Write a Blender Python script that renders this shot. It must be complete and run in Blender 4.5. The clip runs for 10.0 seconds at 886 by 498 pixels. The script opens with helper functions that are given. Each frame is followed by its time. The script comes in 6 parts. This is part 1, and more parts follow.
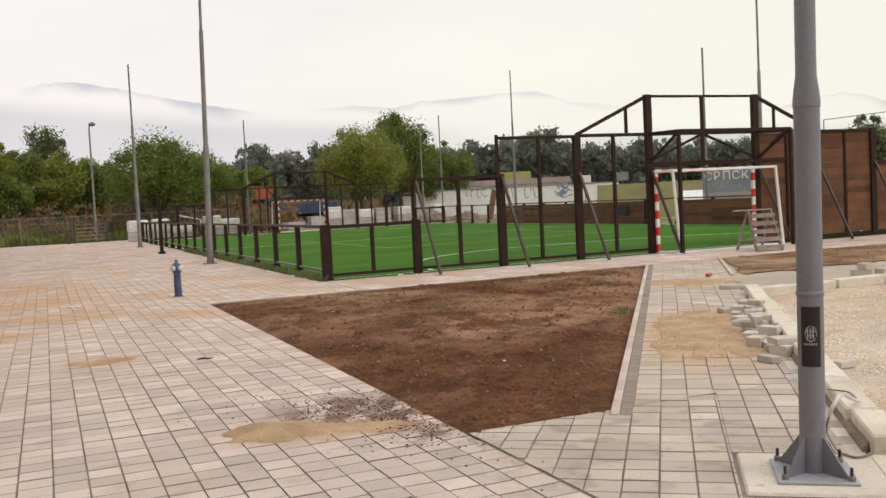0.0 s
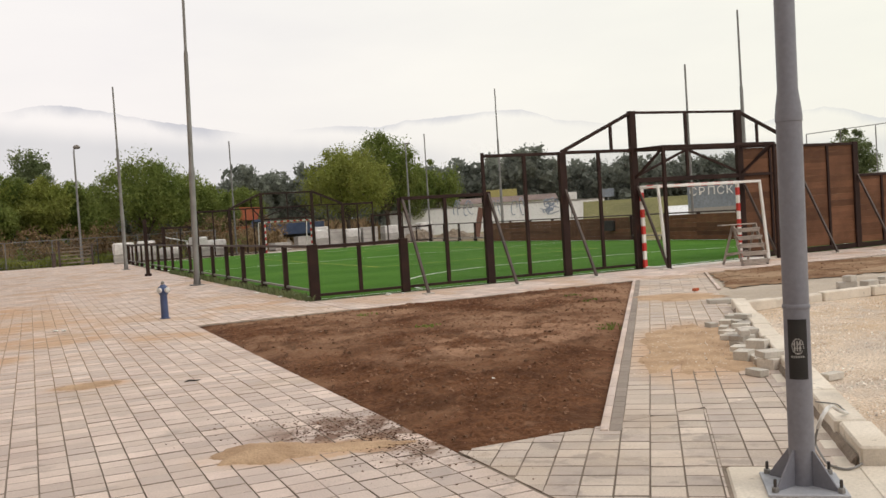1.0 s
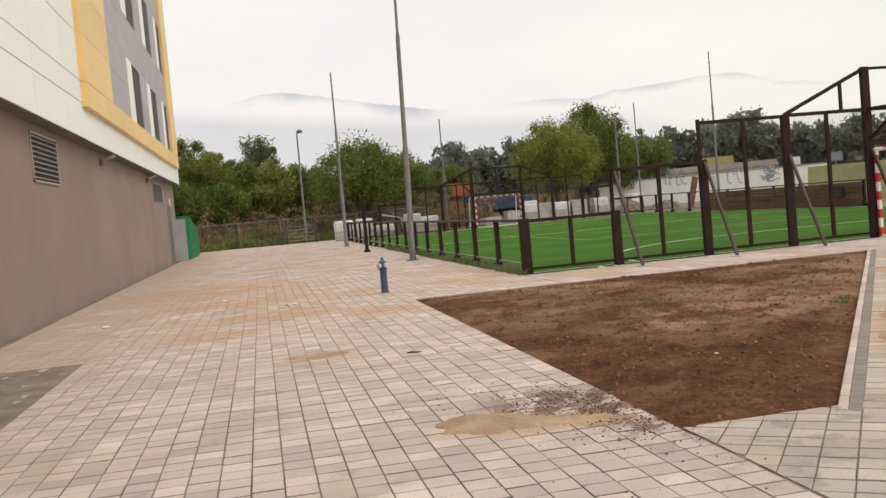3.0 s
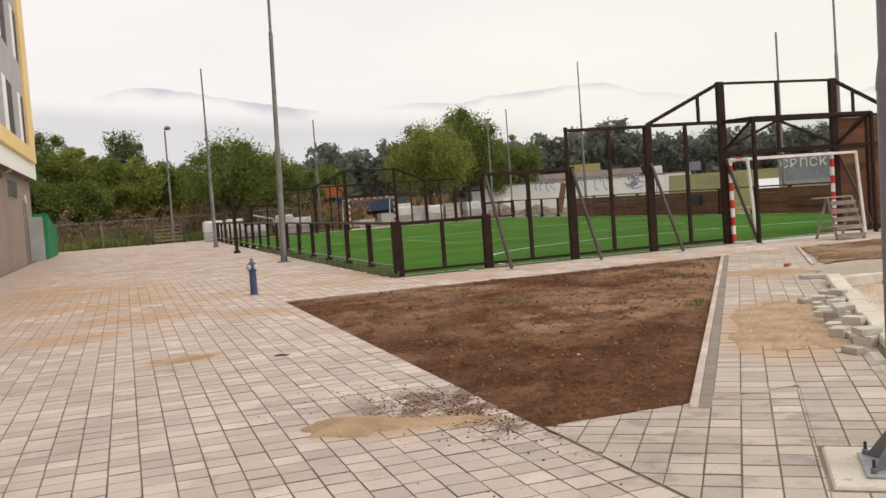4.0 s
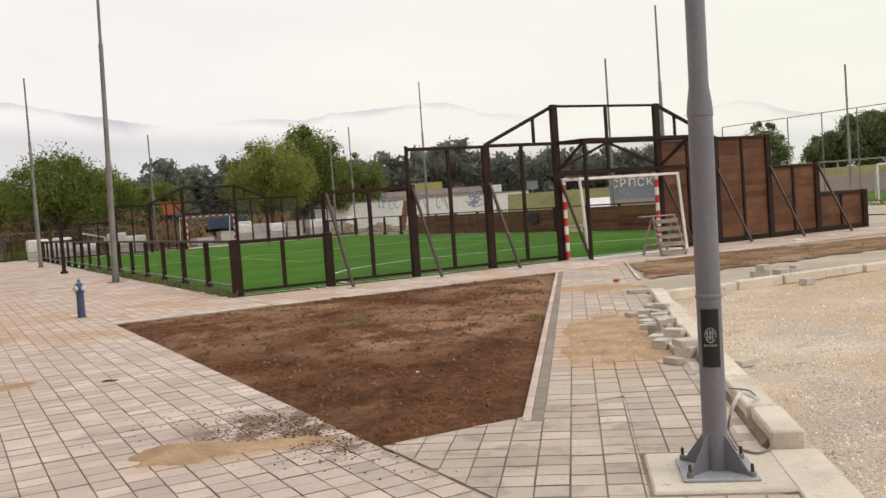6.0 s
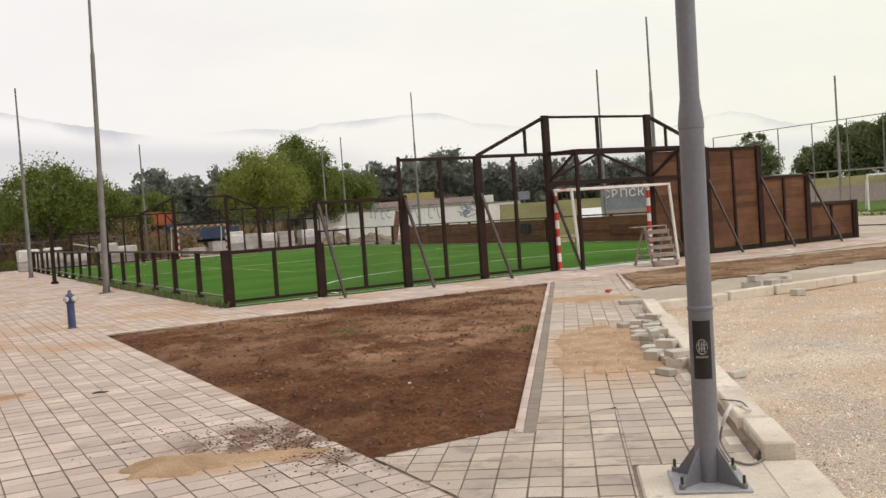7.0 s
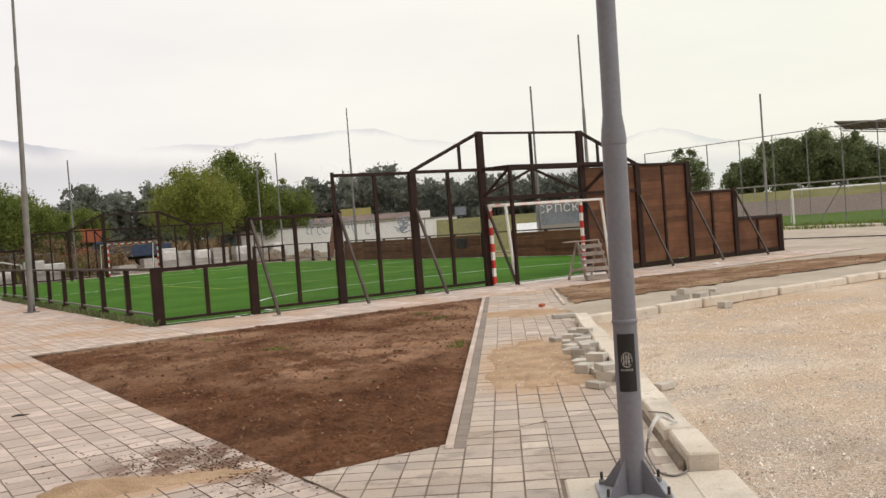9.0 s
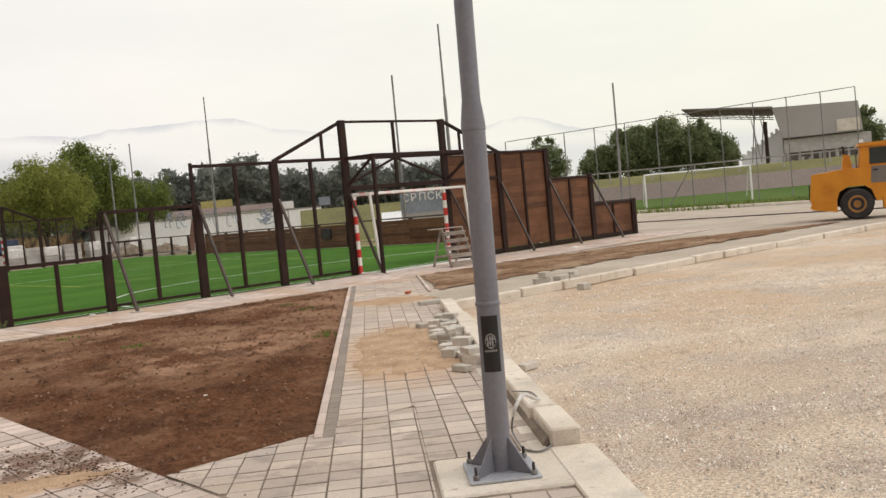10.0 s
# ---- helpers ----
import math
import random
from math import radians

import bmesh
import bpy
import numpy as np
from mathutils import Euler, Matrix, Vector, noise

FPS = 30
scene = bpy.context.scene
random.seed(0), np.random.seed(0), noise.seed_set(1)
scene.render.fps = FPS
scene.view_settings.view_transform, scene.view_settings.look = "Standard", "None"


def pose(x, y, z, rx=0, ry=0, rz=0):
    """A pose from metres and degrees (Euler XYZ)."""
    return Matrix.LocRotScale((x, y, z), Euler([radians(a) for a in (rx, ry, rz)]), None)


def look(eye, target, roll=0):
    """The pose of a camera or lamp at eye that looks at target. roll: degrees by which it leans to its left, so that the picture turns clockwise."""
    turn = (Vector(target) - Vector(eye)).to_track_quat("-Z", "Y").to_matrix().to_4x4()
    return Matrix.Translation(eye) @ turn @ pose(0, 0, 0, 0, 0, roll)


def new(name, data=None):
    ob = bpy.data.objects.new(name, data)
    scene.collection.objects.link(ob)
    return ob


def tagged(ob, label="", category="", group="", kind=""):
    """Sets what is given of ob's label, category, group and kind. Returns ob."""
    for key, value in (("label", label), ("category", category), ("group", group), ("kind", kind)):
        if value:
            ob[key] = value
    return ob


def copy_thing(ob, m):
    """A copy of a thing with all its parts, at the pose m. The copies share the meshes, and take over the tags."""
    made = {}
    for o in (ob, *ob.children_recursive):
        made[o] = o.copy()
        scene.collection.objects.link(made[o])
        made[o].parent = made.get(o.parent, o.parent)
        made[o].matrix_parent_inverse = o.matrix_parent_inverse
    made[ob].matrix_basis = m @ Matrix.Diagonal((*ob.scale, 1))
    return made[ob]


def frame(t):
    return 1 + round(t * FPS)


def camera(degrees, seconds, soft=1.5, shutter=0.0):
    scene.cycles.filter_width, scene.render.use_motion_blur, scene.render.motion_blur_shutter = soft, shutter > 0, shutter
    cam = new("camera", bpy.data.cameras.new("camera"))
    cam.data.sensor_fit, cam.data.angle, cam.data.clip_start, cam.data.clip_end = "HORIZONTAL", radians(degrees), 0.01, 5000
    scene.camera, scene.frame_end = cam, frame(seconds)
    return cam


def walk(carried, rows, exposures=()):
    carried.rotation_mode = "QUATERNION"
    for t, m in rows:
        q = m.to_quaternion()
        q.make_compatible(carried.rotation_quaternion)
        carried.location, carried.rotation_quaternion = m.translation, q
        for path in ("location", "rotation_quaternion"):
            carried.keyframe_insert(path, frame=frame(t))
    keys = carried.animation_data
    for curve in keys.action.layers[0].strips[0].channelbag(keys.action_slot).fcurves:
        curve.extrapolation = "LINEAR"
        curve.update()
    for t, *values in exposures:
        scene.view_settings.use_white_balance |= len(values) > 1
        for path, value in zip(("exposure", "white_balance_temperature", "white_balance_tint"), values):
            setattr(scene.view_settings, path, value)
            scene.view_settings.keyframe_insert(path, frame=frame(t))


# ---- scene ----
cam = camera(51.35, 10.0, soft=1.5)
# seconds, x, y, z, tilt, lean, turn
PATH = [
    (0.0, 0.000, 0.000, 1.599, 86.966, 2.924, -23.400),
    (0.5, -0.001, -0.005, 1.600, 87.753, 3.326, -23.282),
    (1.0, -0.002, -0.004, 1.596, 88.062, 3.651, -24.224),
    (1.5, -0.031, 0.005, 1.597, 87.765, 4.185, -22.088),
    (2.0, -0.049, 0.025, 1.598, 87.767, 4.929, -15.163),
    (2.2, -0.054, 0.030, 1.599, 87.713, 5.081, -13.305),
    (2.75, -0.058, 0.025, 1.600, 87.480, 5.150, -11.000),
    (3.3, -0.055, 0.014, 1.600, 87.254, 5.091, -12.625),
    (3.5, -0.040, 0.012, 1.597, 87.134, 4.933, -14.218),
    (4.0, -0.022, 0.002, 1.598, 86.925, 4.205, -19.131),
    (4.5, -0.012, -0.004, 1.596, 87.030, 3.949, -21.754),
    (5.0, 0.008, -0.007, 1.597, 87.038, 4.212, -24.340),
    (5.5, 0.025, -0.017, 1.594, 87.121, 4.233, -27.446),
    (5.7, 0.027, -0.019, 1.597, 87.150, 4.197, -28.300),
    (7.0, 0.025, -0.022, 1.612, 87.916, 4.039, -29.335),
    (7.5, 0.032, -0.025, 1.613, 88.370, 4.011, -30.001),
    (8.0, 0.040, -0.026, 1.614, 88.755, 4.330, -31.370),
    (8.5, 0.053, -0.033, 1.613, 88.822, 4.227, -32.578),
    (9.0, 0.090, -0.036, 1.606, 88.601, 4.276, -33.230),
    (9.5, 0.112, -0.046, 1.602, 88.169, 4.508, -33.534),
    (10.0, 0.085, -0.055, 1.588, 87.236, 5.369, -41.643),
]
walk(cam, [(t, pose(x, y, z, a, b, c)) for t, x, y, z, a, b, c in PATH])

# ---- light ----
SUN_AZ, SUN_EL = 135.0, 44.0   # compass-like: degrees from +y towards +x
world = bpy.data.worlds.new("overcast_sky")
scene.world = world
world.use_nodes = True


def sky_nodes():
    nt = world.node_tree
    nt.nodes.clear()
    n, l = nt.nodes.new, nt.links.new
    out, bg = n("ShaderNodeOutputWorld"), n("ShaderNodeBackground")
    sky = n("ShaderNodeTexSky")
    sky.sky_type, sky.sun_disc = "NISHITA", False
    sky.sun_elevation, sky.sun_rotation = radians(SUN_EL), radians(SUN_AZ)
    sky.dust_density, sky.air_density = 4.0, 1.0
    co, sep = n("ShaderNodeTexCoord"), n("ShaderNodeSeparateXYZ")
    l(co.outputs["Generated"], sep.inputs[0])
    ramp = n("ShaderNodeValToRGB")
    e = ramp.color_ramp.elements
    e[0].position, e[0].color = 0.0, (0.955, 0.915, 0.895, 1)
    e[1].position, e[1].color = 1.0, (1.12, 1.12, 1.13, 1)
    mid = e.new(0.22)
    mid.color = (0.965, 0.94, 0.92, 1)
    mid2 = e.new(0.45)
    mid2.color = (1.0, 0.99, 0.965, 1)
    l(sep.outputs["Z"], ramp.inputs[0])
    # soft cloud layers
    mp = n("ShaderNodeMapping")
    mp.inputs["Scale"].default_value = (1.6, 1.6, 6.0)
    l(co.outputs["Generated"], mp.inputs[0])
    ns = n("ShaderNodeTexNoise")
    ns.inputs["Scale"].default_value, ns.inputs["Detail"].default_value = 2.2, 5.0
    l(mp.outputs[0], ns.inputs["Vector"])
    cr = n("ShaderNodeValToRGB")
    cr.color_ramp.elements[0].position, cr.color_ramp.elements[0].color = 0.3, (0.955, 0.955, 0.965, 1)
    cr.color_ramp.elements[1].position, cr.color_ramp.elements[1].color = 0.7, (1.03, 1.025, 1.015, 1)
    l(ns.outputs[0], cr.inputs[0])
    mul = n("ShaderNodeMix")
    mul.data_type, mul.blend_type = "RGBA", "MULTIPLY"
    mul.inputs[0].default_value = 1.0
    l(ramp.outputs[0], mul.inputs[6])
    l(cr.outputs[0], mul.inputs[7])
    # pinkish grey in the north, creamier towards the brighter east
    tint = n("ShaderNodeValToRGB")
    tint.color_ramp.elements[0].position, tint.color_ramp.elements[0].color = 0.1, (1.0, 0.985, 0.985, 1)
    tint.color_ramp.elements[1].position, tint.color_ramp.elements[1].color = 0.9, (1.0, 1.025, 0.915, 1)
    l(sep.outputs["X"], tint.inputs[0])
    mul2 = n("ShaderNodeMix")
    mul2.data_type, mul2.blend_type = "RGBA", "MULTIPLY"
    mul2.inputs[0].default_value = 1.0
    l(mul.outputs[2], mul2.inputs[6])
    l(tint.outputs[0], mul2.inputs[7])
    dim = n("ShaderNodeVectorMath")
    dim.operation = "SCALE"
    dim.inputs["Scale"].default_value = 0.1
    l(sky.outputs[0], dim.inputs[0])
    mix = n("ShaderNodeMix")
    mix.data_type = "RGBA"
    mix.inputs[0].default_value = 0.95
    l(dim.outputs[0], mix.inputs[6])
    l(mul2.outputs[2], mix.inputs[7])
    l(mix.outputs[2], bg.inputs[0])
    bg.inputs[1].default_value = 1.03
    l(bg.outputs[0], out.inputs[0])


sky_nodes()
sun = new("sun", bpy.data.lights.new("sun", "SUN"))
sun.data.energy, sun.data.angle, sun.data.color = 0.95, radians(25), (1.0, 0.93, 0.84)
_a, _e = radians(SUN_AZ), radians(SUN_EL)
sun.matrix_world = look(Vector((math.sin(_a) * math.cos(_e), math.cos(_a) * math.cos(_e), math.sin(_e))) * 60, (0, 0, 0))


scene.view_settings.exposure = 0.0


# ---- materials ----
def material(name, a, b, scale=1.5, rough=0.8, metal=0.0, bump=0.15, bscale=60.0, fine=0.25, vary=0.0, extra=None, spec=0.4):
    """A two-scale surface: a and b blend in patches, fine grain over it, and pieces differ by vary."""
    m = bpy.data.materials.new(name)
    m.use_nodes = True
    nt = m.node_tree
    n, l = nt.nodes.new, nt.links.new
    p = nt.nodes["Principled BSDF"]
    p.inputs["Roughness"].default_value, p.inputs["Metallic"].default_value = rough, metal
    p.inputs["Specular IOR Level"].default_value = spec
    geo = n("ShaderNodeNewGeometry")
    big = n("ShaderNodeTexNoise")
    big.inputs["Scale"].default_value, big.inputs["Detail"].default_value = scale, 6.0
    l(geo.outputs["Position"], big.inputs["Vector"])
    ramp = n("ShaderNodeValToRGB")
    ramp.color_ramp.elements[0].position, ramp.color_ramp.elements[0].color = 0.35, (*a, 1)
    ramp.color_ramp.elements[1].position, ramp.color_ramp.elements[1].color = 0.65, (*b, 1)
    l(big.outputs[0], ramp.inputs[0])
    small = n("ShaderNodeTexNoise")
    small.inputs["Scale"].default_value, small.inputs["Detail"].default_value = bscale, 4.0
    l(geo.outputs["Position"], small.inputs["Vector"])
    grain = n("ShaderNodeMapRange")
    grain.inputs["From Min"].default_value, grain.inputs["From Max"].default_value = 0.25, 0.75
    grain.inputs["To Min"].default_value, grain.inputs["To Max"].default_value = 1 - fine, 1 + fine
    l(small.outputs[0], grain.inputs[0])
    colour = n("ShaderNodeVectorMath")
    colour.operation = "SCALE"
    l(ramp.outputs[0], colour.inputs[0])
    l(grain.outputs[0], colour.inputs["Scale"])
    last = colour.outputs[0]
    if vary:
        info = n("ShaderNodeObjectInfo")
        add = n("ShaderNodeMath")
        l(info.outputs["Random"], add.inputs[0])
        l(geo.outputs["Random Per Island"], add.inputs[1])
        fr = n("ShaderNodeMath")
        fr.operation = "FRACT"
        l(add.outputs[0], fr.inputs[0])
        mr = n("ShaderNodeMapRange")
        mr.inputs["To Min"].default_value, mr.inputs["To Max"].default_value = 1 - vary, 1 + vary
        l(fr.outputs[0], mr.inputs[0])
        sc = n("ShaderNodeVectorMath")
        sc.operation = "SCALE"
        l(last, sc.inputs[0])
        l(mr.outputs[0], sc.inputs["Scale"])
        last = sc.outputs[0]
    if extra:
        last = extra(nt, geo, last)
    l(last, p.inputs["Base Color"])
    if bump:
        bp = n("ShaderNodeBump")
        bp.inputs["Strength"].default_value, bp.inputs["Distance"].default_value = bump, 0.02
        l(small.outputs[0], bp.inputs["Height"])
        l(bp.outputs[0], p.inputs["Normal"])
    return m


def overlay(nt, geo, last, colour, scale, lo, hi, seed=0.0, amount=1.0, stretch=(1, 1, 1), where=None, spot=None):
    """Blend a stain of one colour over the surface, in patches. where: (axis, from, to) fades it in along an axis."""
    n, l = nt.nodes.new, nt.links.new
    mp = n("ShaderNodeMapping")
    mp.inputs["Location"].default_value, mp.inputs["Scale"].default_value = (seed, seed * 1.7, 0), stretch
    l(geo.outputs["Position"], mp.inputs[0])
    ns = n("ShaderNodeTexNoise")
    ns.inputs["Scale"].default_value, ns.inputs["Detail"].default_value, ns.inputs["Roughness"].default_value = scale, 7.0, 0.6
    l(mp.outputs[0], ns.inputs["Vector"])
    mr = n("ShaderNodeMapRange")
    mr.interpolation_type = "SMOOTHSTEP"
    mr.inputs["From Min"].default_value, mr.inputs["From Max"].default_value, mr.inputs["To Max"].default_value = lo, hi, amount
    l(ns.outputs[0], mr.inputs[0])
    fac = mr.outputs[0]
    if where:
        sep = n("ShaderNodeSeparateXYZ")
        l(geo.outputs["Position"], sep.inputs[0])
        w = n("ShaderNodeMapRange")
        w.interpolation_type = "SMOOTHSTEP"
        w.inputs["From Min"].default_value, w.inputs["From Max"].default_value = where[1], where[2]
        l(sep.outputs[where[0]], w.inputs[0])
        mm = n("ShaderNodeMath")
        mm.operation = "MULTIPLY"
        l(fac, mm.inputs[0])
        l(w.outputs[0], mm.inputs[1])
        fac = mm.outputs[0]
    if spot:   # (x, y, stretch in x, stretch in y): fades out at distance 1 from the middle
        off = n("ShaderNodeMapping")
        off.vector_type = "TEXTURE"
        off.inputs["Location"].default_value, off.inputs["Rotation"].default_value = (spot[0], spot[1], 0), (0, 0, radians(spot[4]))
        off.inputs["Scale"].default_value = (spot[2], spot[3], 1000)
        l(geo.outputs["Position"], off.inputs[0])
        ln = n("ShaderNodeVectorMath")
        ln.operation = "LENGTH"
        l(off.outputs[0], ln.inputs[0])
        w2 = n("ShaderNodeMapRange")
        w2.interpolation_type = "SMOOTHSTEP"
        w2.inputs["From Min"].default_value, w2.inputs["From Max"].default_value = 1.0, 0.45
        l(ln.outputs["Value"], w2.inputs[0])
        m2 = n("ShaderNodeMath")
        m2.operation = "MULTIPLY"
        l(fac, m2.inputs[0])
        l(w2.outputs[0], m2.inputs[1])
        fac = m2.outputs[0]
    mix = n("ShaderNodeMix")
    mix.data_type = "RGBA"
    l(fac, mix.inputs[0])
    l(last, mix.inputs[6])
    mix.inputs[7].default_value = (*colour, 1)
    return mix.outputs[2]


SAND = (0.50, 0.325, 0.205)


def piece_shade(nt, geo, last, colour, lo, amount):
    """Some pieces, picked at random, lean towards another colour."""
    n, l = nt.nodes.new, nt.links.new
    info, add, fr, mr, mix = n("ShaderNodeObjectInfo"), n("ShaderNodeMath"), n("ShaderNodeMath"), n("ShaderNodeMapRange"), n("ShaderNodeMix")
    l(info.outputs["Random"], add.inputs[0])
    l(geo.outputs["Random Per Island"], add.inputs[1])
    fr.operation = "PINGPONG"
    fr.inputs[1].default_value = 0.137
    l(add.outputs[0], fr.inputs[0])
    mr.inputs["From Min"].default_value, mr.inputs["From Max"].default_value, mr.inputs["To Max"].default_value = lo * 0.137, 0.137, amount
    l(fr.outputs[0], mr.inputs[0])
    mix.data_type = "RGBA"
    l(mr.outputs[0], mix.inputs[0])
    l(last, mix.inputs[6])
    mix.inputs[7].default_value = (*colour, 1)
    return mix.outputs[2]


def joint_dust(nt, geo, last):
    return overlay(nt, geo, last, (0.45, 0.33, 0.235), 0.8, 0.2, 0.5, 5.0, 0.95, (1, 1, 1), ("Y", 6.0, 13.0))


DUST = (0.52, 0.32, 0.19)


def paver_dirt(nt, geo, last):
    last = piece_shade(nt, geo, last, (0.41, 0.345, 0.32), 0.5, 0.6)
    last = overlay(nt, geo, last, (0.27, 0.23, 0.21), 3.2, 0.52, 0.62, 33.0, 0.6, spot=(3.3, 5.0, 1.6, 1.5, 0))
    for k, spot in enumerate(((-0.5, 19.6, 2.4, 1.7, 10), (0.2, 16.3, 1.5, 1.2, 0), (1.85, 15.1, 0.9, 0.6, -20), (4.2, 19.6, 1.5, 0.7, 15), (-1.6, 24, 2.6, 3.5, 0), (0.5, 10.85, 0.6, 0.4, 0), (-0.9, 14.2, 1.1, 0.9, 0))):
        last = overlay(nt, geo, last, DUST, 1.3, 0.33, 0.52, 40.0 + 3 * k, 0.8, spot=spot)
    last = overlay(nt, geo, last, SAND, 0.7, 0.46, 0.62, 3.0, 0.6, (1, 0.7, 1), ("Y", 11.0, 17.0))
    last = overlay(nt, geo, last, (0.47, 0.36, 0.285), 0.7, 0.25, 0.55, 17.0, 0.8, (1, 1, 1), ("X", -1.2, -3.8))
    last = overlay(nt, geo, last, (0.45, 0.35, 0.27), 0.9, 0.5, 0.7, 8.0, 0.5)
    last = overlay(nt, geo, last, (0.24, 0.205, 0.185), 1.7, 0.58, 0.74, 14.0, 0.55)
    last = overlay(nt, geo, last, (0.17, 0.095, 0.065), 3.5, 0.38, 0.56, 4.0, 0.9, spot=(2.25, 6.75, 1.0, 0.85, -25))
    last = overlay(nt, geo, last, (0.18, 0.105, 0.07), 4.0, 0.44, 0.6, 6.0, 0.85, spot=(2.4, 6.0, 0.55, 0.75, 20))
    last = overlay(nt, geo, last, SAND, 2.5, 0.36, 0.52, 9.0, 0.85, spot=(1.7, 6.35, 1.0, 0.4, -15))
    last = overlay(nt, geo, last, SAND, 2.0, 0.3, 0.5, 11.0, 0.9, spot=(6.51, 8.06, 2.9, 0.95, 53))
    return overlay(nt, geo, last, SAND, 2.0, 0.35, 0.5, 12.0, 0.8, spot=(9.95, 12.6, 1.0, 1.0, 53))


def soil_dirt(nt, geo, last):
    last = overlay(nt, geo, last, (0.235, 0.132, 0.080), 0.7, 0.50, 0.66, 5.0, 0.7)
    last = overlay(nt, geo, last, (0.31, 0.187, 0.12), 0.45, 0.43, 0.60, 21.0, 0.85, (1, 1, 1), ("Y", 9.5, 13.0))
    last = overlay(nt, geo, last, (0.36, 0.215, 0.14), 1.3, 0.42, 0.56, 27.0, 0.85, spot=(5.6, 10.6, 2.8, 1.4, 25))
    last = overlay(nt, geo, last, (0.29, 0.17, 0.11), 4.5, 0.58, 0.70, 29.0, 0.4)
    last = overlay(nt, geo, last, (0.17, 0.08, 0.043), 11.0, 0.52, 0.62, 30.0, 0.55)
    return overlay(nt, geo, last, (0.06, 0.027, 0.015), 1.7, 0.48, 0.66, 9.0, 0.65)


def gravel_dirt(nt, geo, last):
    last = overlay(nt, geo, last, (0.54, 0.375, 0.235), 0.25, 0.36, 0.58, 2.0, 0.85, (1, 1, 1), ("Y", 1.0, 7.0))
    last = overlay(nt, geo, last, (0.45, 0.385, 0.34), 0.8, 0.48, 0.68, 6.0, 0.7)
    last = overlay(nt, geo, last, (0.37, 0.285, 0.235), 0.7, 0.36, 0.58, 41.0, 0.8, (1, 1, 1), ("Y", 6.0, 1.5))
    last = overlay(nt, geo, last, (0.33, 0.235, 0.16), 2.4, 0.56, 0.70, 15.0, 0.6, (0.6, 1.4, 1))
    last = overlay(nt, geo, last, (0.22, 0.165, 0.13), 75.0, 0.53, 0.62, 18.0, 0.75)
    last = overlay(nt, geo, last, (0.27, 0.20, 0.155), 38.0, 0.56, 0.66, 19.0, 0.55)
    return overlay(nt, geo, last, (0.78, 0.72, 0.64), 60.0, 0.54, 0.63, 25.0, 0.75)


def dry_soil_dirt(nt, geo, last):
    last = overlay(nt, geo, last, (0.35, 0.245, 0.16), 0.55, 0.46, 0.62, 31.0, 0.85, (1, 1.8, 1))
    return overlay(nt, geo, last, (0.09, 0.045, 0.025), 1.6, 0.52, 0.68, 12.0, 0.75)


def wall_streaks(nt, geo, last):
    return overlay(nt, geo, last, (0.28, 0.235, 0.205), 0.6, 0.5, 0.75, 4.0, 0.5, (1, 0.5, 1.2))


def wood_grain(nt, geo, last):
    last = overlay(nt, geo, last, (0.10, 0.042, 0.018), 3.0, 0.5, 0.72, 1.0, 0.6, (0.35, 0.35, 5.0))
    return overlay(nt, geo, last, (0.26, 0.145, 0.075), 2.2, 0.55, 0.75, 7.0, 0.5, (0.4, 0.4, 4.0))


def rust(nt, geo, last):
    return overlay(nt, geo, last, (0.04, 0.019, 0.012), 4.0, 0.5, 0.7, 2.0, 0.6)


def grass_mix(nt, geo, last):
    last = overlay(nt, geo, last, (0.30, 0.24, 0.13), 0.12, 0.45, 0.65, 2.0, 0.8)
    return overlay(nt, geo, last, (0.33, 0.26, 0.19), 0.05, 0.5, 0.6, 11.0, 0.8)


def weathered(nt, geo, last):
    last = overlay(nt, geo, last, (0.52, 0.44, 0.36), 1.1, 0.42, 0.66, 14.0, 0.4)
    last = overlay(nt, geo, last, (0.24, 0.20, 0.165), 9.0, 0.60, 0.70, 24.0, 0.5)
    return overlay(nt, geo, last, (0.35, 0.31, 0.27), 2.5, 0.5, 0.75, 4.0, 0.5)


M = {}
M["paver"] = material("concrete_paver", (0.54, 0.435, 0.39), (0.66, 0.545, 0.485), 1.1, 0.85, 0, 0.25, 90, 0.2, 0.145, paver_dirt, spec=0.2)
M["paver_path"] = material("grey_path_paver", (0.445, 0.37, 0.316), (0.575, 0.487, 0.418), 1.1, 0.85, 0, 0.25, 90, 0.2, 0.145, paver_dirt, spec=0.2)
M["bed"] = material("joint_sand", (0.19, 0.152, 0.122), (0.30, 0.242, 0.195), 2.0, 0.95, 0, 0.3, 60, spec=0.1)
M["soil"] = material("brown_soil", (0.088, 0.039, 0.020), (0.138, 0.065, 0.035), 1.2, 0.95, 0, 0.9, 26, 0.5, 0, soil_dirt, spec=0.05)
M["crumb"] = material("dark_soil_crumb", (0.085, 0.045, 0.03), (0.15, 0.085, 0.058), 3.0, 0.95, 0, 0.4, 60, 0.3, 0.4, spec=0.05)
M["clod"] = material("soil_clod", (0.16, 0.085, 0.052), (0.25, 0.145, 0.095), 3.0, 0.95, 0, 0.5, 60, 0.3, 0.45, spec=0.1)
M["gravel"] = material("gravel", (0.61, 0.49, 0.385), (0.73, 0.605, 0.49), 1.2, 0.92, 0, 1.0, 38, 0.5, 0, gravel_dirt, spec=0.1)
M["pebble"] = material("pebble", (0.64, 0.55, 0.48), (0.90, 0.86, 0.80), 5.0, 0.85, 0, 0.1, 80, 0.2, 0.3, spec=0.2)
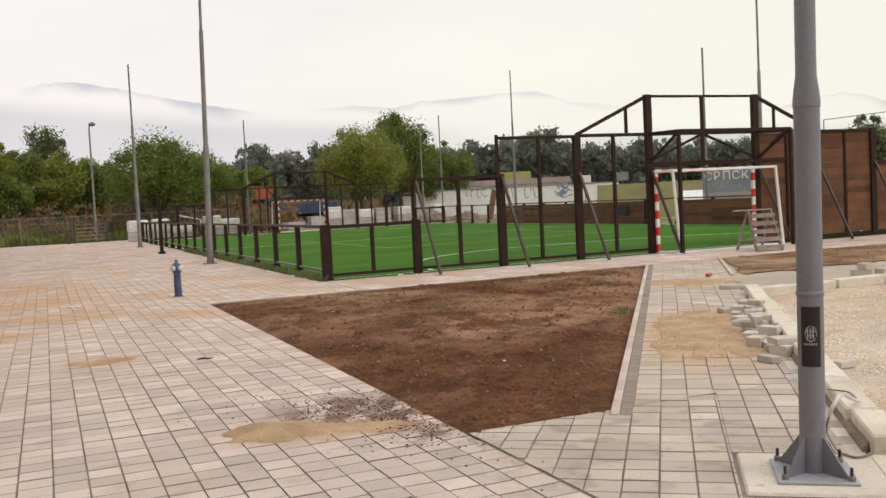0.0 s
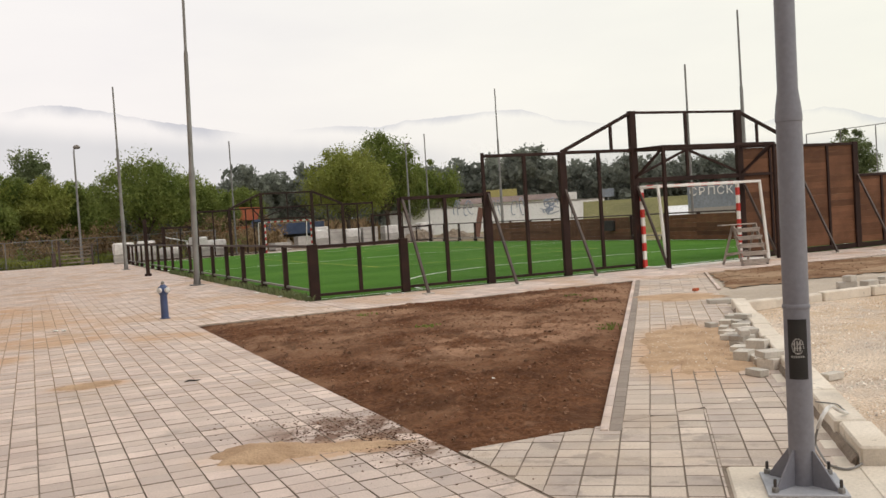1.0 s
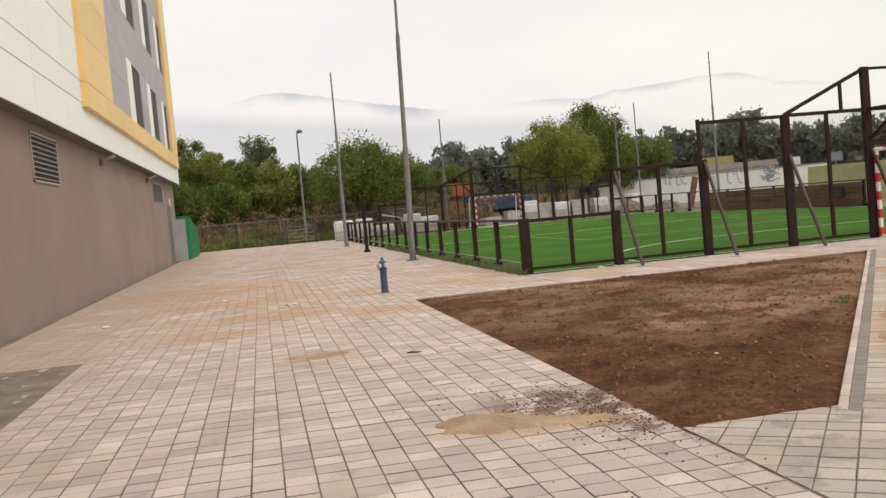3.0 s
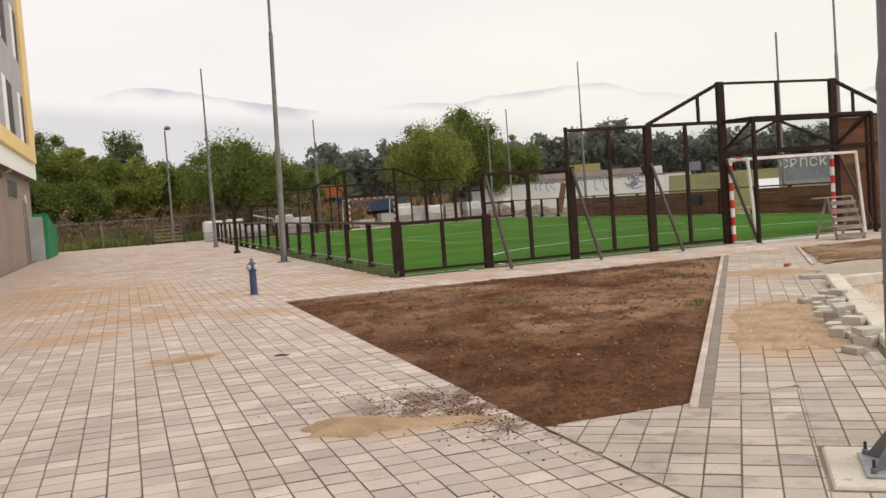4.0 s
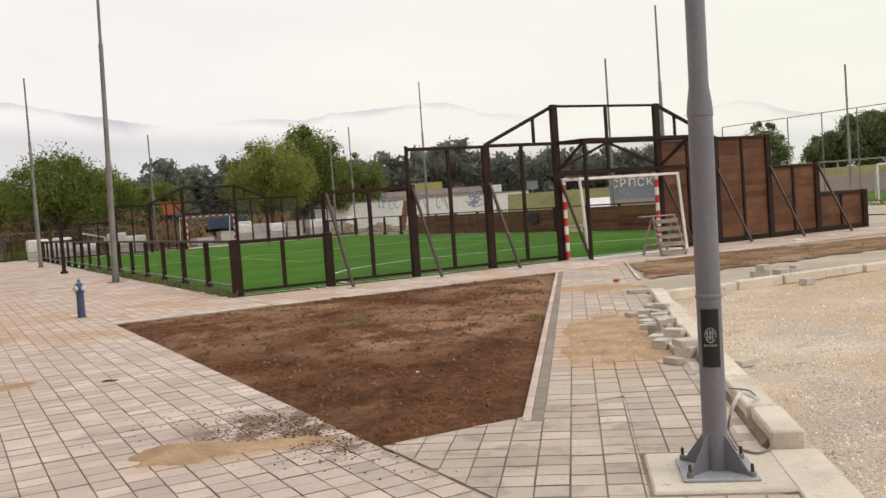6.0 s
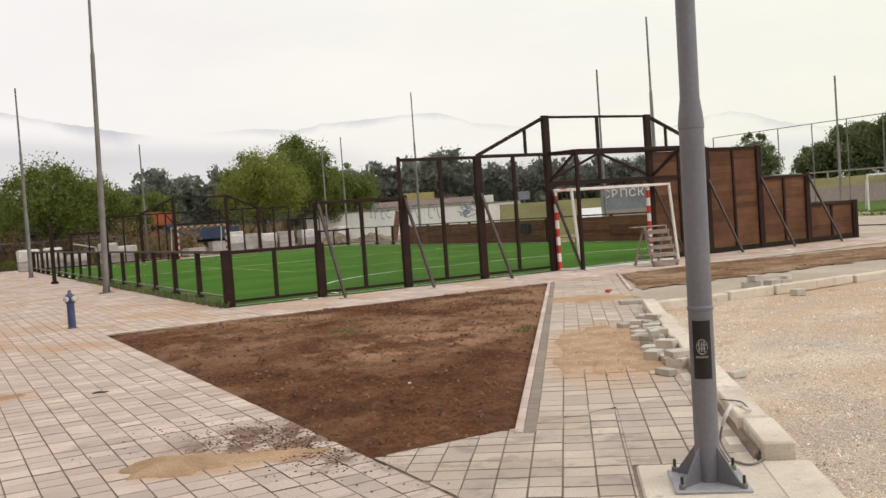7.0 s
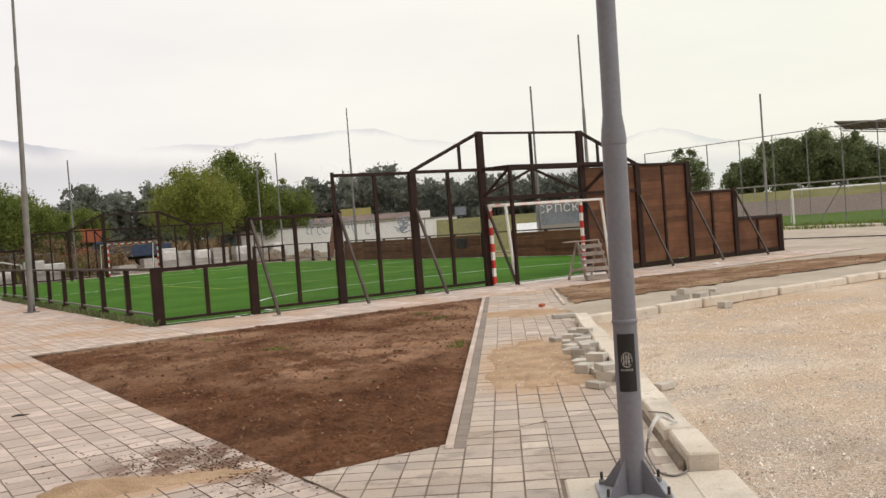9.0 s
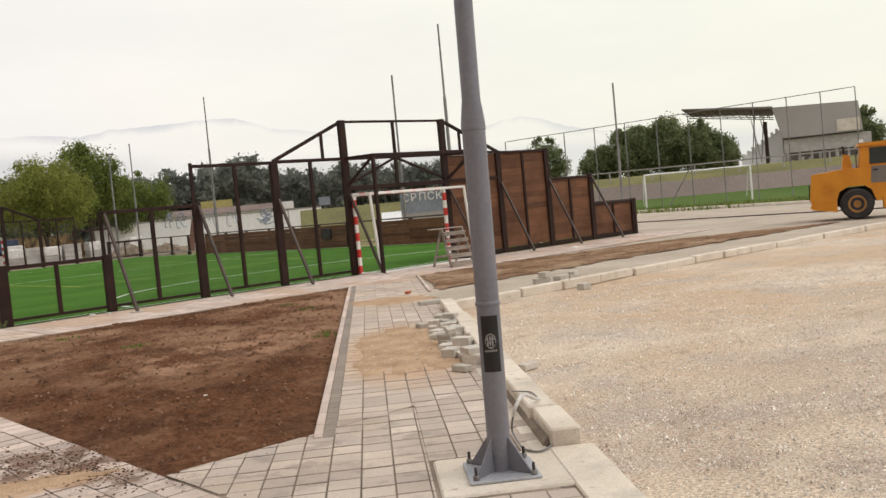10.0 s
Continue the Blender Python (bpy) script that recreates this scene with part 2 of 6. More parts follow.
M["stone_brown"] = material("tan_stone", (0.30, 0.225, 0.18), (0.44, 0.35, 0.285), 5.0, 0.9, 0, 0.1, 80, 0.2, 0.3, spec=0.15)
M["sand"] = material("building_sand", (0.375, 0.25, 0.16), (0.50, 0.35, 0.23), 3.0, 0.95, 0, 0.5, 70, 0.22, spec=0.08)
M["turf"] = material("artificial_turf", (0.048, 0.128, 0.016), (0.072, 0.165, 0.024), 0.4, 0.8, 0, 0.5, 120, 0.3, spec=0.02)
M["line"] = material("white_line", (0.84, 0.85, 0.82), (0.76, 0.8, 0.74), 3.0, 0.8, 0, 0.2, 90)
M["line_y"] = material("yellow_line", (0.45, 0.42, 0.05), (0.38, 0.38, 0.05), 3.0, 0.8, 0, 0.2, 90)
M["ground"] = material("rough_ground", (0.12, 0.13, 0.045), (0.17, 0.16, 0.07), 0.3, 0.95, 0, 0.6, 6, 0.3, 0, grass_mix, spec=0.02)
M["field"] = material("football_grass", (0.08, 0.125, 0.036), (0.115, 0.16, 0.052), 0.15, 0.9, 0, 0.4, 9, 0.25, spec=0.02)
M["concrete"] = material("pale_concrete", (0.64, 0.565, 0.475), (0.74, 0.665, 0.575), 1.5, 0.9, 0, 0.25, 60, 0.12, 0.08, weathered, spec=0.2)
M["block"] = material("grey_concrete_block", (0.45, 0.41, 0.365), (0.60, 0.55, 0.49), 3.0, 0.9, 0, 0.25, 60, 0.15, 0.2)
M["strip"] = material("dark_grey_paver", (0.225, 0.182, 0.155), (0.285, 0.236, 0.2), 2.0, 0.9, 0, 0.2, 70, 0.15, 0.1)
M["steel"] = material("dark_brown_painted_steel", (0.022, 0.0108, 0.0090), (0.034, 0.0165, 0.0135), 2.5, 0.65, 0.0, 0.08, 60, 0.15, 0, rust, spec=0.2)
M["brace"] = material("weathered_brown_steel", (0.05, 0.034, 0.029), (0.08, 0.055, 0.047), 3.0, 0.6, 0, 0.1, 60, 0.2)
M["board"] = material("brown_wooden_board", (0.098, 0.045, 0.025), (0.152, 0.071, 0.039), 1.6, 0.65, 0, 0.12, 40, 0.18, 0.28, wood_grain, spec=0.18)
M["board_red"] = material("reddish_brown_panel", (0.11, 0.05, 0.035), (0.16, 0.075, 0.05), 1.5, 0.7, 0, 0.1, 30, 0.2)
M["brick"] = material("red_clay", (0.40, 0.10, 0.05), (0.48, 0.14, 0.07), 9.0, 0.85, 0, 0.2, 60, 0.2)
M["galv"] = material("galvanised_steel", (0.17, 0.16, 0.155), (0.235, 0.225, 0.215), 2.0, 0.55, 0.2, 0.05, 50, 0.12)
M["pole_grey"] = material("grey_painted_pole", (0.165, 0.165, 0.195), (0.205, 0.205, 0.235), 1.8, 0.45, 0.1, 0.05, 40, 0.08)
M["plate"] = material("grey_base_plate", (0.32, 0.325, 0.36), (0.42, 0.425, 0.46), 5.0, 0.5, 0.2, 0.08, 60, 0.12)
M["bolt"] = material("dark_bolt", (0.05, 0.045, 0.045), (0.1, 0.09, 0.09), 20.0, 0.4, 0.8, 0.05, 60)
M["white"] = material("white_paint", (0.76, 0.74, 0.71), (0.82, 0.80, 0.77), 2.0, 0.5, 0, 0.04, 40, 0.06)
M["red"] = material("red_paint", (0.50, 0.035, 0.03), (0.58, 0.05, 0.04), 3.0, 0.45, 0, 0.04, 40, 0.08)
M["black"] = material("black_sticker", (0.012, 0.011, 0.011), (0.02, 0.018, 0.018), 5.0, 0.5, 0, 0.02, 60, 0.1)
M["print"] = material("pale_print", (0.25, 0.24, 0.235), (0.40, 0.385, 0.37), 60.0, 0.6, 0, 0.0, 60, 0.1)
M["cable"] = material("pale_conduit", (0.55, 0.53, 0.51), (0.68, 0.66, 0.64), 9.0, 0.4, 0, 0.1, 90, 0.1)
M["blue"] = material("blue_hydrant_paint", (0.045, 0.068, 0.155), (0.065, 0.095, 0.20), 6.0, 0.45, 0.0, 0.08, 60, 0.12)
M["ladder"] = material("weathered_grey_wood", (0.24, 0.20, 0.172), (0.35, 0.30, 0.262), 6.0, 0.85, 0, 0.25, 50, 0.2, 0.15)
M["render_wall"] = material("taupe_render", (0.285, 0.212, 0.186), (0.325, 0.246, 0.217), 0.5, 0.9, 0, 0.1, 120, 0.06, 0, wall_streaks, spec=0.12)
M["clad_white"] = material("white_cladding", (0.9, 0.885, 0.86), (0.92, 0.91, 0.89), 0.6, 0.5, 0, 0.02, 30, 0.03)
M["clad_yellow"] = material("ochre_cladding", (0.84, 0.56, 0.22), (0.88, 0.60, 0.25), 0.8, 0.5, 0, 0.02, 30, 0.04, 0.04)
M["clad_grey"] = material("mauve_grey_cladding", (0.43, 0.385, 0.43), (0.48, 0.43, 0.47), 0.8, 0.6, 0, 0.05, 50, 0.06, 0.05)
M["soffit"] = material("dark_soffit", (0.16, 0.14, 0.125), (0.2, 0.175, 0.155), 1.0, 0.9, 0, 0.1, 40)
M["louvre"] = material("grey_louvre", (0.33, 0.30, 0.275), (0.38, 0.345, 0.315), 3.0, 0.5, 0.2, 0.03, 40)
M["door_grey"] = material("grey_door", (0.37, 0.36, 0.36), (0.42, 0.41, 0.41), 2.0, 0.5, 0, 0.03, 40)
M["green"] = material("green_sheet_metal", (0.02, 0.19, 0.075), (0.03, 0.24, 0.10), 1.0, 0.5, 0, 0.04, 20)
M["leaf"] = material("green_leaf", (0.125, 0.165, 0.04), (0.20, 0.235, 0.065), 0.5, 0.7, 0, 0, 30, 0.15, 0.22, spec=0.12)
M["leaf_light"] = material("yellow_green_leaf", (0.185, 0.215, 0.045), (0.27, 0.285, 0.075), 0.4, 0.7, 0, 0, 30, 0.15, 0.22, spec=0.12)
M["leaf_dark"] = material("dark_green_leaf", (0.14, 0.172, 0.08), (0.215, 0.245, 0.12), 0.2, 0.7, 0, 0, 30, 0.15, 0.22, spec=0.1)
# far leaves are paler and greyer: distance haze is put into their colour
M["leaf_far"] = material("dark_leaf_haze_tinted", (0.17, 0.185, 0.155), (0.215, 0.23, 0.19), 0.06, 0.8, 0, 0, 3, 0.15, 0.2, spec=0.02)
M["dry"] = material("dry_weeds", (0.24, 0.165, 0.09), (0.32, 0.225, 0.125), 0.4, 0.9, 0, 0, 30, 0.2, 0.5, spec=0.05)
M["bark"] = material("bark", (0.06, 0.045, 0.035), (0.10, 0.075, 0.058), 4.0, 0.9, 0, 0.4, 25, 0.3)
M["loader"] = material("orange_yellow_paint", (0.52, 0.19, 0.010), (0.60, 0.235, 0.014), 1.5, 0.45, 0, 0.04, 30, 0.08)
M["rim"] = material("dusty_orange_rim", (0.22, 0.11, 0.035), (0.36, 0.17, 0.04), 4.0, 0.8, 0, 0.1, 30, 0.2)
M["rubber"] = material("black_rubber", (0.022, 0.02, 0.02), (0.04, 0.036, 0.034), 4.0, 0.8, 0, 0.3, 50)
M["bank"] = material("dry_bank_grass", (0.15, 0.142, 0.07), (0.20, 0.185, 0.085), 0.3, 0.95, 0, 0.3, 6, 0.25, spec=0.02)
M["terrace"] = material("pinkish_concrete", (0.24, 0.193, 0.172), (0.30, 0.245, 0.22), 0.2, 0.9, 0, 0.2, 9, 0.15)
M["haze_grey"] = material("far_grey_sheet", (0.31, 0.29, 0.265), (0.37, 0.345, 0.32), 0.2, 0.8, 0, 0.05, 9, 0.08)
M["truck_red"] = material("faded_orange_truck_paint", (0.42, 0.10, 0.045), (0.5, 0.14, 0.06), 0.6, 0.5, 0, 0.05, 9)
M["truck_blue"] = material("faded_blue_truck_paint", (0.07, 0.10, 0.19), (0.10, 0.135, 0.24), 0.6, 0.5, 0, 0.05, 9)
M["paint_blue"] = material("blue_spray_paint", (0.22, 0.27, 0.36), (0.32, 0.36, 0.43), 0.6, 0.7, 0, 0, 9)
M["wall_white"] = material("dirty_white_wall", (0.86, 0.85, 0.83), (0.9, 0.89, 0.87), 0.25, 0.9, 0, 0.1, 5, 0.1, 0, None, spec=0.1)
M["sign_blue"] = material("grey_blue_sign", (0.19, 0.215, 0.25), (0.24, 0.265, 0.30), 0.5, 0.6, 0, 0, 9)
M["roof_red"] = material("dull_red_roof", (0.15, 0.105, 0.09), (0.2, 0.14, 0.12), 0.5, 0.8, 0, 0.1, 9)
M["yellow"] = material("yellow_banner", (0.36, 0.31, 0.11), (0.42, 0.36, 0.14), 0.5, 0.7, 0, 0, 9)
M["rubble"] = material("earth_rubble", (0.18, 0.138, 0.102), (0.28, 0.23, 0.18), 1.2, 0.95, 0, 0.5, 8, 0.3, spec=0.05)
M["stack"] = material("pale_stacked_pavers", (0.43, 0.40, 0.375), (0.53, 0.50, 0.47), 2.0, 0.9, 0, 0.2, 20, 0.15, 0.15)
M["hood"] = material("whitish_plastic", (0.60, 0.57, 0.55), (0.78, 0.75, 0.73), 2.5, 0.35, 0, 0.3, 9, 0.15)
M["apron"] = material("sandy_concrete", (0.37, 0.31, 0.25), (0.47, 0.40, 0.33), 0.6, 0.92, 0, 0.3, 30, 0.18, 0, weathered, 0.1)
M["soil_dry"] = material("dry_brown_soil", (0.17, 0.096, 0.056), (0.25, 0.152, 0.093), 0.9, 0.95, 0, 0.9, 22, 0.4, 0, dry_soil_dirt, 0.05)
# bevels are darkened for joint dirt and for the shade of their slope
M["joint"] = material("dirty_shaded_paver_bevel", (0.23, 0.187, 0.155), (0.36, 0.295, 0.25), 1.5, 0.95, 0, 0.2, 60, 0.2, 0, joint_dust, spec=0.05)
M["car"] = material("silver_car_paint", (0.68, 0.68, 0.68), (0.74, 0.74, 0.74), 1.0, 0.35, 0.0, 0, 9)


def let_light_through(m, share):
    nt = m.node_tree
    n, l = nt.nodes.new, nt.links.new
    p = nt.nodes["Principled BSDF"]
    out = nt.nodes["Material Output"]
    tl, mix = n("ShaderNodeBsdfTranslucent"), n("ShaderNodeMixShader")
    l(p.inputs["Base Color"].links[0].from_socket, tl.inputs[0])
    mix.inputs[0].default_value = share
    l(p.outputs[0], mix.inputs[1])
    l(tl.outputs[0], mix.inputs[2])
    l(mix.outputs[0], out.inputs[0])


for key in ("leaf", "leaf_light", "leaf_dark", "leaf_far", "dry"):
    let_light_through(M[key], 0.4)


def glass_material():
    m = bpy.data.materials.new("dark_window_glass")
    m.use_nodes = True
    p = m.node_tree.nodes["Principled BSDF"]
    p.inputs["Base Color"].default_value = (0.035, 0.042, 0.04, 1)
    p.inputs["Roughness"].default_value, p.inputs["Specular IOR Level"].default_value = 0.06, 0.6
    return m


M["glass"] = glass_material()
# flush window glass, dull and dark to paint the shade of a deep recess
M["dark_glass"] = material("recess_shaded_glass", (0.03, 0.027, 0.025), (0.055, 0.048, 0.043), 0.4, 0.5, 0, 0, 9, 0.1, spec=0.1)


# ---- building blocks ----
class Geo:
    """A mesh in the making."""

    def __init__(self):
        self.v, self.f, self.top = [], [], []

    def rings(self, rings, cap=True):
        n, o = len(rings[0]), len(self.v)
        for r in rings:
            self.v.extend([tuple(p) for p in r])
        for i in range(len(rings) - 1):
            for j in range(n):
                k = (j + 1) % n
                self.f.append((o + i * n + j, o + i * n + k, o + (i + 1) * n + k, o + (i + 1) * n + j))
        if cap:
            self.f.append(tuple(o + j for j in reversed(range(n))))
            self.f.append(tuple(o + (len(rings) - 1) * n + j for j in range(n)))
        return self

    def box(self, x0, x1, y0, y1, z0, z1, c=0.0):
        def ring(z, i):
            a, b, d, e = x0 + i, x1 - i, y0 + i, y1 - i
            if not c:
                return [(a, d, z), (b, d, z), (b, e, z), (a, e, z)]
            k = c
            return [(a + k, d, z), (b - k, d, z), (b, d + k, z), (b, e - k, z), (b - k, e, z), (a + k, e, z), (a, e - k, z), (a, d + k, z)]
        if not c:
            return self.rings([ring(z0, 0), ring(z1, 0)])
        return self.rings([ring(z0, c), ring(z0 + c, 0), ring(z1 - c, 0), ring(z1, c)])

    def beam(self, a, b, w, d, c=0.0, up=(0, 0, 1)):
        a, b = Vector(a), Vector(b)
        ax = (b - a).normalized()
        up = Vector(up)
        if abs(ax.dot(up)) > 0.95:
            up = Vector((0, 1, 0))
        s = ax.cross(up).normalized()
        u = s.cross(ax)
        w, d = w / 2, d / 2
        if c:
            sec = [(-w + c, -d), (w - c, -d), (w, -d + c), (w, d - c), (w - c, d), (-w + c, d), (-w, d - c), (-w, -d + c)]
        else:
            sec = [(-w, -d), (w, -d), (w, d), (-w, d)]
        return self.rings([[p + s * i + u * j for i, j in sec] for p in (a, b)])

    def tube(self, pts, radii, n=10):
        pts = [Vector(p) for p in pts]
        rings = []
        for i, p in enumerate(pts):
            ax = (pts[min(i + 1, len(pts) - 1)] - pts[max(i - 1, 0)]).normalized()
            ref = Vector((1, 0, 0)) if abs(ax.x) < 0.8 else Vector((0, 1, 0))
            s = ax.cross(ref).normalized()
            u = ax.cross(s)
            r = radii[i] if isinstance(radii, (list, tuple)) else radii
            rings.append([p + (s * math.cos(t) + u * math.sin(t)) * r for t in (2 * math.pi * k / n for k in range(n))])
        return self.rings(rings)

    def lathe(self, profile, n=20, centre=(0, 0, 0)):
        cx, cy, cz = centre
        return self.rings([[(cx + r * math.cos(2 * math.pi * k / n), cy + r * math.sin(2 * math.pi * k / n), cz + z) for k in range(n)] for r, z in profile])

    def rock(self, c, r, rng, flat=0.6):
        rows = []
        for zz, rr in ((-0.7, 0.6), (0.0, 1.0), (0.65, 0.65)):
            rows.append([(c[0] + r * rr * rng.uniform(0.7, 1.2) * math.cos(t), c[1] + r * rr * rng.uniform(0.7, 1.2) * math.sin(t), c[2] + r * zz * flat)
                         for t in (2 * math.pi * k / 5 + rng.uniform(-0.3, 0.3) for k in range(5))])
        return self.rings(rows)

    def prism(self, poly, z0, z1, chamfer=0.0):
        n = len(poly)
        cx, cy = sum(p[0] for p in poly) / n, sum(p[1] for p in poly) / n
        rings = [[(x, y, z0) for x, y in poly]]
        if chamfer:
            rings.append([(x, y, z1 - chamfer * 0.7) for x, y in poly])
            inner = []
            for x, y in poly:
                d = math.hypot(x - cx, y - cy) or 1
                k = 1 - min(chamfer * 1.4 / d, 0.5)
                inner.append((cx + (x - cx) * k, cy + (y - cy) * k, z1))
            rings.append(inner)
        else:
            rings.append([(x, y, z1) for x, y in poly])
        o = len(self.v)
        for r in rings:
            self.v.extend(r)
        for i in range(len(rings) - 1):
            for j in range(n):
                k = (j + 1) % n
                self.f.append((o + i * n + j, o + i * n + k, o + (i + 1) * n + k, o + (i + 1) * n + j))
        self.top.append(len(self.f))
        self.f.append(tuple(o + (len(rings) - 1) * n + j for j in range(n)))
        return self

    def mesh(self, name, mat, smooth=False, sides=None):
        me = bpy.data.meshes.new(name)
        me.from_pydata(self.v, [], self.f)
        if mat:
            me.materials.append(mat)
        if sides:   # the faces between prisms' tops: bevels and flanks, coloured for dirt and shade
            me.materials.append(sides)
            slot = np.ones(len(self.f), dtype=np.int32)
            slot[self.top] = 0
            me.polygons.foreach_set("material_index", slot)
        if smooth:
            me.polygons.foreach_set("use_smooth", [True] * len(me.polygons))
            me.set_sharp_from_angle(angle=radians(35))
        me.update()
        return me


def part(name, geo, mat, parent, label="", smooth=False):
    me = geo if isinstance(geo, bpy.types.Mesh) else geo.mesh(name, mat, smooth)
    ob = new(name, me)
    ob.parent = parent
    if label:
        tagged(ob, label)
    return ob


def thing(name, label, category, m=None, group="", kind=""):
    ob = new(name)
    ob.empty_display_size = 0.1
    if m is not None:
        ob.matrix_basis = m
    return tagged(ob, label, category, group, kind)


def single(name, geo, mat, label, category, m=None, group="", kind="", smooth=False):
    ob = new(name, geo if isinstance(geo, bpy.types.Mesh) else geo.mesh(name, mat, smooth))
    if m is not None:
        ob.matrix_basis = m
    return tagged(ob, label, category, group, kind)


def clip(poly, a, b, c):
    """The part of a polygon where a*x + b*y <= c."""
    out = []
    for i, p in enumerate(poly):
        q = poly[(i + 1) % len(poly)]
        dp, dq = a * p[0] + b * p[1] - c, a * q[0] + b * q[1] - c
        if dp <= 0:
            out.append(p)
        if dp * dq < 0:
            k = dp / (dp - dq)
            out.append((p[0] + (q[0] - p[0]) * k, p[1] + (q[1] - p[1]) * k))
    return out


def area(poly):
    return 0.5 * abs(sum(p[0] * q[1] - q[0] * p[1] for p, q in zip(poly, poly[1:] + poly[:1])))


def xy(s, q):
    """From along and across the footpath to the plan."""
    return 0.6 * s + 0.8 * q, 0.8 * s - 0.6 * q


PATH_TURN = math.degrees(math.atan2(0.8, 0.6))


def sheet(name, x0, x1, y0, y1, step, height, mat, label, category, keep=None, kind="structure"):
    """A ground surface with relief; keep(x, y) tells which cells stay."""
    nx, ny = max(1, round((x1 - x0) / step)), max(1, round((y1 - y0) / step))
    xs, ys = np.linspace(x0, x1, nx + 1), np.linspace(y0, y1, ny + 1)
    verts = [(x, y, height(x, y)) for y in ys for x in xs]
    faces = []
    for j in range(ny):
        for i in range(nx):
            if keep is None or keep((xs[i] + xs[i + 1]) / 2, (ys[j] + ys[j + 1]) / 2):
                k = j * (nx + 1) + i
                faces.append((k, k + 1, k + nx + 2, k + nx + 1))
    me = bpy.data.meshes.new(name)
    me.from_pydata(verts, [], faces)
    me.materials.append(mat)
    me.polygons.foreach_set("use_smooth", [True] * len(faces))
    return tagged(new(name, me), label, category, "", kind)


def lump(x, y, k, seed=0.0):
    return noise.noise(Vector((x * k + seed, y * k - seed, seed)))


# ---- ground ----
SOIL = [(2.57, 16.35), (2.57, 5.72), (3.72, 5.70), (11.72, 16.35)]


def inside(poly, x, y):
    """Distance in from the border of a convex polygon (counter-clockwise), negative outside."""
    return min(((q[0] - p[0]) * (y - p[1]) - (q[1] - p[1]) * (x - p[0])) / math.hypot(q[0] - p[0], q[1] - p[1]) for p, q in zip(poly, poly[1:] + poly[:1]))


def soil_height(x, y):
    d = max(0.0, min(1.0, (inside(SOIL, x, y) - 0.02) / 0.35))
    h = 0.02 * lump(x, y, 0.6, 3.0) + 0.022 * lump(x, y, 2.3, 7.0) + 0.026 * lump(x, y, 6.5, 1.0) + 0.04 * abs(lump(x, y, 13.0, 5.0)) + 0.02 * lump(x, y, 19.0, 8.0)
    return -0.03 + d * (0.03 + h)


def gravel_height(x, y):
    return -0.045 + 0.02 * lump(x, y, 0.5, 2.0) + 0.012 * lump(x, y, 2.2, 4.0) + 0.01 * lump(x, y, 5.0, 6.0)


sheet("ground", -2600, 2600, -2600, 2600, 650, lambda x, y: -0.10, M["ground"], "rough earth and dry grass reaching the horizon", "ground")
sheet("soil_bed", 2.4, 12.0, 5.5, 16.5, 0.035, soil_height, M["soil"], "bare brown soil bed between paved paths", "soil",
      lambda x, y: inside(SOIL, x, y) > -0.12)
sheet("gravel_lot", -4.4, 40.0, -14.0, 10.8, 0.2, gravel_height, M["gravel"], "pale compacted gravel lot beside the kerb", "gravel",
      lambda x, y: 0.8 * x - 0.6 * y > 1.05 and (x > 2.5 or y < -3.3))
SOIL_2 = [(11.3, 12.95), (17.2, 12.85), (22.0, 12.6), (26.6, 12.3), (24.9, 13.6), (21.2, 15.45), (16.4, 16.3), (13.75, 16.2)]


def in_poly(poly, x, y):
    hit = False
    for p, q in zip(poly, poly[1:] + poly[:1]):
        if (p[1] > y) != (q[1] > y) and x < p[0] + (y - p[1]) * (q[0] - p[0]) / (q[1] - p[1]):
            hit = not hit
    return hit


sheet("soil_strip", 11.2, 27.0, 12.4, 16.5, 0.09, lambda x, y: 0.002 + 0.018 * abs(lump(x, y, 2.0, 4.0)) + 0.014 * lump(x, y, 5.0, 1.0), M["soil_dry"],
      "bare brown soil strip in front of the boarded wall", "soil", lambda x, y: in_poly(SOIL_2, x + 0.25 * lump(x, y, 2.5, 9.0), y + 0.25 * lump(x, y, 2.5, 2.0)))
sheet("concrete_apron", 8.0, 46.0, 10.4, 34.0, 0.2, lambda x, y: -0.012 + 0.006 * lump(x, y, 1.5, 3.0), M["apron"], "pale sandy concrete apron round the pitch", "pavement",
      lambda x, y: 0.8 * x - 0.6 * y > 0.9 and (y < 16.4 or x > 26.0))
sheet("paving_bed", -4.5, 26.0, -3.5, 19.2, 0.25, lambda x, y: -0.0075, M["bed"], "sandy bed under the pavers", "pavement",
      lambda x, y: not (inside(SOIL, x, y) > -0.17) and 0.8 * x - 0.6 * y < 0.95 or y > 16.2)
sheet("paving_bed_far", -4.5, 5.5, 19.2, 66.0, 0.8, lambda x, y: -0.034, M["bed"], "sandy bed under the far pavers", "pavement")
sheet("gravel_patch", -4.5, -2.45, -3.5, 12.6, 0.12, lambda x, y: -0.012 + 0.012 * lump(x, y, 5, 2.0), M["gravel"], "unpaved gravel patch beside the building", "gravel")
sheet("trodden_earth", -10.0, 40.0, 59.4, 74.0, 0.8, lambda x, y: -0.05 + 0.05 * lump(x, y, 0.4, 3.0), M["rubble"], "trodden sandy earth behind the pitch", "ground",
      lambda x, y: y > 66 or x > 5.4)
sheet("football_field", 39.0, 70.0, 6.0, 60.0, 1.0, lambda x, y: -0.01, M["field"], "mown green football field", "grass",
      lambda x, y: (x - 39.4) > (y - 6.5) * 0.2315 and x + 0.66 * y < 83)

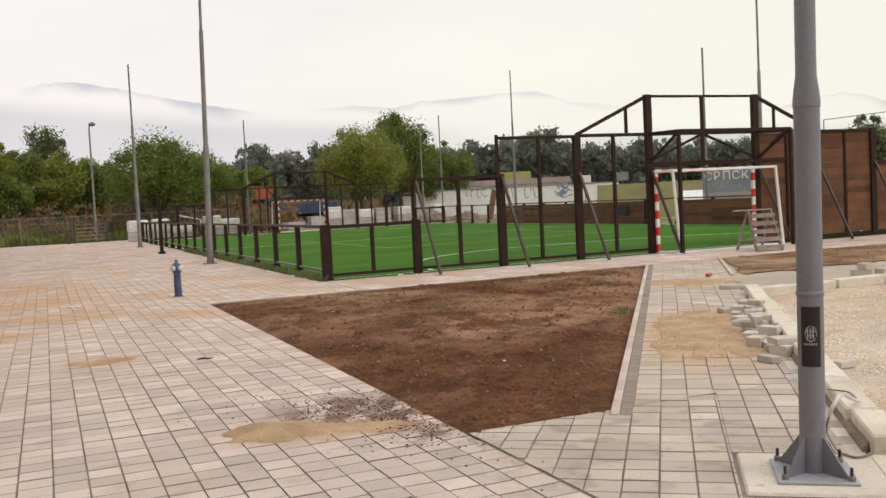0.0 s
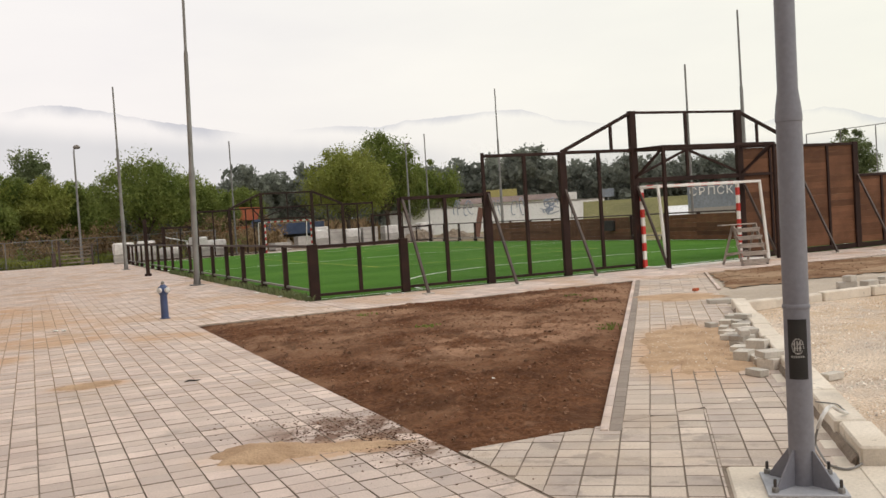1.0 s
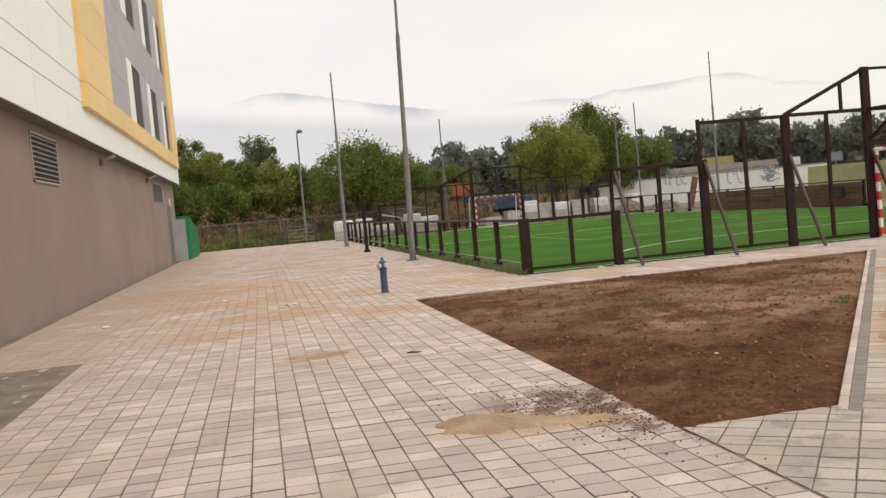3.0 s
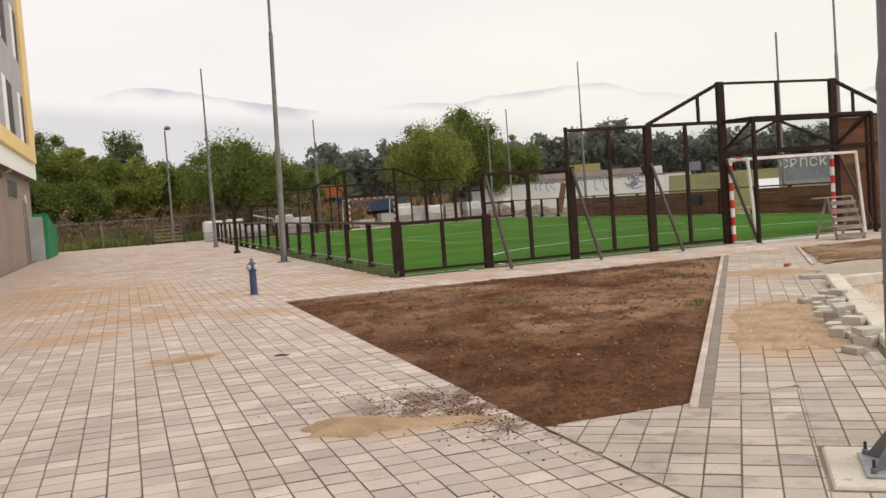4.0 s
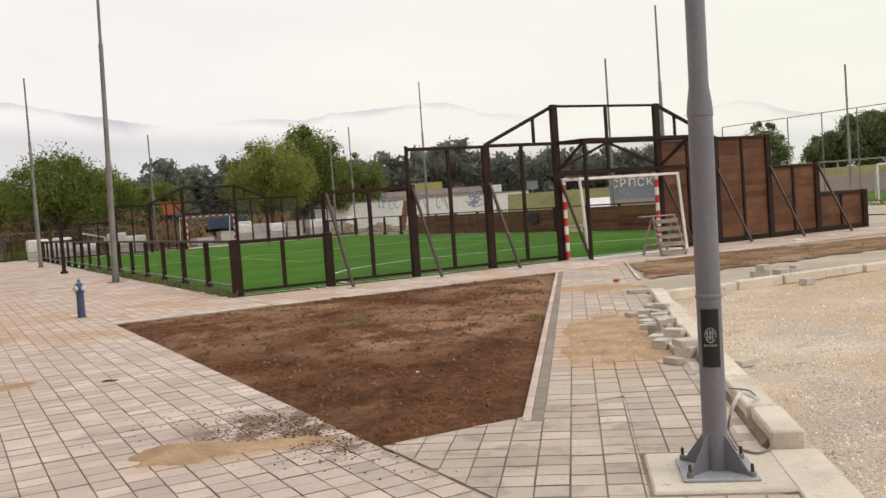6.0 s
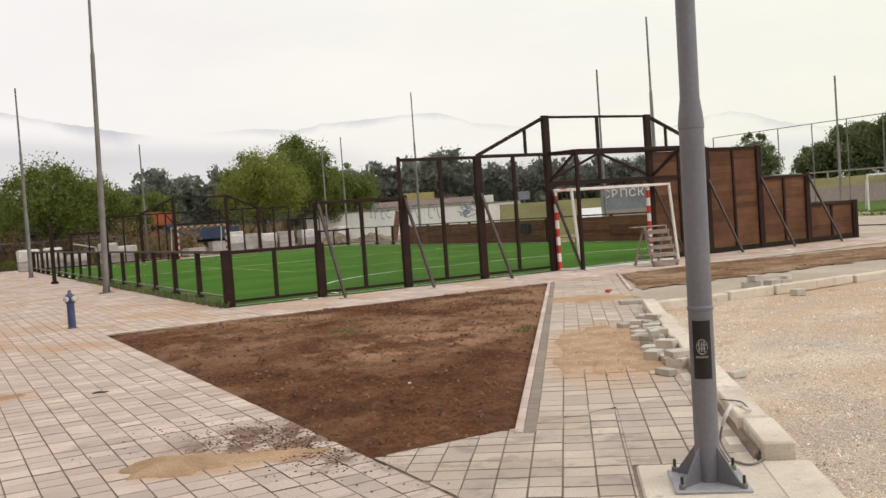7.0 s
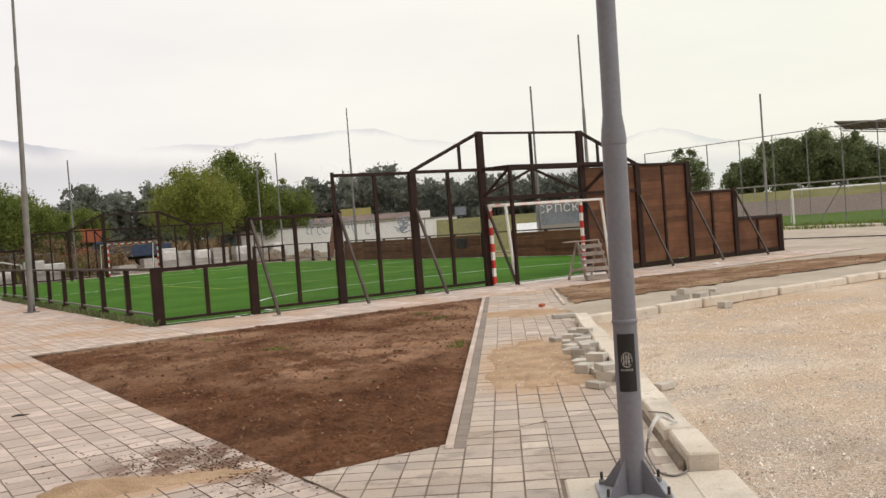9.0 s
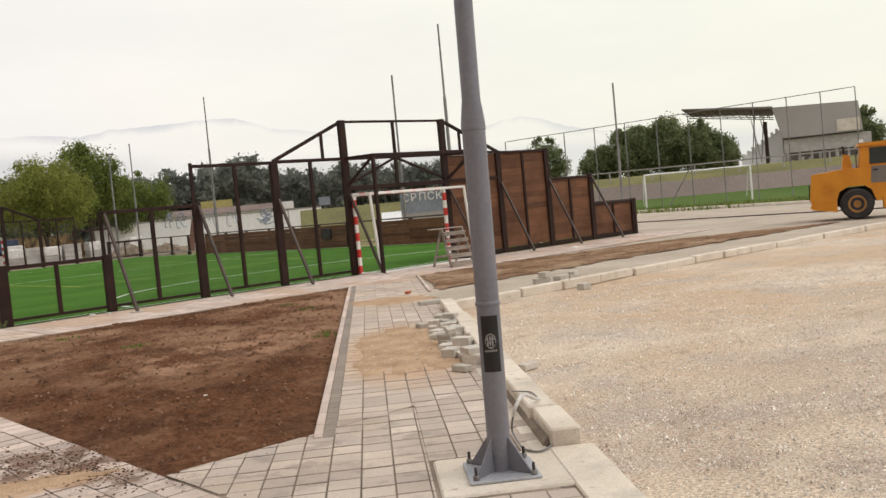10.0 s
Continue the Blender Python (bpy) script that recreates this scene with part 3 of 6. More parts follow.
# ---- the pitch surface ----
PX0, PX1, PY0, PY1 = 5.5, 25.75, 19.15, 59.55
turf = sheet("artificial_turf", PX0 + 0.02, PX1 - 0.02, PY0 - 0.1, PY1, 0.6, lambda x, y: 0.004 * lump(x, y, 1.0, 1.0) + 0.004, M["turf"], "bright green artificial turf of the small pitch", "turf")


def marking(pts, w, mat, label, z=0.014):
    g = Geo()
    for p, q in zip(pts, pts[1:]):
        p, q = Vector((*p, 0)), Vector((*q, 0))
        n = (q - p).normalized().cross(Vector((0, 0, 1))) * w / 2
        o = len(g.v)
        g.v.extend([(*(p + n).xy, z), (*(q + n).xy, z), (*(q - n).xy, z), (*(p - n).xy, z)])
        g.f.append((o, o + 1, o + 2, o + 3))
    return single("pitch_line", g, mat, label, "line", kind="structure")


CX = (PX0 + PX1) / 2


def goal_arc(y, sgn, r, gap=1.5):
    pts = [(CX - gap - r * math.cos(t), y + sgn * r * math.sin(t)) for t in np.linspace(0, math.pi / 2, 14)]
    return pts + [(CX + gap + r * math.sin(t), y + sgn * r * math.cos(t)) for t in np.linspace(0, math.pi / 2, 14)]


marking(goal_arc(PY0 + 0.35, 1, 6.0), 0.08, M["line"], "white goal area line on the turf")
marking(goal_arc(PY1 - 0.35, -1, 6.0), 0.08, M["line"], "white goal area line on the turf")
marking([(PX0 + 0.4, 39.35), (PX1 - 0.4, 39.35)], 0.08, M["line"], "white halfway line on the turf")
marking([(PX0 + 0.14, PY0 + 0.08), (PX1 - 0.4, PY0 + 0.08), (PX1 - 0.4, PY1 - 0.35), (PX0 + 0.14, PY1 - 0.35), (PX0 + 0.14, PY0 + 0.08)], 0.08, M["line"], "white boundary line on the turf")
marking([(11.1, 30.4), (11.1, 48.3), (20.2, 48.3), (20.2, 30.4), (11.1, 30.4)], 0.06, M["line_y"], "yellow court line on the turf", 0.018)


# ---- enclosure of the pitch ----
POSTS = [5.5, 7.6, 9.75, 11.85, 13.95, 17.35, 19.45, 21.55, 23.6, 25.75]
TOPS = [1.18, 2.12, 3.0, 3.93, 3.93, 3.93, 3.0, 2.1, 1.17]   # top of each bay


def end_frame(boards, braces, label, rail=0.08):
    """A stepped steel frame across one end of the pitch, with a niche for the goal; local x across, y out of the pitch."""
    root = thing("pitch_end_frame", label, "fence")
    c = CX
    for i, x in enumerate(POSTS):
        h = [1.2, 1.2, 2.14, 3.0, 3.96, 3.96, 3.02, 3.02, 2.14, 1.2][i]
        w = 0.22 if i == 0 else 0.19
        part("post", Geo().box(x - c - w / 2, x - c + w / 2, -0.06, 0.06, 0, h, 0.008), M["steel"], root)
        if i in (1, 2):
            part("upper_post", Geo().box(x - c - 0.08, x - c - 0.01, -0.03, 0.03, h, h + 0.9, 0.005), M["steel"], root)
    for i in range(9):
        a, b, h = POSTS[i] - c, POSTS[i + 1] - c, TOPS[i]
        if i in (3, 5):
            lo, hi = (a, b) if i == 3 else (b, a)
            part("sloping_rail", Geo().beam((lo, 0, 3.0), (hi, 0, 3.93), rail, rail, 0.006), M["steel"], root)
            part("rail", Geo().box(min(a, b) + 0.06, max(a, b) - 0.06, -0.04, 0.04, 2.94, 3.02, 0.006), M["steel"], root)
            m_ = (a + b) / 2
            part("mid_post", Geo().box(m_ - 0.04, m_ + 0.04, -0.035, 0.035, 0.1, 2.96, 0.005), M["steel"], root)
            f = 0.69
            st = lo + (hi - lo) * f
            part("gable_stub", Geo().box(st - 0.035, st + 0.035, -0.03, 0.03, 3.0, 3.0 + 0.93 * f, 0.005), M["steel"], root)
        elif i == 4:
            part("rail", Geo().box(a, b, -0.035, 0.035, 3.97 - rail, 3.95, 0.006), M["steel"], root)
            part("rail", Geo().box(a, b, -0.04, 0.04, 2.94, 3.02, 0.006), M["steel"], root)
            part("goal_beam", Geo().box(a, b, -0.05, 0.05, 2.16, 2.28, 0.008), M["steel"], root)
            part("mid_post", Geo().box(-0.04, 0.04, -0.03, 0.03, 2.28, 3.9, 0.005), M["steel"], root)
            for s in (a, b):
                part("truss_diagonal", Geo().beam((s, 0, 2.3), (0, 0, 2.96), 0.05, 0.06), M["steel"], root)
        else:
            part("rail", Geo().box(a, b, -0.04, 0.04, h - rail + 0.005, h, 0.006), M["steel"], root)
            m_ = (a + b) / 2
            part("mid_post", Geo().box(m_ - 0.04, m_ + 0.04, -0.035, 0.035, 0.1, h - 0.05, 0.005), M["steel"], root)
        if i != 4:
            part("bottom_rail", Geo().box(a, b, -0.03, 0.03, 0.0 if boards and i > 4 else 0.08, 0.14, 0.006), M["steel"], root)
    # niche behind the goal
    a, b = POSTS[4] - c + 0.24, POSTS[5] - c + 0.36
    for s, t in ((a, POSTS[4] - c), (b, POSTS[5] - c)):
        part("niche_post", Geo().box(s - 0.04, s + 0.04, -0.92, -0.84, 0, 3.0, 0.005), M["steel"], root)
        part("niche_rail", Geo().beam((t, 0, 2.98), (s, -0.88, 2.98), 0.07, 0.08), M["steel"], root)
        part("niche_foot", Geo().box(s - 0.07, s + 0.07, -0.95, -0.81, 0, 0.012, 0.003), M["brace"], root)
        part("truss_diagonal", Geo().beam((t, -0.02, 2.26), (s, -0.86, 2.95), 0.05, 0.06), M["steel"], root)
    part("niche_rail", Geo().box(a, b, -0.92, -0.84, 2.94, 3.02, 0.006), M["steel"], root)
    if braces:
        for i in (1, 2, 3, 4, 5, 6, 7, 8):
            x = POSTS[i] - c
            top = min(TOPS[i - 1], TOPS[i], 2.08) if i in (1, 8) else 2.08
            if i in (1, 8):
                top = 2.05
            part("brace", Geo().beam((x + 0.03, -0.05, top), (x + 0.03 + (0.2 if i == 4 else 0.33 if i == 5 else 0.04), -1.12 if i not in (4, 5) else -0.86, 0.02), 0.06, 0.06, 0.006), M["brace"], root, "slanting weathered steel brace")
            part("foot_plate", Geo().box(x - 0.04, x + 0.18, -1.2 if i not in (4, 5) else -1.0, -1.0 if i not in (4, 5) else -0.84, 0, 0.02, 0.004), M["block"], root)
    if boards:
        shapes = {}
        for i in (5, 6, 7, 8):
            a, b, h = POSTS[i] - c, POSTS[i + 1] - c, (3.0 if i in (5, 6) else TOPS[i])
            m_ = (a + b) / 2
            for lo, hi in ((a + 0.085, m_ - 0.04), (m_ + 0.04, b - 0.085)):
                z = 0.15
                while z < h - 0.1:
                    z1 = min(z + 0.178, h - 0.065)
                    w = hi - lo
                    key = (round(w, 3), round(z1 - z, 3))
                    if key not in shapes:
                        shapes[key] = Geo().box(-w / 2, w / 2, 0.0, 0.022, 0, key[1] - 0.0006, 0.002).mesh("board", M["board"])
                    ob = part("board", shapes[key], None, root)
                    ob.location = ((lo + hi) / 2, 0.005 + 0.002 * ((int(z * 100)) % 3), z)
                    z = z1
        part("corner_plate", Geo().box(POSTS[9] - c - 0.02, POSTS[9] - c + 0.1, -0.08, 0.08, 0, 1.2, 0.006), M["steel"], root)
        part("panel_diagonal", Geo().beam((POSTS[5] - c + 0.1, -0.04, 2.3), (POSTS[5] - c + 0.95, -0.04, 2.95), 0.05, 0.06), M["steel"], root)
        part("panel_rail", Geo().box(POSTS[5] - c, POSTS[6] - c, -0.05, -0.005, 2.2, 2.27), M["steel"], root)
    return root


def net_material():
    m = bpy.data.materials.new("fine_dark_net")
    m.use_nodes = True
    nt = m.node_tree
    n, l = nt.nodes.new, nt.links.new
    p = nt.nodes["Principled BSDF"]
    p.inputs["Base Color"].default_value, p.inputs["Roughness"].default_value, p.inputs["Alpha"].default_value = (0.05, 0.05, 0.05, 1), 0.9, 0.11
    return m


M["net"] = net_material()


def nets(root, bays):
    for i in bays:
        a, b = POSTS[i] - CX + 0.09, POSTS[i + 1] - CX - 0.09
        h = 2.94 if i in (3, 4, 5) else TOPS[i] - 0.07
        z = 2.3 if i == 4 else 0.15
        g = Geo()
        g.v.extend([(a, 0.034, z), (b, 0.034, z), (b, 0.034, h), (a, 0.034, h)])
        g.f.append((0, 1, 2, 3))
        ob = part("net", g, M["net"], root, "fine dark safety net")


front = end_frame(True, True, "dark brown steel pitch frame, partly boarded with brown wood")
nets(front, (1, 2, 3, 4))
front.matrix_basis = pose(CX, PY0, 0)
back = end_frame(False, False, "open dark brown steel frame behind the far goal", 0.13)
nets(back, range(1, 8))
back.matrix_basis = pose(CX, PY1, 0, 0, 0, 180)


def side_frame(x, boarded, label):
    root = thing("pitch_side_rail", label, "fence", pose(x, PY0, 0))
    n = 17
    step = (PY1 - PY0) / n
    post = Geo().box(-0.05, 0.05, -0.075, 0.075, 0, 1.15, 0.006).mesh("post", M["steel"])
    foot = Geo().box(-0.09, 0.07, -0.13, 0.13, 0, 0.16, 0.01).mesh("foot", M["steel"])
    for i in range(1, n):
        ob = part("post", post, None, root)
        ob.location = (0, i * step, 0)
        ft = part("post_foot", foot, None, root)
        ft.location = (0, i * step, 0)
    for i in range(n):
        part("top_rail", Geo().box(-0.035, 0.035, i * step, (i + 1) * step, 1.13, 1.19, 0.006), M["brace"], root)
        part("bottom_rail", Geo().box(-0.03, 0.03, i * step, (i + 1) * step, 0.18, 0.23, 0.006), M["galv"], root)
    if boarded:
        w = step - 0.008
        shape = Geo().box(-0.122, -0.1, -w / 2, w / 2, 0, 0.175, 0.003).mesh("board", M["board"])
        for i in range(13):
            if i == 6:
                continue
            for k in range(6):
                ob = part("board", shape, None, root)
                ob.location = (-0.002 * (k % 2), (i + 0.5) * step, 0.012 + k * 0.178)
    return root


side_frame(PX0, False, "low dark brown steel rail with posts along the pitch")
side_frame(PX1, True, "low steel rail lined with brown wooden boards along the pitch")


def goal(label):
    """A handball goal: striped posts at y = 0, white net frame behind (negative y)."""
    root = thing("handball_goal", label, "goal")
    for x in (-1.54, 1.54):
        post = part("post", Geo().box(x - 0.04, x + 0.04, -0.04, 0.04, 0, 2.08, 0.006), M["white"], root)
        for k in range(5):
            z = 0.02 + k * 0.42
            part("red_band", Geo().box(x - 0.043, x + 0.043, -0.043, 0.043, z, z + 0.21, 0.006), M["red"], post, "red painted band")
        xr = x + (0.17 if x < 0 else 0.34)
        part("rear_post", Geo().beam((xr, -0.66, 0.0), (xr - 0.04, -0.5, 2.03), 0.06, 0.06, 0.006), M["white"], root)
        part("top_bar", Geo().beam((x, -0.03, 2.03), (xr - 0.04, -0.5, 2.03), 0.05, 0.05, 0.005), M["white"], root)
        part("ground_bar", Geo().beam((x, -0.03, 0.03), (xr, -0.62, 0.03), 0.05, 0.05, 0.005), M["white"], root)
    bar = part("crossbar", Geo().box(-1.5, 1.5, -0.04, 0.04, 2.0, 2.08, 0.006), M["white"], root)
    for k in range(7):
        x = -1.4 + k * 0.43
        part("red_band", Geo().box(x, x + 0.2, -0.043, 0.043, 1.997, 2.083, 0.006), M["red"], bar, "red painted band")
    part("rear_bar", Geo().box(-1.44, 1.87, -0.53, -0.47, 2.0, 2.06, 0.006), M["white"], root)
    part("rear_ground_bar", Geo().box(-1.37, 1.88, -0.66, -0.60, 0.0, 0.05, 0.006), M["white"], root)
    return root


near_goal = goal("red and white striped handball goal with white net frame")
near_goal.matrix_basis = pose(CX - 0.04, PY0 - 0.12, 0)
copy_thing(near_goal, pose(CX, PY1 + 0.12, 0, 0, 0, 180))


# ---- poles ----
def floodlight_pole(x, y, h, r=0.085, lean=0.0, label="tall galvanised steel pole beside the pitch"):
    root = thing("floodlight_pole", label, "pole", pose(x, y, 0, 0, lean, 0), group="tall poles round the pitch")
    part("base_plate", Geo().box(-0.2, 0.2, -0.2, 0.2, 0, 0.025, 0.004), M["galv"], root)
    part("shaft", Geo().lathe([(r * 1.15, 0.02), (r * 1.1, 0.3), (r, 0.32), (r, h * 0.33), (r * 0.82, h * 0.34), (r * 0.72, h * 0.66), (r * 0.5, h * 0.67), (r * 0.4, h)], 14), M["galv"], root, smooth=True)
    for k in range(4):
        t = math.pi / 2 * k + 0.785
        d = Vector((math.cos(t), math.sin(t), 0))
        part("gusset", Geo().beam(d * 0.13 + Vector((0, 0, 0.02)), d * 0.09 + Vector((0, 0, 0.25)), 0.012, 0.1), M["galv"], root)
    return root


floodlight_pole(4.63, 29.1, 10.8, 0.09, 1.3)
floodlight_pole(4.36, 49.0, 9.2, 0.095)
floodlight_pole(26.8, 29.25, 9.25, 0.095)
floodlight_pole(26.8, 50.6, 9.35, 0.085)


def lamp_head(root, h):
    part("lamp_head", Geo().box(-0.05, 0.32, -0.09, 0.09, h - 0.05, h + 0.06, 0.02), M["soffit"], root)


def net_pole(x, y, h, r=0.06):
    root = thing("net_pole", "slender grey steel pole for a ball net", "pole", pose(x, y, 0), group="slender poles")
    part("shaft", Geo().lathe([(r, 0), (r, h * 0.5), (r * 0.75, h * 0.51), (r * 0.7, h)], 10), M["galv"], root, smooth=True)
    part("collar", Geo().lathe([(r * 1.4, 0), (r * 1.4, 0.08), (r * 1.05, 0.1)], 10), M["galv"], root)
    return root


net_pole(26.8, 32.66, 7.65)
net_pole(26.8, 62.0, 7.8)
net_pole(12.4, 61.0, 7.5)
net_pole(43.1, 32.8, 7.6, 0.075)
lamp_head(net_pole(25.2, 61.8, 7.1, 0.07), 7.1)


def street_lamp(x, y, h):
    root = thing("street_lamp", "grey street lamp post with a small lantern head", "lamp", pose(x, y, 0))
    part("shaft", Geo().lathe([(0.11, 0), (0.11, 1.2), (0.08, 1.25), (0.055, h - 0.3)], 12), M["galv"], root, smooth=True)
    part("arm", Geo().tube([(0, 0, h - 0.35), (0.03, 0, h - 0.12), (0.16, 0, h - 0.02)], 0.045, 8), M["galv"], root)
    part("lantern", Geo().lathe([(0.06, -0.14), (0.2, -0.1), (0.24, 0.0), (0.16, 0.1), (0.03, 0.15)], 14, (0.2, 0, h)), M["soffit"], root, "dark lantern head", smooth=True)
    return root


street_lamp(3.2, 67.6, 8.0)
dark_post = thing("steel_post", "stout dark brown steel post standing on the paving", "post", pose(4.3, 39.0, 0))
part("shaft", Geo().box(-0.07, 0.07, -0.07, 0.07, 0, 2.3, 0.006), M["steel"], dark_post)
part("foot", Geo().box(-0.13, 0.13, -0.13, 0.13, 0, 0.1, 0.008), M["steel"], dark_post)


# ---- footpath edge, kerbs, slab ----
def near_lamp():
    """The lamp post that stands on the concrete slab."""
    x, y = xy(5.28, 0.735)
    lean = Matrix.Rotation(radians(0.6), 4, Vector((x, y, 0)))
    root = thing("lamp_post", "grey painted steel lamp post bolted to a concrete slab", "lamp post", Matrix.Translation((x, y, 0.006)) @ lean @ pose(0, 0, 0, 0, 0, PATH_TURN))
    part("base_plate", Geo().box(-0.215, 0.215, -0.205, 0.205, 0, 0.018, 0.004), M["plate"], root)
    part("shaft", Geo().lathe([(0.0685, 0.018), (0.068, 1.0), (0.0675, 2.0), (0.062, 2.10), (0.054, 2.16), (0.053, 4.2), (0.048, 8.0)], 28), M["pole_grey"], root, smooth=True)
    part("weld_ring", Geo().lathe([(0.068, 0.975), (0.0732, 0.985), (0.0732, 0.995), (0.068, 1.005)], 28), M["pole_grey"], root, smooth=True)
    part("shoulder_ring", Geo().lathe([(0.067, 1.985), (0.0712, 1.99), (0.0712, 2.02), (0.064, 2.09)], 28), M["pole_grey"], root, smooth=True)
    for k in range(4):
        t = math.pi / 2 * k + math.pi / 4
        d, s = Vector((math.cos(t), math.sin(t), 0)), Vector((-math.sin(t), math.cos(t), 0)) * 0.005
        g = Geo()
        prof = [(0.06, 0.018), (0.215, 0.018), (0.215, 0.035), (0.075, 0.21), (0.06, 0.21)]
        g.rings([[d * r + s + Vector((0, 0, z)) for r, z in prof], [d * r - s + Vector((0, 0, z)) for r, z in prof]])
        part("gusset", g, M["pole_grey"], root)
    for sx in (-0.175, 0.175):
        for sy in (-0.165, 0.165):
            b = part("bolt", Geo().lathe([(0.009, 0.018), (0.009, 0.085), (0.006, 0.09)], 8, (sx, sy, 0)), M["bolt"], root)
            part("nut", Geo().lathe([(0.02, 0.02), (0.02, 0.042), (0.016, 0.046)], 6, (sx, sy, 0)), M["galv"], b, "bright hexagonal nut")
    # sticker wrapped round the side that faces the square
    face = math.atan2(-y, -x) - radians(PATH_TURN) - 0.02

    def wrap(t0, t1, z0, z1, r, n=10):
        g = Geo()
        for i in range(n):
            a0, a1 = face + t0 + (t1 - t0) * i / n, face + t0 + (t1 - t0) * (i + 1) / n
            o = len(g.v)
            g.v.extend([(r * math.cos(a), r * math.sin(a), z) for a, z in ((a0, z0), (a1, z0), (a1, z1), (a0, z1))])
            g.f.append((o, o + 1, o + 2, o + 3))
        return g
    st = part("sticker", wrap(-0.72, 0.78, 0.60, 0.925, 0.0702), M["black"], root, "black sticker with a pale printed emblem")
    g = Geo()

    def mark(t0, t1, z0, z1):
        w = wrap(t0 * 0.85 + 0.03, t1 * 0.85 + 0.03, z0 + 0.045, z1 + 0.045, 0.0709, 2)
        o = len(g.v)
        g.v.extend(w.v)
        g.f.extend([tuple(o + i for i in f) for f in w.f])
    for k in range(44):   # a worn ring with a cross inside
        a = 2 * math.pi * k / 26
        if k % 7 != 3:
            mark(0.5 * math.cos(a) - 0.045, 0.5 * math.cos(a) + 0.045, 0.735 + 0.04 * math.sin(a) - 0.004, 0.735 + 0.04 * math.sin(a) + 0.004)
    for t in (-0.28, -0.05, 0.18):
        mark(t - 0.05, t + 0.06, 0.708, 0.765)
    mark(-0.4, 0.4, 0.742, 0.75)
    mark(-0.36, 0.3, 0.722, 0.727)
    for k in range(6):
        mark(-0.6 + k * 0.2, -0.47 + k * 0.2, 0.672, 0.684)
    part("emblem", g, M["print"], st, "pale worn emblem print")
    return root


near_lamp()
sx, sy = xy(5.25, 0.74)
single("concrete_slab", Geo().box(-0.33, 0.43, -0.42, 0.38, -0.1, 0.006, 0.012), M["concrete"], "square concrete footing slab of the lamp post", "slab", pose(sx, sy, 0, 0, 0, PATH_TURN))


def smooth_line(pts, n=6):
    """Points along a curve that passes through all of pts."""
    fine = []
    for i in range(len(pts) - 1):
        p0, p1, p2, p3 = (Vector(pts[max(0, min(len(pts) - 1, i + k))]) for k in (-1, 0, 1, 2))
        for k in range(n):
            t = k / n
            fine.append(0.5 * ((2 * p1) + (p2 - p0) * t + (2 * p0 - 5 * p1 + 4 * p2 - p3) * t * t + (3 * p1 - p0 - 3 * p2 + p3) * t ** 3))
    return fine + [Vector(pts[-1])]


def conduit():
    root = thing("cable_conduit", "loose pale conduit and grey cable hanging between lamp post and kerb", "cable")
    sleeve = [(4.82, 4.44, 0.142), (4.66, 4.36, 0.2), (4.48, 4.24, 0.27), (4.30, 4.11, 0.30), (4.22, 4.08, 0.26), (4.24, 4.13, 0.19)]
    part("sleeve", Geo().tube(smooth_line(sleeve), 0.012, 8), M["cable"], root, "pale plastic conduit sleeve", smooth=True)
    core = [(4.24, 4.13, 0.19), (4.26, 4.17, 0.12), (4.27, 4.18, 0.07), (4.21, 4.08, 0.035), (4.15, 3.97, 0.018), (4.15, 3.86, 0.016), (4.22, 3.85, 0.016), (4.30, 3.87, 0.02)]
    part("cable", Geo().tube(smooth_line(core), 0.007, 7), M["galv"], root, "thin grey cable", smooth=True)
    tail = [(4.82, 4.44, 0.142), (4.95, 4.6, 0.132), (5.02, 4.72, 0.131), (4.98, 4.86, 0.131)]
    part("cable_tail", Geo().tube(smooth_line(tail), 0.005, 6), M["galv"], root, "thin grey cable", smooth=True)


conduit()


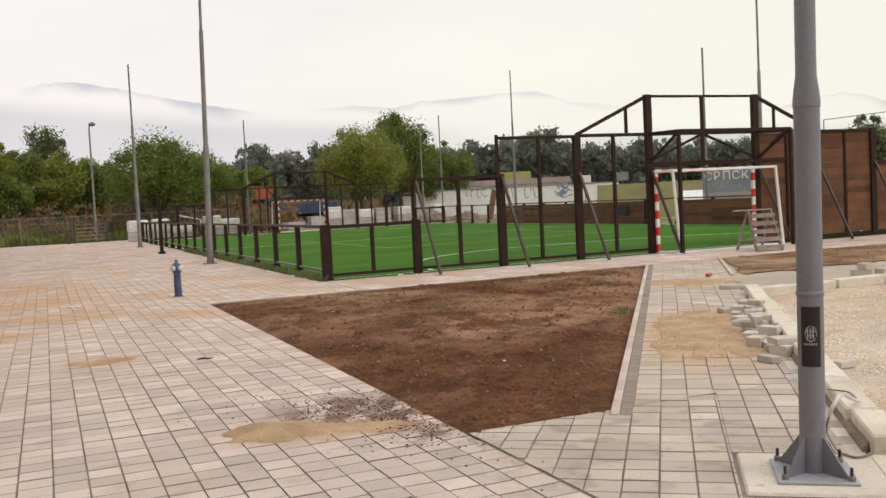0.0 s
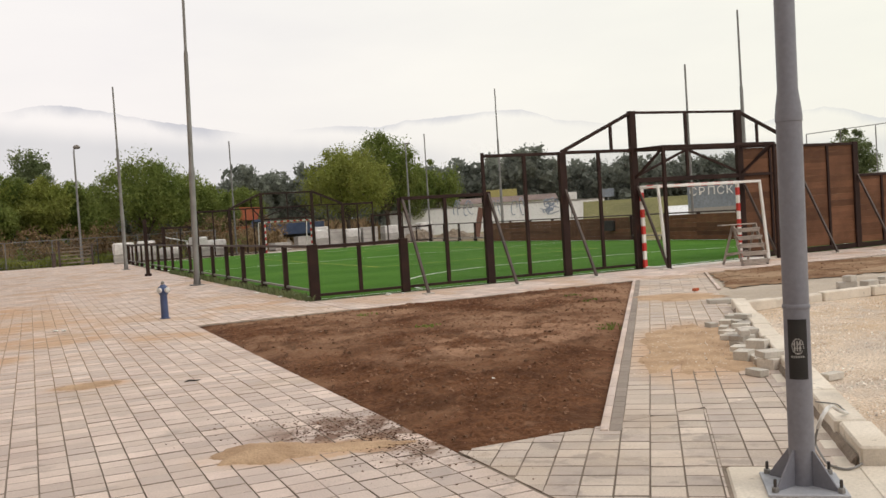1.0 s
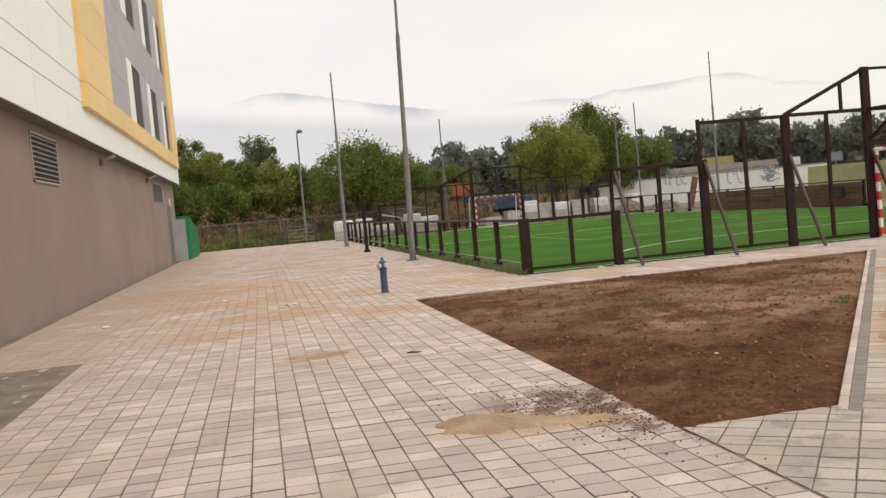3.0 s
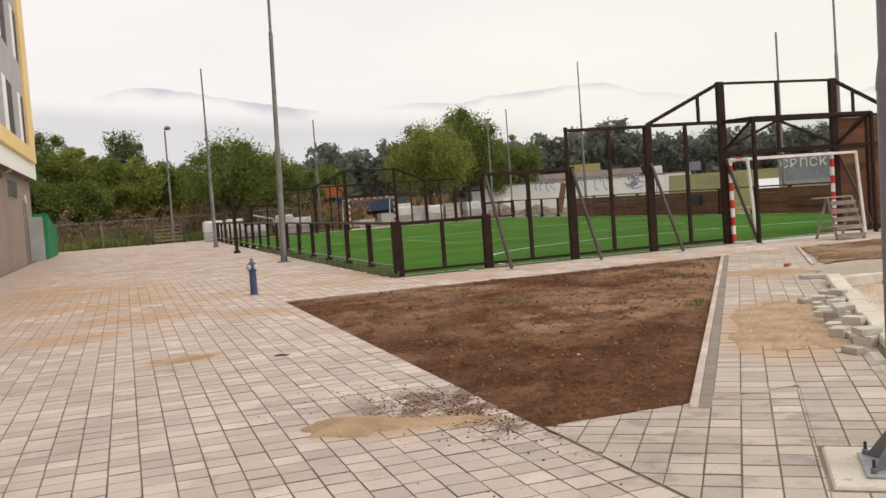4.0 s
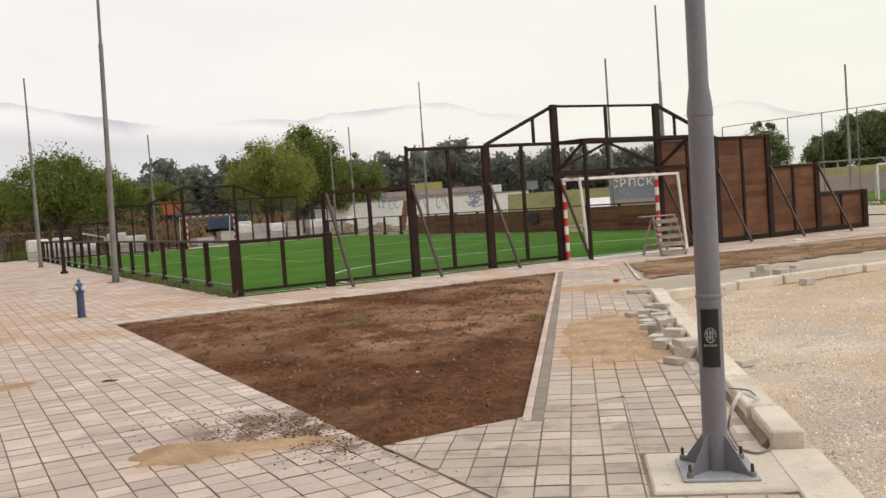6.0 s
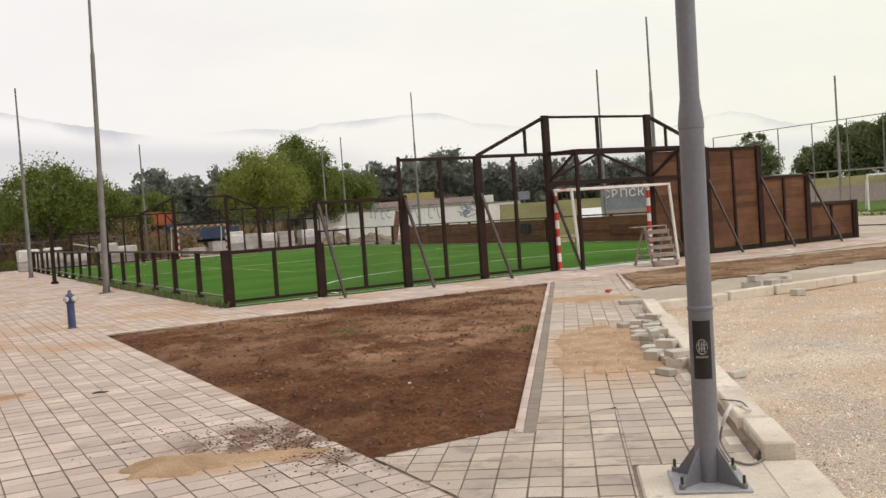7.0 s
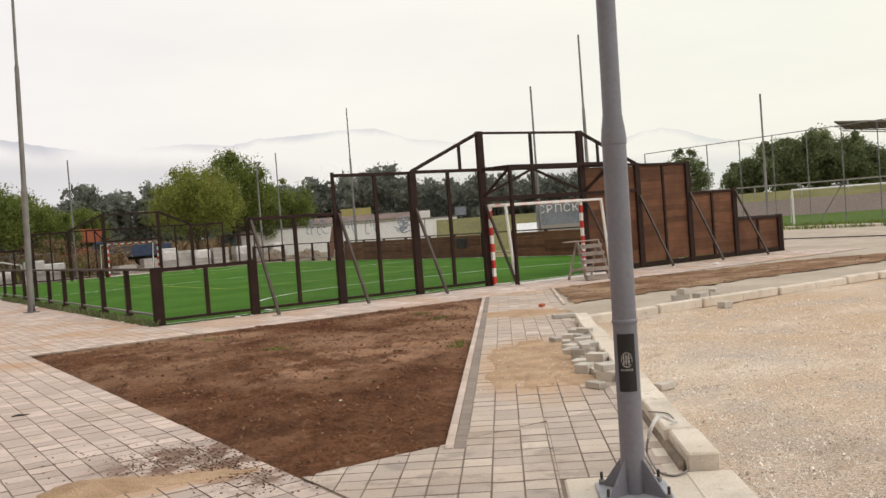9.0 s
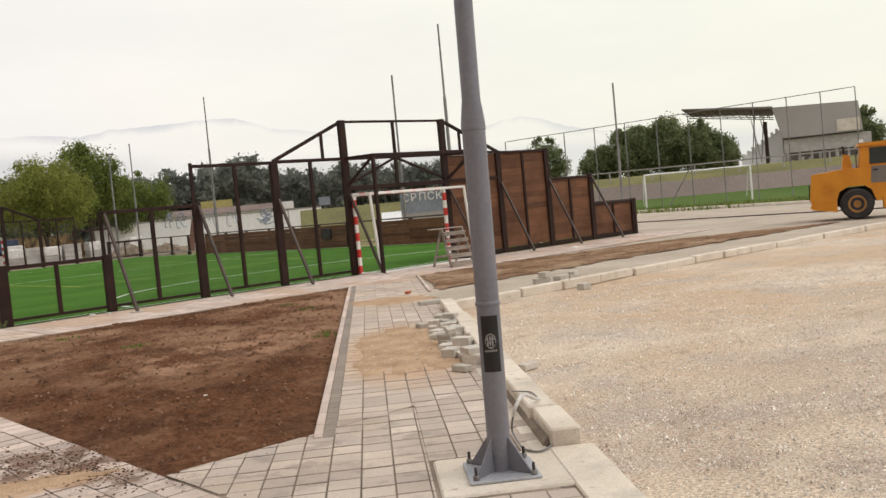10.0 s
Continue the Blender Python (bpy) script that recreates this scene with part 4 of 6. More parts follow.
def kerb_row():
    rng = random.Random(8)
    root = thing("kerb", "row of pale concrete kerb stones along the path", "kerb", kind="structure")
    s = 5.68
    while s < 13.6:
        ln = 0.66 if s < 6 else 0.99
        g = Geo().box(0.004, ln - 0.004, -0.1, 0.1, -0.05, 0.12 + rng.uniform(-0.006, 0.006), 0.012)
        ob = part("kerb_stone", g, M["concrete"], root)
        x, y = xy(s, 1.205 + rng.uniform(-0.012, 0.012))
        ob.matrix_basis = pose(x, y, 0, 0, 0, PATH_TURN + rng.uniform(-0.5, 0.5))
        s += ln + 0.012
    corner = part("kerb_stone", Geo().box(0.008, 0.64, -0.08, 0.08, -0.05, 0.105, 0.014), M["concrete"], root)
    corner.matrix_basis = pose(9.3, 10.42, 0, 0, 0, 0.5)
    x = 9.9
    while x < 27.5:
        yv = float(np.interp(x, [10, 17, 25], [10.44, 10.4, 10.05])) + 0.02 * rng.uniform(-1, 1)
        ob = part("kerb_stone", Geo().box(0.012, 0.975, -0.08, 0.08, -0.05, 0.095 + rng.uniform(-0.015, 0.015), 0.016), M["concrete"], root)
        ob.matrix_basis = pose(x, yv, 0, rng.uniform(-1.2, 1.2), 0, rng.uniform(-1.2, 1.2) - (2.5 if x > 17 else 0))
        x += 1.0
    # flat haunch that carries on without kerb stones
    single("kerb_haunch", Geo().box(-2.2, 5.66, -0.2, 0.09, -0.1, 0.012, 0.01), M["concrete"], "flat cast concrete kerb haunch", "kerb",
           pose(*xy(0, 1.18), 0, 0, 0, PATH_TURN), kind="structure")
    single("kerb_haunch_outer", Geo().box(5.66, 13.6, 0.105, 0.22, -0.1, 0.0, 0.01), M["concrete"], "rough concrete backing along the kerb", "kerb",
           pose(*xy(0, 1.2), 0, 0, 0, PATH_TURN), kind="structure")
    ch = Geo()
    for k in range(66):
        s0 = 5.75 + 0.12 * k
        a = [(*xy(s0, 1.06), -0.03), (*xy(s0, 1.108), -0.03), (*xy(s0, 1.108), 0.05 + 0.02 * lump(s0, 0, 5.0, 1.0)), (*xy(s0, 1.08), 0.02 + 0.015 * lump(s0, 3, 6.0, 2.0))]
        b = [(*xy(s0 + 0.12, 1.06), -0.03), (*xy(s0 + 0.12, 1.108), -0.03), (*xy(s0 + 0.12, 1.108), 0.05 + 0.02 * lump(s0 + 0.12, 0, 5.0, 1.0)), (*xy(s0 + 0.12, 1.08), 0.02 + 0.015 * lump(s0 + 0.12, 3, 6.0, 2.0))]
        ch.rings([a, b])
    single("mortar_haunch", ch, M["bed"], "dark gritty mortar packed against the kerb", "mortar", kind="structure")
    ap = thing("road_kerb", "low pale kerb along the football field", "kerb", kind="structure")
    p, q = Vector((39.4, 6.5, 0)), Vector((48.0, 43.6, 0))
    d = (q - p) / 30
    for k in range(30):
        part("kerb_stone", Geo().beam(p + d * (k + 0.01) + Vector((0, 0, 0.06)), p + d * (k + 0.98) + Vector((0, 0, 0.06)), 0.25, 0.16, 0.02), M["concrete"], ap)


kerb_row()
drain = thing("drain_channel", "dark metal drain channel across the apron", "drain", kind="structure")
for k in range(8):
    part("grating", Geo().box(33.3, 33.5, 11.0 + k * 2, 12.98 + k * 2, -0.03, 0.03, 0.006), M["brace"], drain)


def loose_blocks():
    rng = random.Random(21)
    shape = {"paver": (0.2, 0.2, 0.06), "brick": (0.2, 0.1, 0.06), "kerb": (0.3, 0.16, 0.1), "half": (0.2, 0.15, 0.1), "tall": (0.2, 0.14, 0.15), "slab": (0.4, 0.2, 0.06)}

    def put(kind, s, q, z, turn, tilt=0.0):
        a, b, c = shape[kind]
        g = Geo().box(-a / 2, a / 2, -b / 2, b / 2, 0, c, 0.004)
        x, y = xy(s, q)
        single("concrete_block", g, M["block"], "loose grey concrete paving block in an untidy heap", "block", pose(x, y, z, tilt, 0, turn), group="heap of blocks")
    for row in (("brick", 12.05, 0.68, 0, 20), ("paver", 12.3, 0.9, 0, 75), ("kerb", 12.5, 1.02, 0, -35), ("half", 11.9, 1.0, 0, 10), ("kerb", 11.75, 1.08, 0.0, -20),
                ("paver", 11.3, 0.85, 0, 40), ("brick", 11.4, 0.98, 0.06, 80), ("half", 11.2, 1.02, 0, -50), ("tall", 10.75, 1.02, 0, 12), ("paver", 10.4, 0.9, 0, 30),
                ("paver", 10.42, 0.9, 0.061, 44), ("brick", 10.4, 0.92, 0.122, 5), ("half", 10.1, 1.05, 0, -15), ("tall", 9.85, 1.0, 0, 60), ("half", 9.5, 0.83, 0, -25),
                ("paver", 9.45, 0.98, 0, 15), ("brick", 9.2, 1.0, 0.0, 60), ("half", 9.0, 1.02, 0, 42), ("paver", 9.05, 1.02, 0.101, 20), ("brick", 8.65, 0.86, 0, 35),
                ("paver", 11.0, 0.86, 0, 5), ("brick", 10.9, 0.8, 0.0, 85), ("brick", 11.7, 0.8, 0.0, -10), ("paver", 10.05, 0.86, 0, 70), ("brick", 12.0, 1.06, 0.101, 50)):
        put(*row[:3], row[3], row[4] + PATH_TURN)
    put("slab", 14.9, 1.0, 0, PATH_TURN - 80)
    put("brick", 8.6, 1.48, -0.04, 5)
    for row in (("kerb", 12.4, 11.3, 0), ("half", 12.45, 11.28, 0.101), ("kerb", 12.75, 11.15, 0), ("brick", 13.0, 11.35, 0), ("paver", 13.25, 11.3, 0), ("half", 13.45, 11.45, 0), ("brick", 13.28, 11.3, 0.06), ("half", 11.95, 9.95, -0.04)):
        a, b, c = shape[row[0]]
        single("concrete_block", Geo().box(-a / 2, a / 2, -b / 2, b / 2, 0, c, 0.004), M["block"], "loose grey concrete block by the kerb", "block", pose(row[1], row[2], row[3], 0, 0, rng.uniform(-40, 40)), group="heap of blocks")


loose_blocks()


def heap(name, cx, cy, rx, ry, h, turn, mat, label, seed, edge=0.25):
    g = Geo()
    rings_, n = 14, 72
    g.v.append((cx, cy, h + 0.002))
    ct, st_ = math.cos(radians(turn)), math.sin(radians(turn))
    for i in range(1, rings_ + 1):
        for j in range(n):
            t = 2 * math.pi * j / n
            k = i / rings_ * (1 + edge * noise.noise(Vector((math.cos(t) * 1.6 + seed, math.sin(t) * 1.6, seed))) * 1.6 + 0.30 * noise.noise(Vector((math.cos(t) * 5, math.sin(t) * 5, seed))))
            a, b = rx * k * math.cos(t), ry * k * math.sin(t)
            x, y = cx + a * ct - b * st_, cy + a * st_ + b * ct
            f = i / rings_
            z = h * (1 - f * f) * (1 + 0.6 * lump(x, y, 4.0, seed)) + 0.008 * lump(x, y, 16, seed) * (1 - f) + 0.003 - 0.006 * (i == rings_)
            g.v.append((x, y, z))
    for j in range(n):
        g.f.append((0, 1 + j, 1 + (j + 1) % n))
    for i in range(rings_ - 1):
        for j in range(n):
            k = (j + 1) % n
            g.f.append((1 + i * n + j, 1 + (i + 1) * n + j, 1 + (i + 1) * n + k, 1 + i * n + k))
    return single(name, g, mat, label, "sand", smooth=True, kind="stuff")


heap("sand_heap", 1.42, 6.52, 0.42, 0.30, 0.05, -18, M["sand"], "small heap of orange sand spilled on the pavers", 2.0)
heap("sand_heap", 2.0, 6.3, 0.42, 0.12, 0.012, -25, M["sand"], "thin spill of orange sand on the pavers", 5.0)
heap("sand_heap", 0.5, 10.85, 0.34, 0.22, 0.012, 10, M["sand"], "thin patch of orange sand on the pavers", 9.0)
heap("sand_heap", *xy(10.35, 0.37), 2.05, 0.52, 0.022, PATH_TURN, M["sand"], "spread of pale sand covering the footpath", 12.0, 0.45)
heap("sand_heap", *xy(16.1, 0.35), 0.55, 0.75, 0.015, PATH_TURN, M["sand"], "thin drift of sand across the footpath", 15.0)


# ---- hydrant, ladder ----
def hydrant(x, y):
    root = thing("fire_hydrant", "blue painted pillar fire hydrant on the paving", "hydrant", pose(x, y, 0, 0, 0, 20))
    part("pillar", Geo().lathe([(0.1, 0), (0.1, 0.015), (0.072, 0.02), (0.068, 0.45), (0.075, 0.47)], 20), M["blue"], root, smooth=True)
    part("head", Geo().lathe([(0.07, 0.46), (0.09, 0.485), (0.098, 0.52), (0.096, 0.59), (0.085, 0.615), (0.06, 0.63), (0.045, 0.655)], 20), M["blue"], root, smooth=True)
    part("spindle_cap", Geo().lathe([(0.035, 0.66), (0.035, 0.705), (0.02, 0.72)], 6), M["galv"], root, "grey spindle cap")
    for t in (-160, -72, 55):
        d = Vector((math.cos(radians(t)), math.sin(radians(t)), 0))
        part("outlet_cap", Geo().tube([d * 0.07 + Vector((0, 0, 0.55)), d * 0.125 + Vector((0, 0, 0.55)), d * 0.135 + Vector((0, 0, 0.55))], [0.05, 0.052, 0.035], 12), M["cable"], root, "pale metal outlet cap", smooth=True)
    return root


hydrant(2.28, 18.4)


def ladder(x, y, turn):
    root = thing("step_ladder", "short weathered wooden step ladder by the goal", "ladder", pose(x, y, 0, 0, 0, turn))
    rng = random.Random(5)
    for s in (-0.3, 0.3):
        part("stile", Geo().beam((s * 1.06, -0.42, 0), (s * 0.94, 0.05, 0.96), 0.035, 0.09, 0.004), M["ladder"], root)
        part("rear_leg", Geo().beam((s * 1.05 - 0.1, 0.42, 0), (s * 0.92, 0.1, 0.96), 0.035, 0.06, 0.004), M["ladder"], root)
    for k in range(5):
        f = 0.12 + k * 0.195
        yy = -0.42 + 0.47 * f
        w = 0.335 - 0.03 * f + rng.uniform(-0.012, 0.012)
        part("tread", Geo().box(-w, w, yy - 0.14, yy + 0.07, 0.96 * f - 0.02, 0.96 * f + 0.02, 0.005), M["ladder"], root)
        part("tread_lip", Geo().box(-w + 0.02, w - 0.02, yy - 0.142, yy - 0.12, 0.96 * f - 0.075, 0.96 * f - 0.02, 0.004), M["ladder"], root)
    part("top_board", Geo().box(-0.62, 0.3, -0.02, 0.2, 0.965, 0.99, 0.004), M["ladder"], root)
    part("cross_brace", Geo().beam((-0.38, 0.36, 0.22), (0.2, 0.33, 0.3), 0.03, 0.06), M["ladder"], root)
    part("side_brace", Geo().beam((-0.33, -0.3, 0.3), (-0.37, 0.34, 0.26), 0.03, 0.05), M["ladder"], root)
    return root


ladder(15.86, 17.42, -16)
single("red_block", Geo().box(-0.07, 0.07, -0.04, 0.04, 0, 0.045, 0.006), M["brick"], "small red brick lying on the pavers", "brick", pose(*xy(17.0, 0.72), 0.01, 0, 0, 30))


# ---- building ----
def building():
    root = thing("apartment_building", "new block with taupe base, white, ochre and grey cladding", "building")
    XL, XU, YE, Z0 = -4.47, -4.1, 52.0, 4.11
    wall = part("base_wall", Geo().box(-14.0, XL, -25.0, YE - 0.1, -0.05, Z0 + 0.02), M["render_wall"], root, "plain taupe rendered wall")
    part("soffit", Geo().box(-14.0, XU - 0.03, -25.0, YE, Z0, Z0 + 0.08), M["soffit"], root, "dark soffit under the overhang")
    part("upper_wall", Geo().box(-14.0, XU - 0.03, -25.0, YE, Z0 + 0.08, 17.0), M["soffit"], root)
    # white cladding panels with open joints
    levels = [Z0, 5.02, 5.58, 6.81, 8.0, 9.2, 10.4, 11.6, 12.8, 14.0, 15.2, 16.4]
    for i in range(len(levels) - 1):
        y = -24.6
        while y < 24.8:
            part("white_panel", Geo().box(XU - 0.03, XU, y + 0.008, min(y + 3.14, 24.9) - 0.008, levels[i] + 0.014, levels[i + 1] - 0.014), M["clad_white"], root)
            y += 3.14
    y = 24.9
    while y < YE - 0.1:
        part("white_panel", Geo().box(XU - 0.03, XU, y + 0.006, min(y + 3.2, YE) - 0.006, Z0 + 0.006, 5.0), M["clad_white"], root)
        y += 3.2
    part("corner_panel", Geo().box(-14.0, XU - 0.04, YE, YE + 0.03, Z0, 17.0), M["clad_white"], root)
    # ochre surround
    fr = XU + 0.15
    y0, y1 = 24.5, YE - 0.9
    for k in range(9):
        a = y0 + (y1 - y0) * k / 9
        part("ochre_panel", Geo().box(XU, fr, a + 0.004, a + (y1 - y0) / 9 - 0.004, 4.92, 5.55, 0.004), M["clad_yellow"], root)
    z = 5.56
    while z < 15.5:
        part("ochre_panel", Geo().box(XU, fr, y0, y0 + 4.5, z + 0.004, z + 1.2 - 0.004, 0.004), M["clad_yellow"], root)
        part("ochre_panel", Geo().box(XU, fr, y1 - 2.9, y1, z + 0.004, z + 1.2 - 0.004, 0.004), M["clad_yellow"], root)
        z += 1.2
    # grey field with windows
    ya, yb = y0 + 4.5, y1 - 2.9
    wins = [(33.8, 35.1, 37.6), (39.8, 41.0, 43.4), (45.5, 46.5, 48.15)]   # white panel, glass, end
    floors = [(5.6, 7.82), (9.43, 11.8), (13.2, 15.4)]
    cuts = [ya] + [v for w in wins for v in (w[0], w[2])] + [yb]
    for a, b in zip(cuts[::2], cuts[1::2]):
        z = 5.56
        while z < 15.5:
            part("grey_panel", Geo().box(XU, XU + 0.05, a + 0.006, b - 0.006, z + 0.006, z + 1.2 - 0.006), M["clad_grey"], root)
            z += 1.2
    for wa, w0, w1 in wins:
        for k, (za, zb) in enumerate(floors):
            nxt = floors[k + 1][0] if k + 1 < len(floors) else 16.6
            part("grey_panel", Geo().box(XU, XU + 0.05, wa, w1, zb, nxt - 0.01), M["clad_grey"], root)
            win = part("window", Geo().box(XU - 0.01, XU + 0.012, w0, w1, za, zb), M["dark_glass"], root, "tall dark window beside a white panel")
            part("frame", Geo().box(XU + 0.012, XU + 0.03, w0 + 0.95, w0 + 1.02, za, zb).box(XU + 0.012, XU + 0.03, w0, w1, za + 0.02, za + 0.09), M["soffit"], win)
            part("white_reveal", Geo().box(XU, XU + 0.07, wa, w0, za, zb, 0.004), M["clad_white"], win, "white window reveal panel")
    # wall fittings
    for a, b, z0, z1 in ((20.1, 22.6, 2.87, 3.93), (42.0, 45.8, 2.98, 3.85)):
        lv = part("louvre", Geo().box(XL, XL + 0.03, a, b, z0, z0 + 0.05).box(XL, XL + 0.03, a, b, z1 - 0.05, z1).box(XL, XL + 0.03, a, a + 0.06, z0, z1).box(XL, XL + 0.03, b - 0.06, b, z0, z1), M["louvre"], root, "grey ventilation louvre")
        n = 9
        for k in range(n):
            zz = z0 + 0.05 + (z1 - z0 - 0.1) * (k + 0.5) / n
            part("slat", Geo().beam((XL + 0.02, a + 0.05, zz), (XL + 0.02, b - 0.05, zz), 0.035, 0.02), M["louvre"], lv)
        # thin black sheet on the wall paints the shade between the slats
        part("duct", Geo().box(XL, XL + 0.004, a + 0.05, b - 0.05, z0 + 0.05, z1 - 0.05), M["rubber"], lv, "black sheet for the shade between the slats")
    for y in (28.7, 40.0):
        lp = part("wall_lamp", Geo().box(XL, XL + 0.09, y - 0.15, y + 0.15, 3.72, 3.9, 0.01), M["soffit"], root, "small dark wall lamp")
        part("lamp_head", Geo().beam((XL + 0.05, y, 3.88), (XL + 0.42, y, 3.98), 0.22, 0.07, 0.01), M["louvre"], lp)
    part("pipe_box", Geo().box(XL, XL + 0.05, 49.0, 49.25, 2.9, 3.3), M["white"], root)
    # the last box is a dark sheet that paints the unlit opening
    dr = part("door_frame", Geo().box(XL, XL + 0.02, 47.6, 47.7, 0, 2.9).box(XL, XL + 0.02, 49.1, 49.2, 0, 2.9).box(XL, XL + 0.02, 47.6, 49.2, 2.9, 3.0).box(XL, XL + 0.006, 47.7, 49.1, 0.0, 2.9), M["soffit"], root, "dark door frame with a sheet painted for the unlit opening")
    leaf = part("door_leaf", Geo().box(XL + 0.02, XL + 0.68, 49.15, 49.21, 0.05, 2.2, 0.006), M["door_grey"], dr, "grey steel door standing open")
    return root


building()
green = thing("site_container", "green sheet metal enclosure at the end of the building", "container", pose(-5.75, 52.6, 0))
for k in range(16):
    part("sheet", Geo().box(1.86, 1.9 + 0.02 * (k % 2), k * 0.4, k * 0.4 + 0.395, 0.03, 2.4 - 0.05 * k + 0.0), M["green"], green)
for k in range(5):
    part("sheet", Geo().box(k * 0.38, k * 0.38 + 0.375, -0.03 + 0.02 * (k % 2), 0.0, 0.03, 2.4), M["green"], green)
part("rail", Geo().box(0.0, 1.85, 0.02, 6.3, 0.0, 0.1), M["steel"], green)


# ---- trees and weeds ----
def leaves(clumps, count, spread, size, rng):
    """Many small folded leaves round clump centres."""
    c = np.asarray(clumps)
    n = len(c) * count
    cen = np.repeat(c[:, :3], count, 0)
    rad = np.repeat(c[:, 3], count)
    d = rng.normal(size=(n, 3))
    d /= np.linalg.norm(d, axis=1)[:, None]
    p = cen + d * (rad * spread * rng.random(n) ** 0.6)[:, None]
    a = rng.normal(size=(n, 3))
    a /= np.linalg.norm(a, axis=1)[:, None]
    b = np.cross(a, rng.normal(size=(n, 3)))
    b /= np.linalg.norm(b, axis=1)[:, None]
    s = size * rng.uniform(0.6, 1.3, n)[:, None]
    v = np.stack([p - a * s, p + b * s * 0.55, p + a * s, p - b * s * 0.55], 1).reshape(-1, 3)
    f = np.arange(n * 4).reshape(-1, 4)
    return v, f


def leaf_mesh(name, v, f, mat):
    me = bpy.data.meshes.new(name)
    me.from_pydata(v.tolist(), [], f.tolist())
    me.materials.append(mat)
    return me


def tree(x, y, h, r, trunk, mat, seed, label, leaf=0.17, clumps=60, count=70, z=0.0, squash=1.0, top=0.62):
    """A tapered trunk with limbs and an uneven leafy crown of radius r from height trunk to h."""
    rng = np.random.default_rng(seed)
    root = thing("tree", label, "tree", pose(x, y, z), group="trees")
    zc, hz = (trunk + h) / 2, (h - trunk) / 2
    cl = []
    for _ in range(clumps):
        d = rng.normal(size=3)
        d /= np.linalg.norm(d)
        k = rng.uniform(0.40, 0.80)
        taper = 1.0 - (1 - top) * max(0, d[2])
        cl.append((d[0] * r * k * taper, d[1] * r * k * squash * taper, zc + d[2] * hz * k, r * rng.uniform(0.26, 0.46)))
    for _ in range(clumps // 7):   # ragged shoots past the outline
        t = rng.uniform(0, 2 * math.pi)
        el = rng.uniform(-0.2, 1.4)
        k = rng.uniform(0.8, 0.92)
        cl.append((math.cos(t) * math.cos(el) * r * k * 0.9, math.sin(t) * math.cos(el) * r * k * squash * 0.9, zc + math.sin(el) * hz * k, r * rng.uniform(0.12, 0.22)))
    g = Geo()
    bend = rng.normal(size=2) * 0.12
    tr = max(0.07, h * 0.022)
    g.tube([(0, 0, -0.1), (bend[0] * 0.4, bend[1] * 0.4, trunk * 0.6), (bend[0], bend[1], trunk * 1.05), (0, 0, zc), (0, 0, zc + hz * 0.5)], [tr * 1.25, tr, tr * 0.85, tr * 0.5, tr * 0.15], 8)
    for i in range(0, len(cl), max(1, len(cl) // 12)):
        c = cl[i]
        s0 = (bend[0], bend[1], trunk * rng.uniform(0.85, 1.25))
        m_ = (c[0] * 0.5, c[1] * 0.5, (s0[2] + c[2]) / 2 + 0.15)
        g.tube([s0, m_, c[:3]], [tr * 0.5, tr * 0.3, tr * 0.08], 5)
    part("trunk", g, M["bark"], root, smooth=True)
    v, f = leaves(cl, round(count * 0.6), 0.75, leaf * 0.85, rng)   # dense heart
    v2, f2 = leaves(cl, round(count * 2.4), 1.0, leaf * 0.5, rng)   # fine outer leaves
    v, f = np.concatenate([v, v2]), np.concatenate([f, f2 + len(v)])
    part("crown", leaf_mesh("crown", v, f, mat), None, root)
    return root


tree(7.7, 68.5, 7.1, 4.2, 1.9, M["leaf"], 1, "leafy green tree with a dark slender trunk", 0.17, 85, 80)
tree(11.6, 76.0, 6.4, 3.3, 1.8, M["leaf"], 2, "leafy green tree behind the pitch", 0.17, 60, 70)
tree(24.7, 74.2, 8.3, 4.5, 1.7, M["leaf_light"], 3, "rounded yellow-green tree behind the pitch", 0.17, 95, 85, top=0.5)
tree(32.9, 86.5, 10.6, 4.4, 2.4, M["leaf"], 4, "tall green tree behind the pitch", 0.2, 80, 80)
tree(40.5, 91.5, 8.2, 3.6, 1.4, M["leaf"], 5, "small green tree by the white wall", 0.2, 50, 60)
tree(36.6, 88.0, 6.0, 2.2, 1.2, M["leaf"], 15, "small green tree by the white wall", 0.2, 40, 60)
for i, (x, y, h, r, mt) in enumerate(((-11.5, 80, 9.0, 3.6, "leaf"), (-8.0, 77, 8.2, 3.2, "leaf"), (-5.6, 81, 9.3, 3.0, "leaf"), (-3.4, 78, 7.4, 2.8, "leaf_light"), (-1.5, 79, 7.0, 2.4, "leaf"),
                                    (0.3, 84, 9.6, 2.3, "leaf_dark"), (1.2, 77, 6.3, 2.4, "leaf_light"), (3.2, 79, 6.0, 2.4, "leaf"), (5.0, 82, 6.0, 2.4, "leaf"), (14.8, 82, 5.0, 2.4, "leaf"), (-6.5, 73.5, 5.0, 2.4, "leaf"), (-2.6, 73.5, 4.6, 2.2, "leaf"), (18.4, 88, 5.4, 2.6, "leaf"))):
    tree(x, y, h * 1.06, r * 1.12, 1.5, M[mt], 40 + i, "dense green roadside tree grown down to the weeds", 0.19, 60, 75, top=0.7)
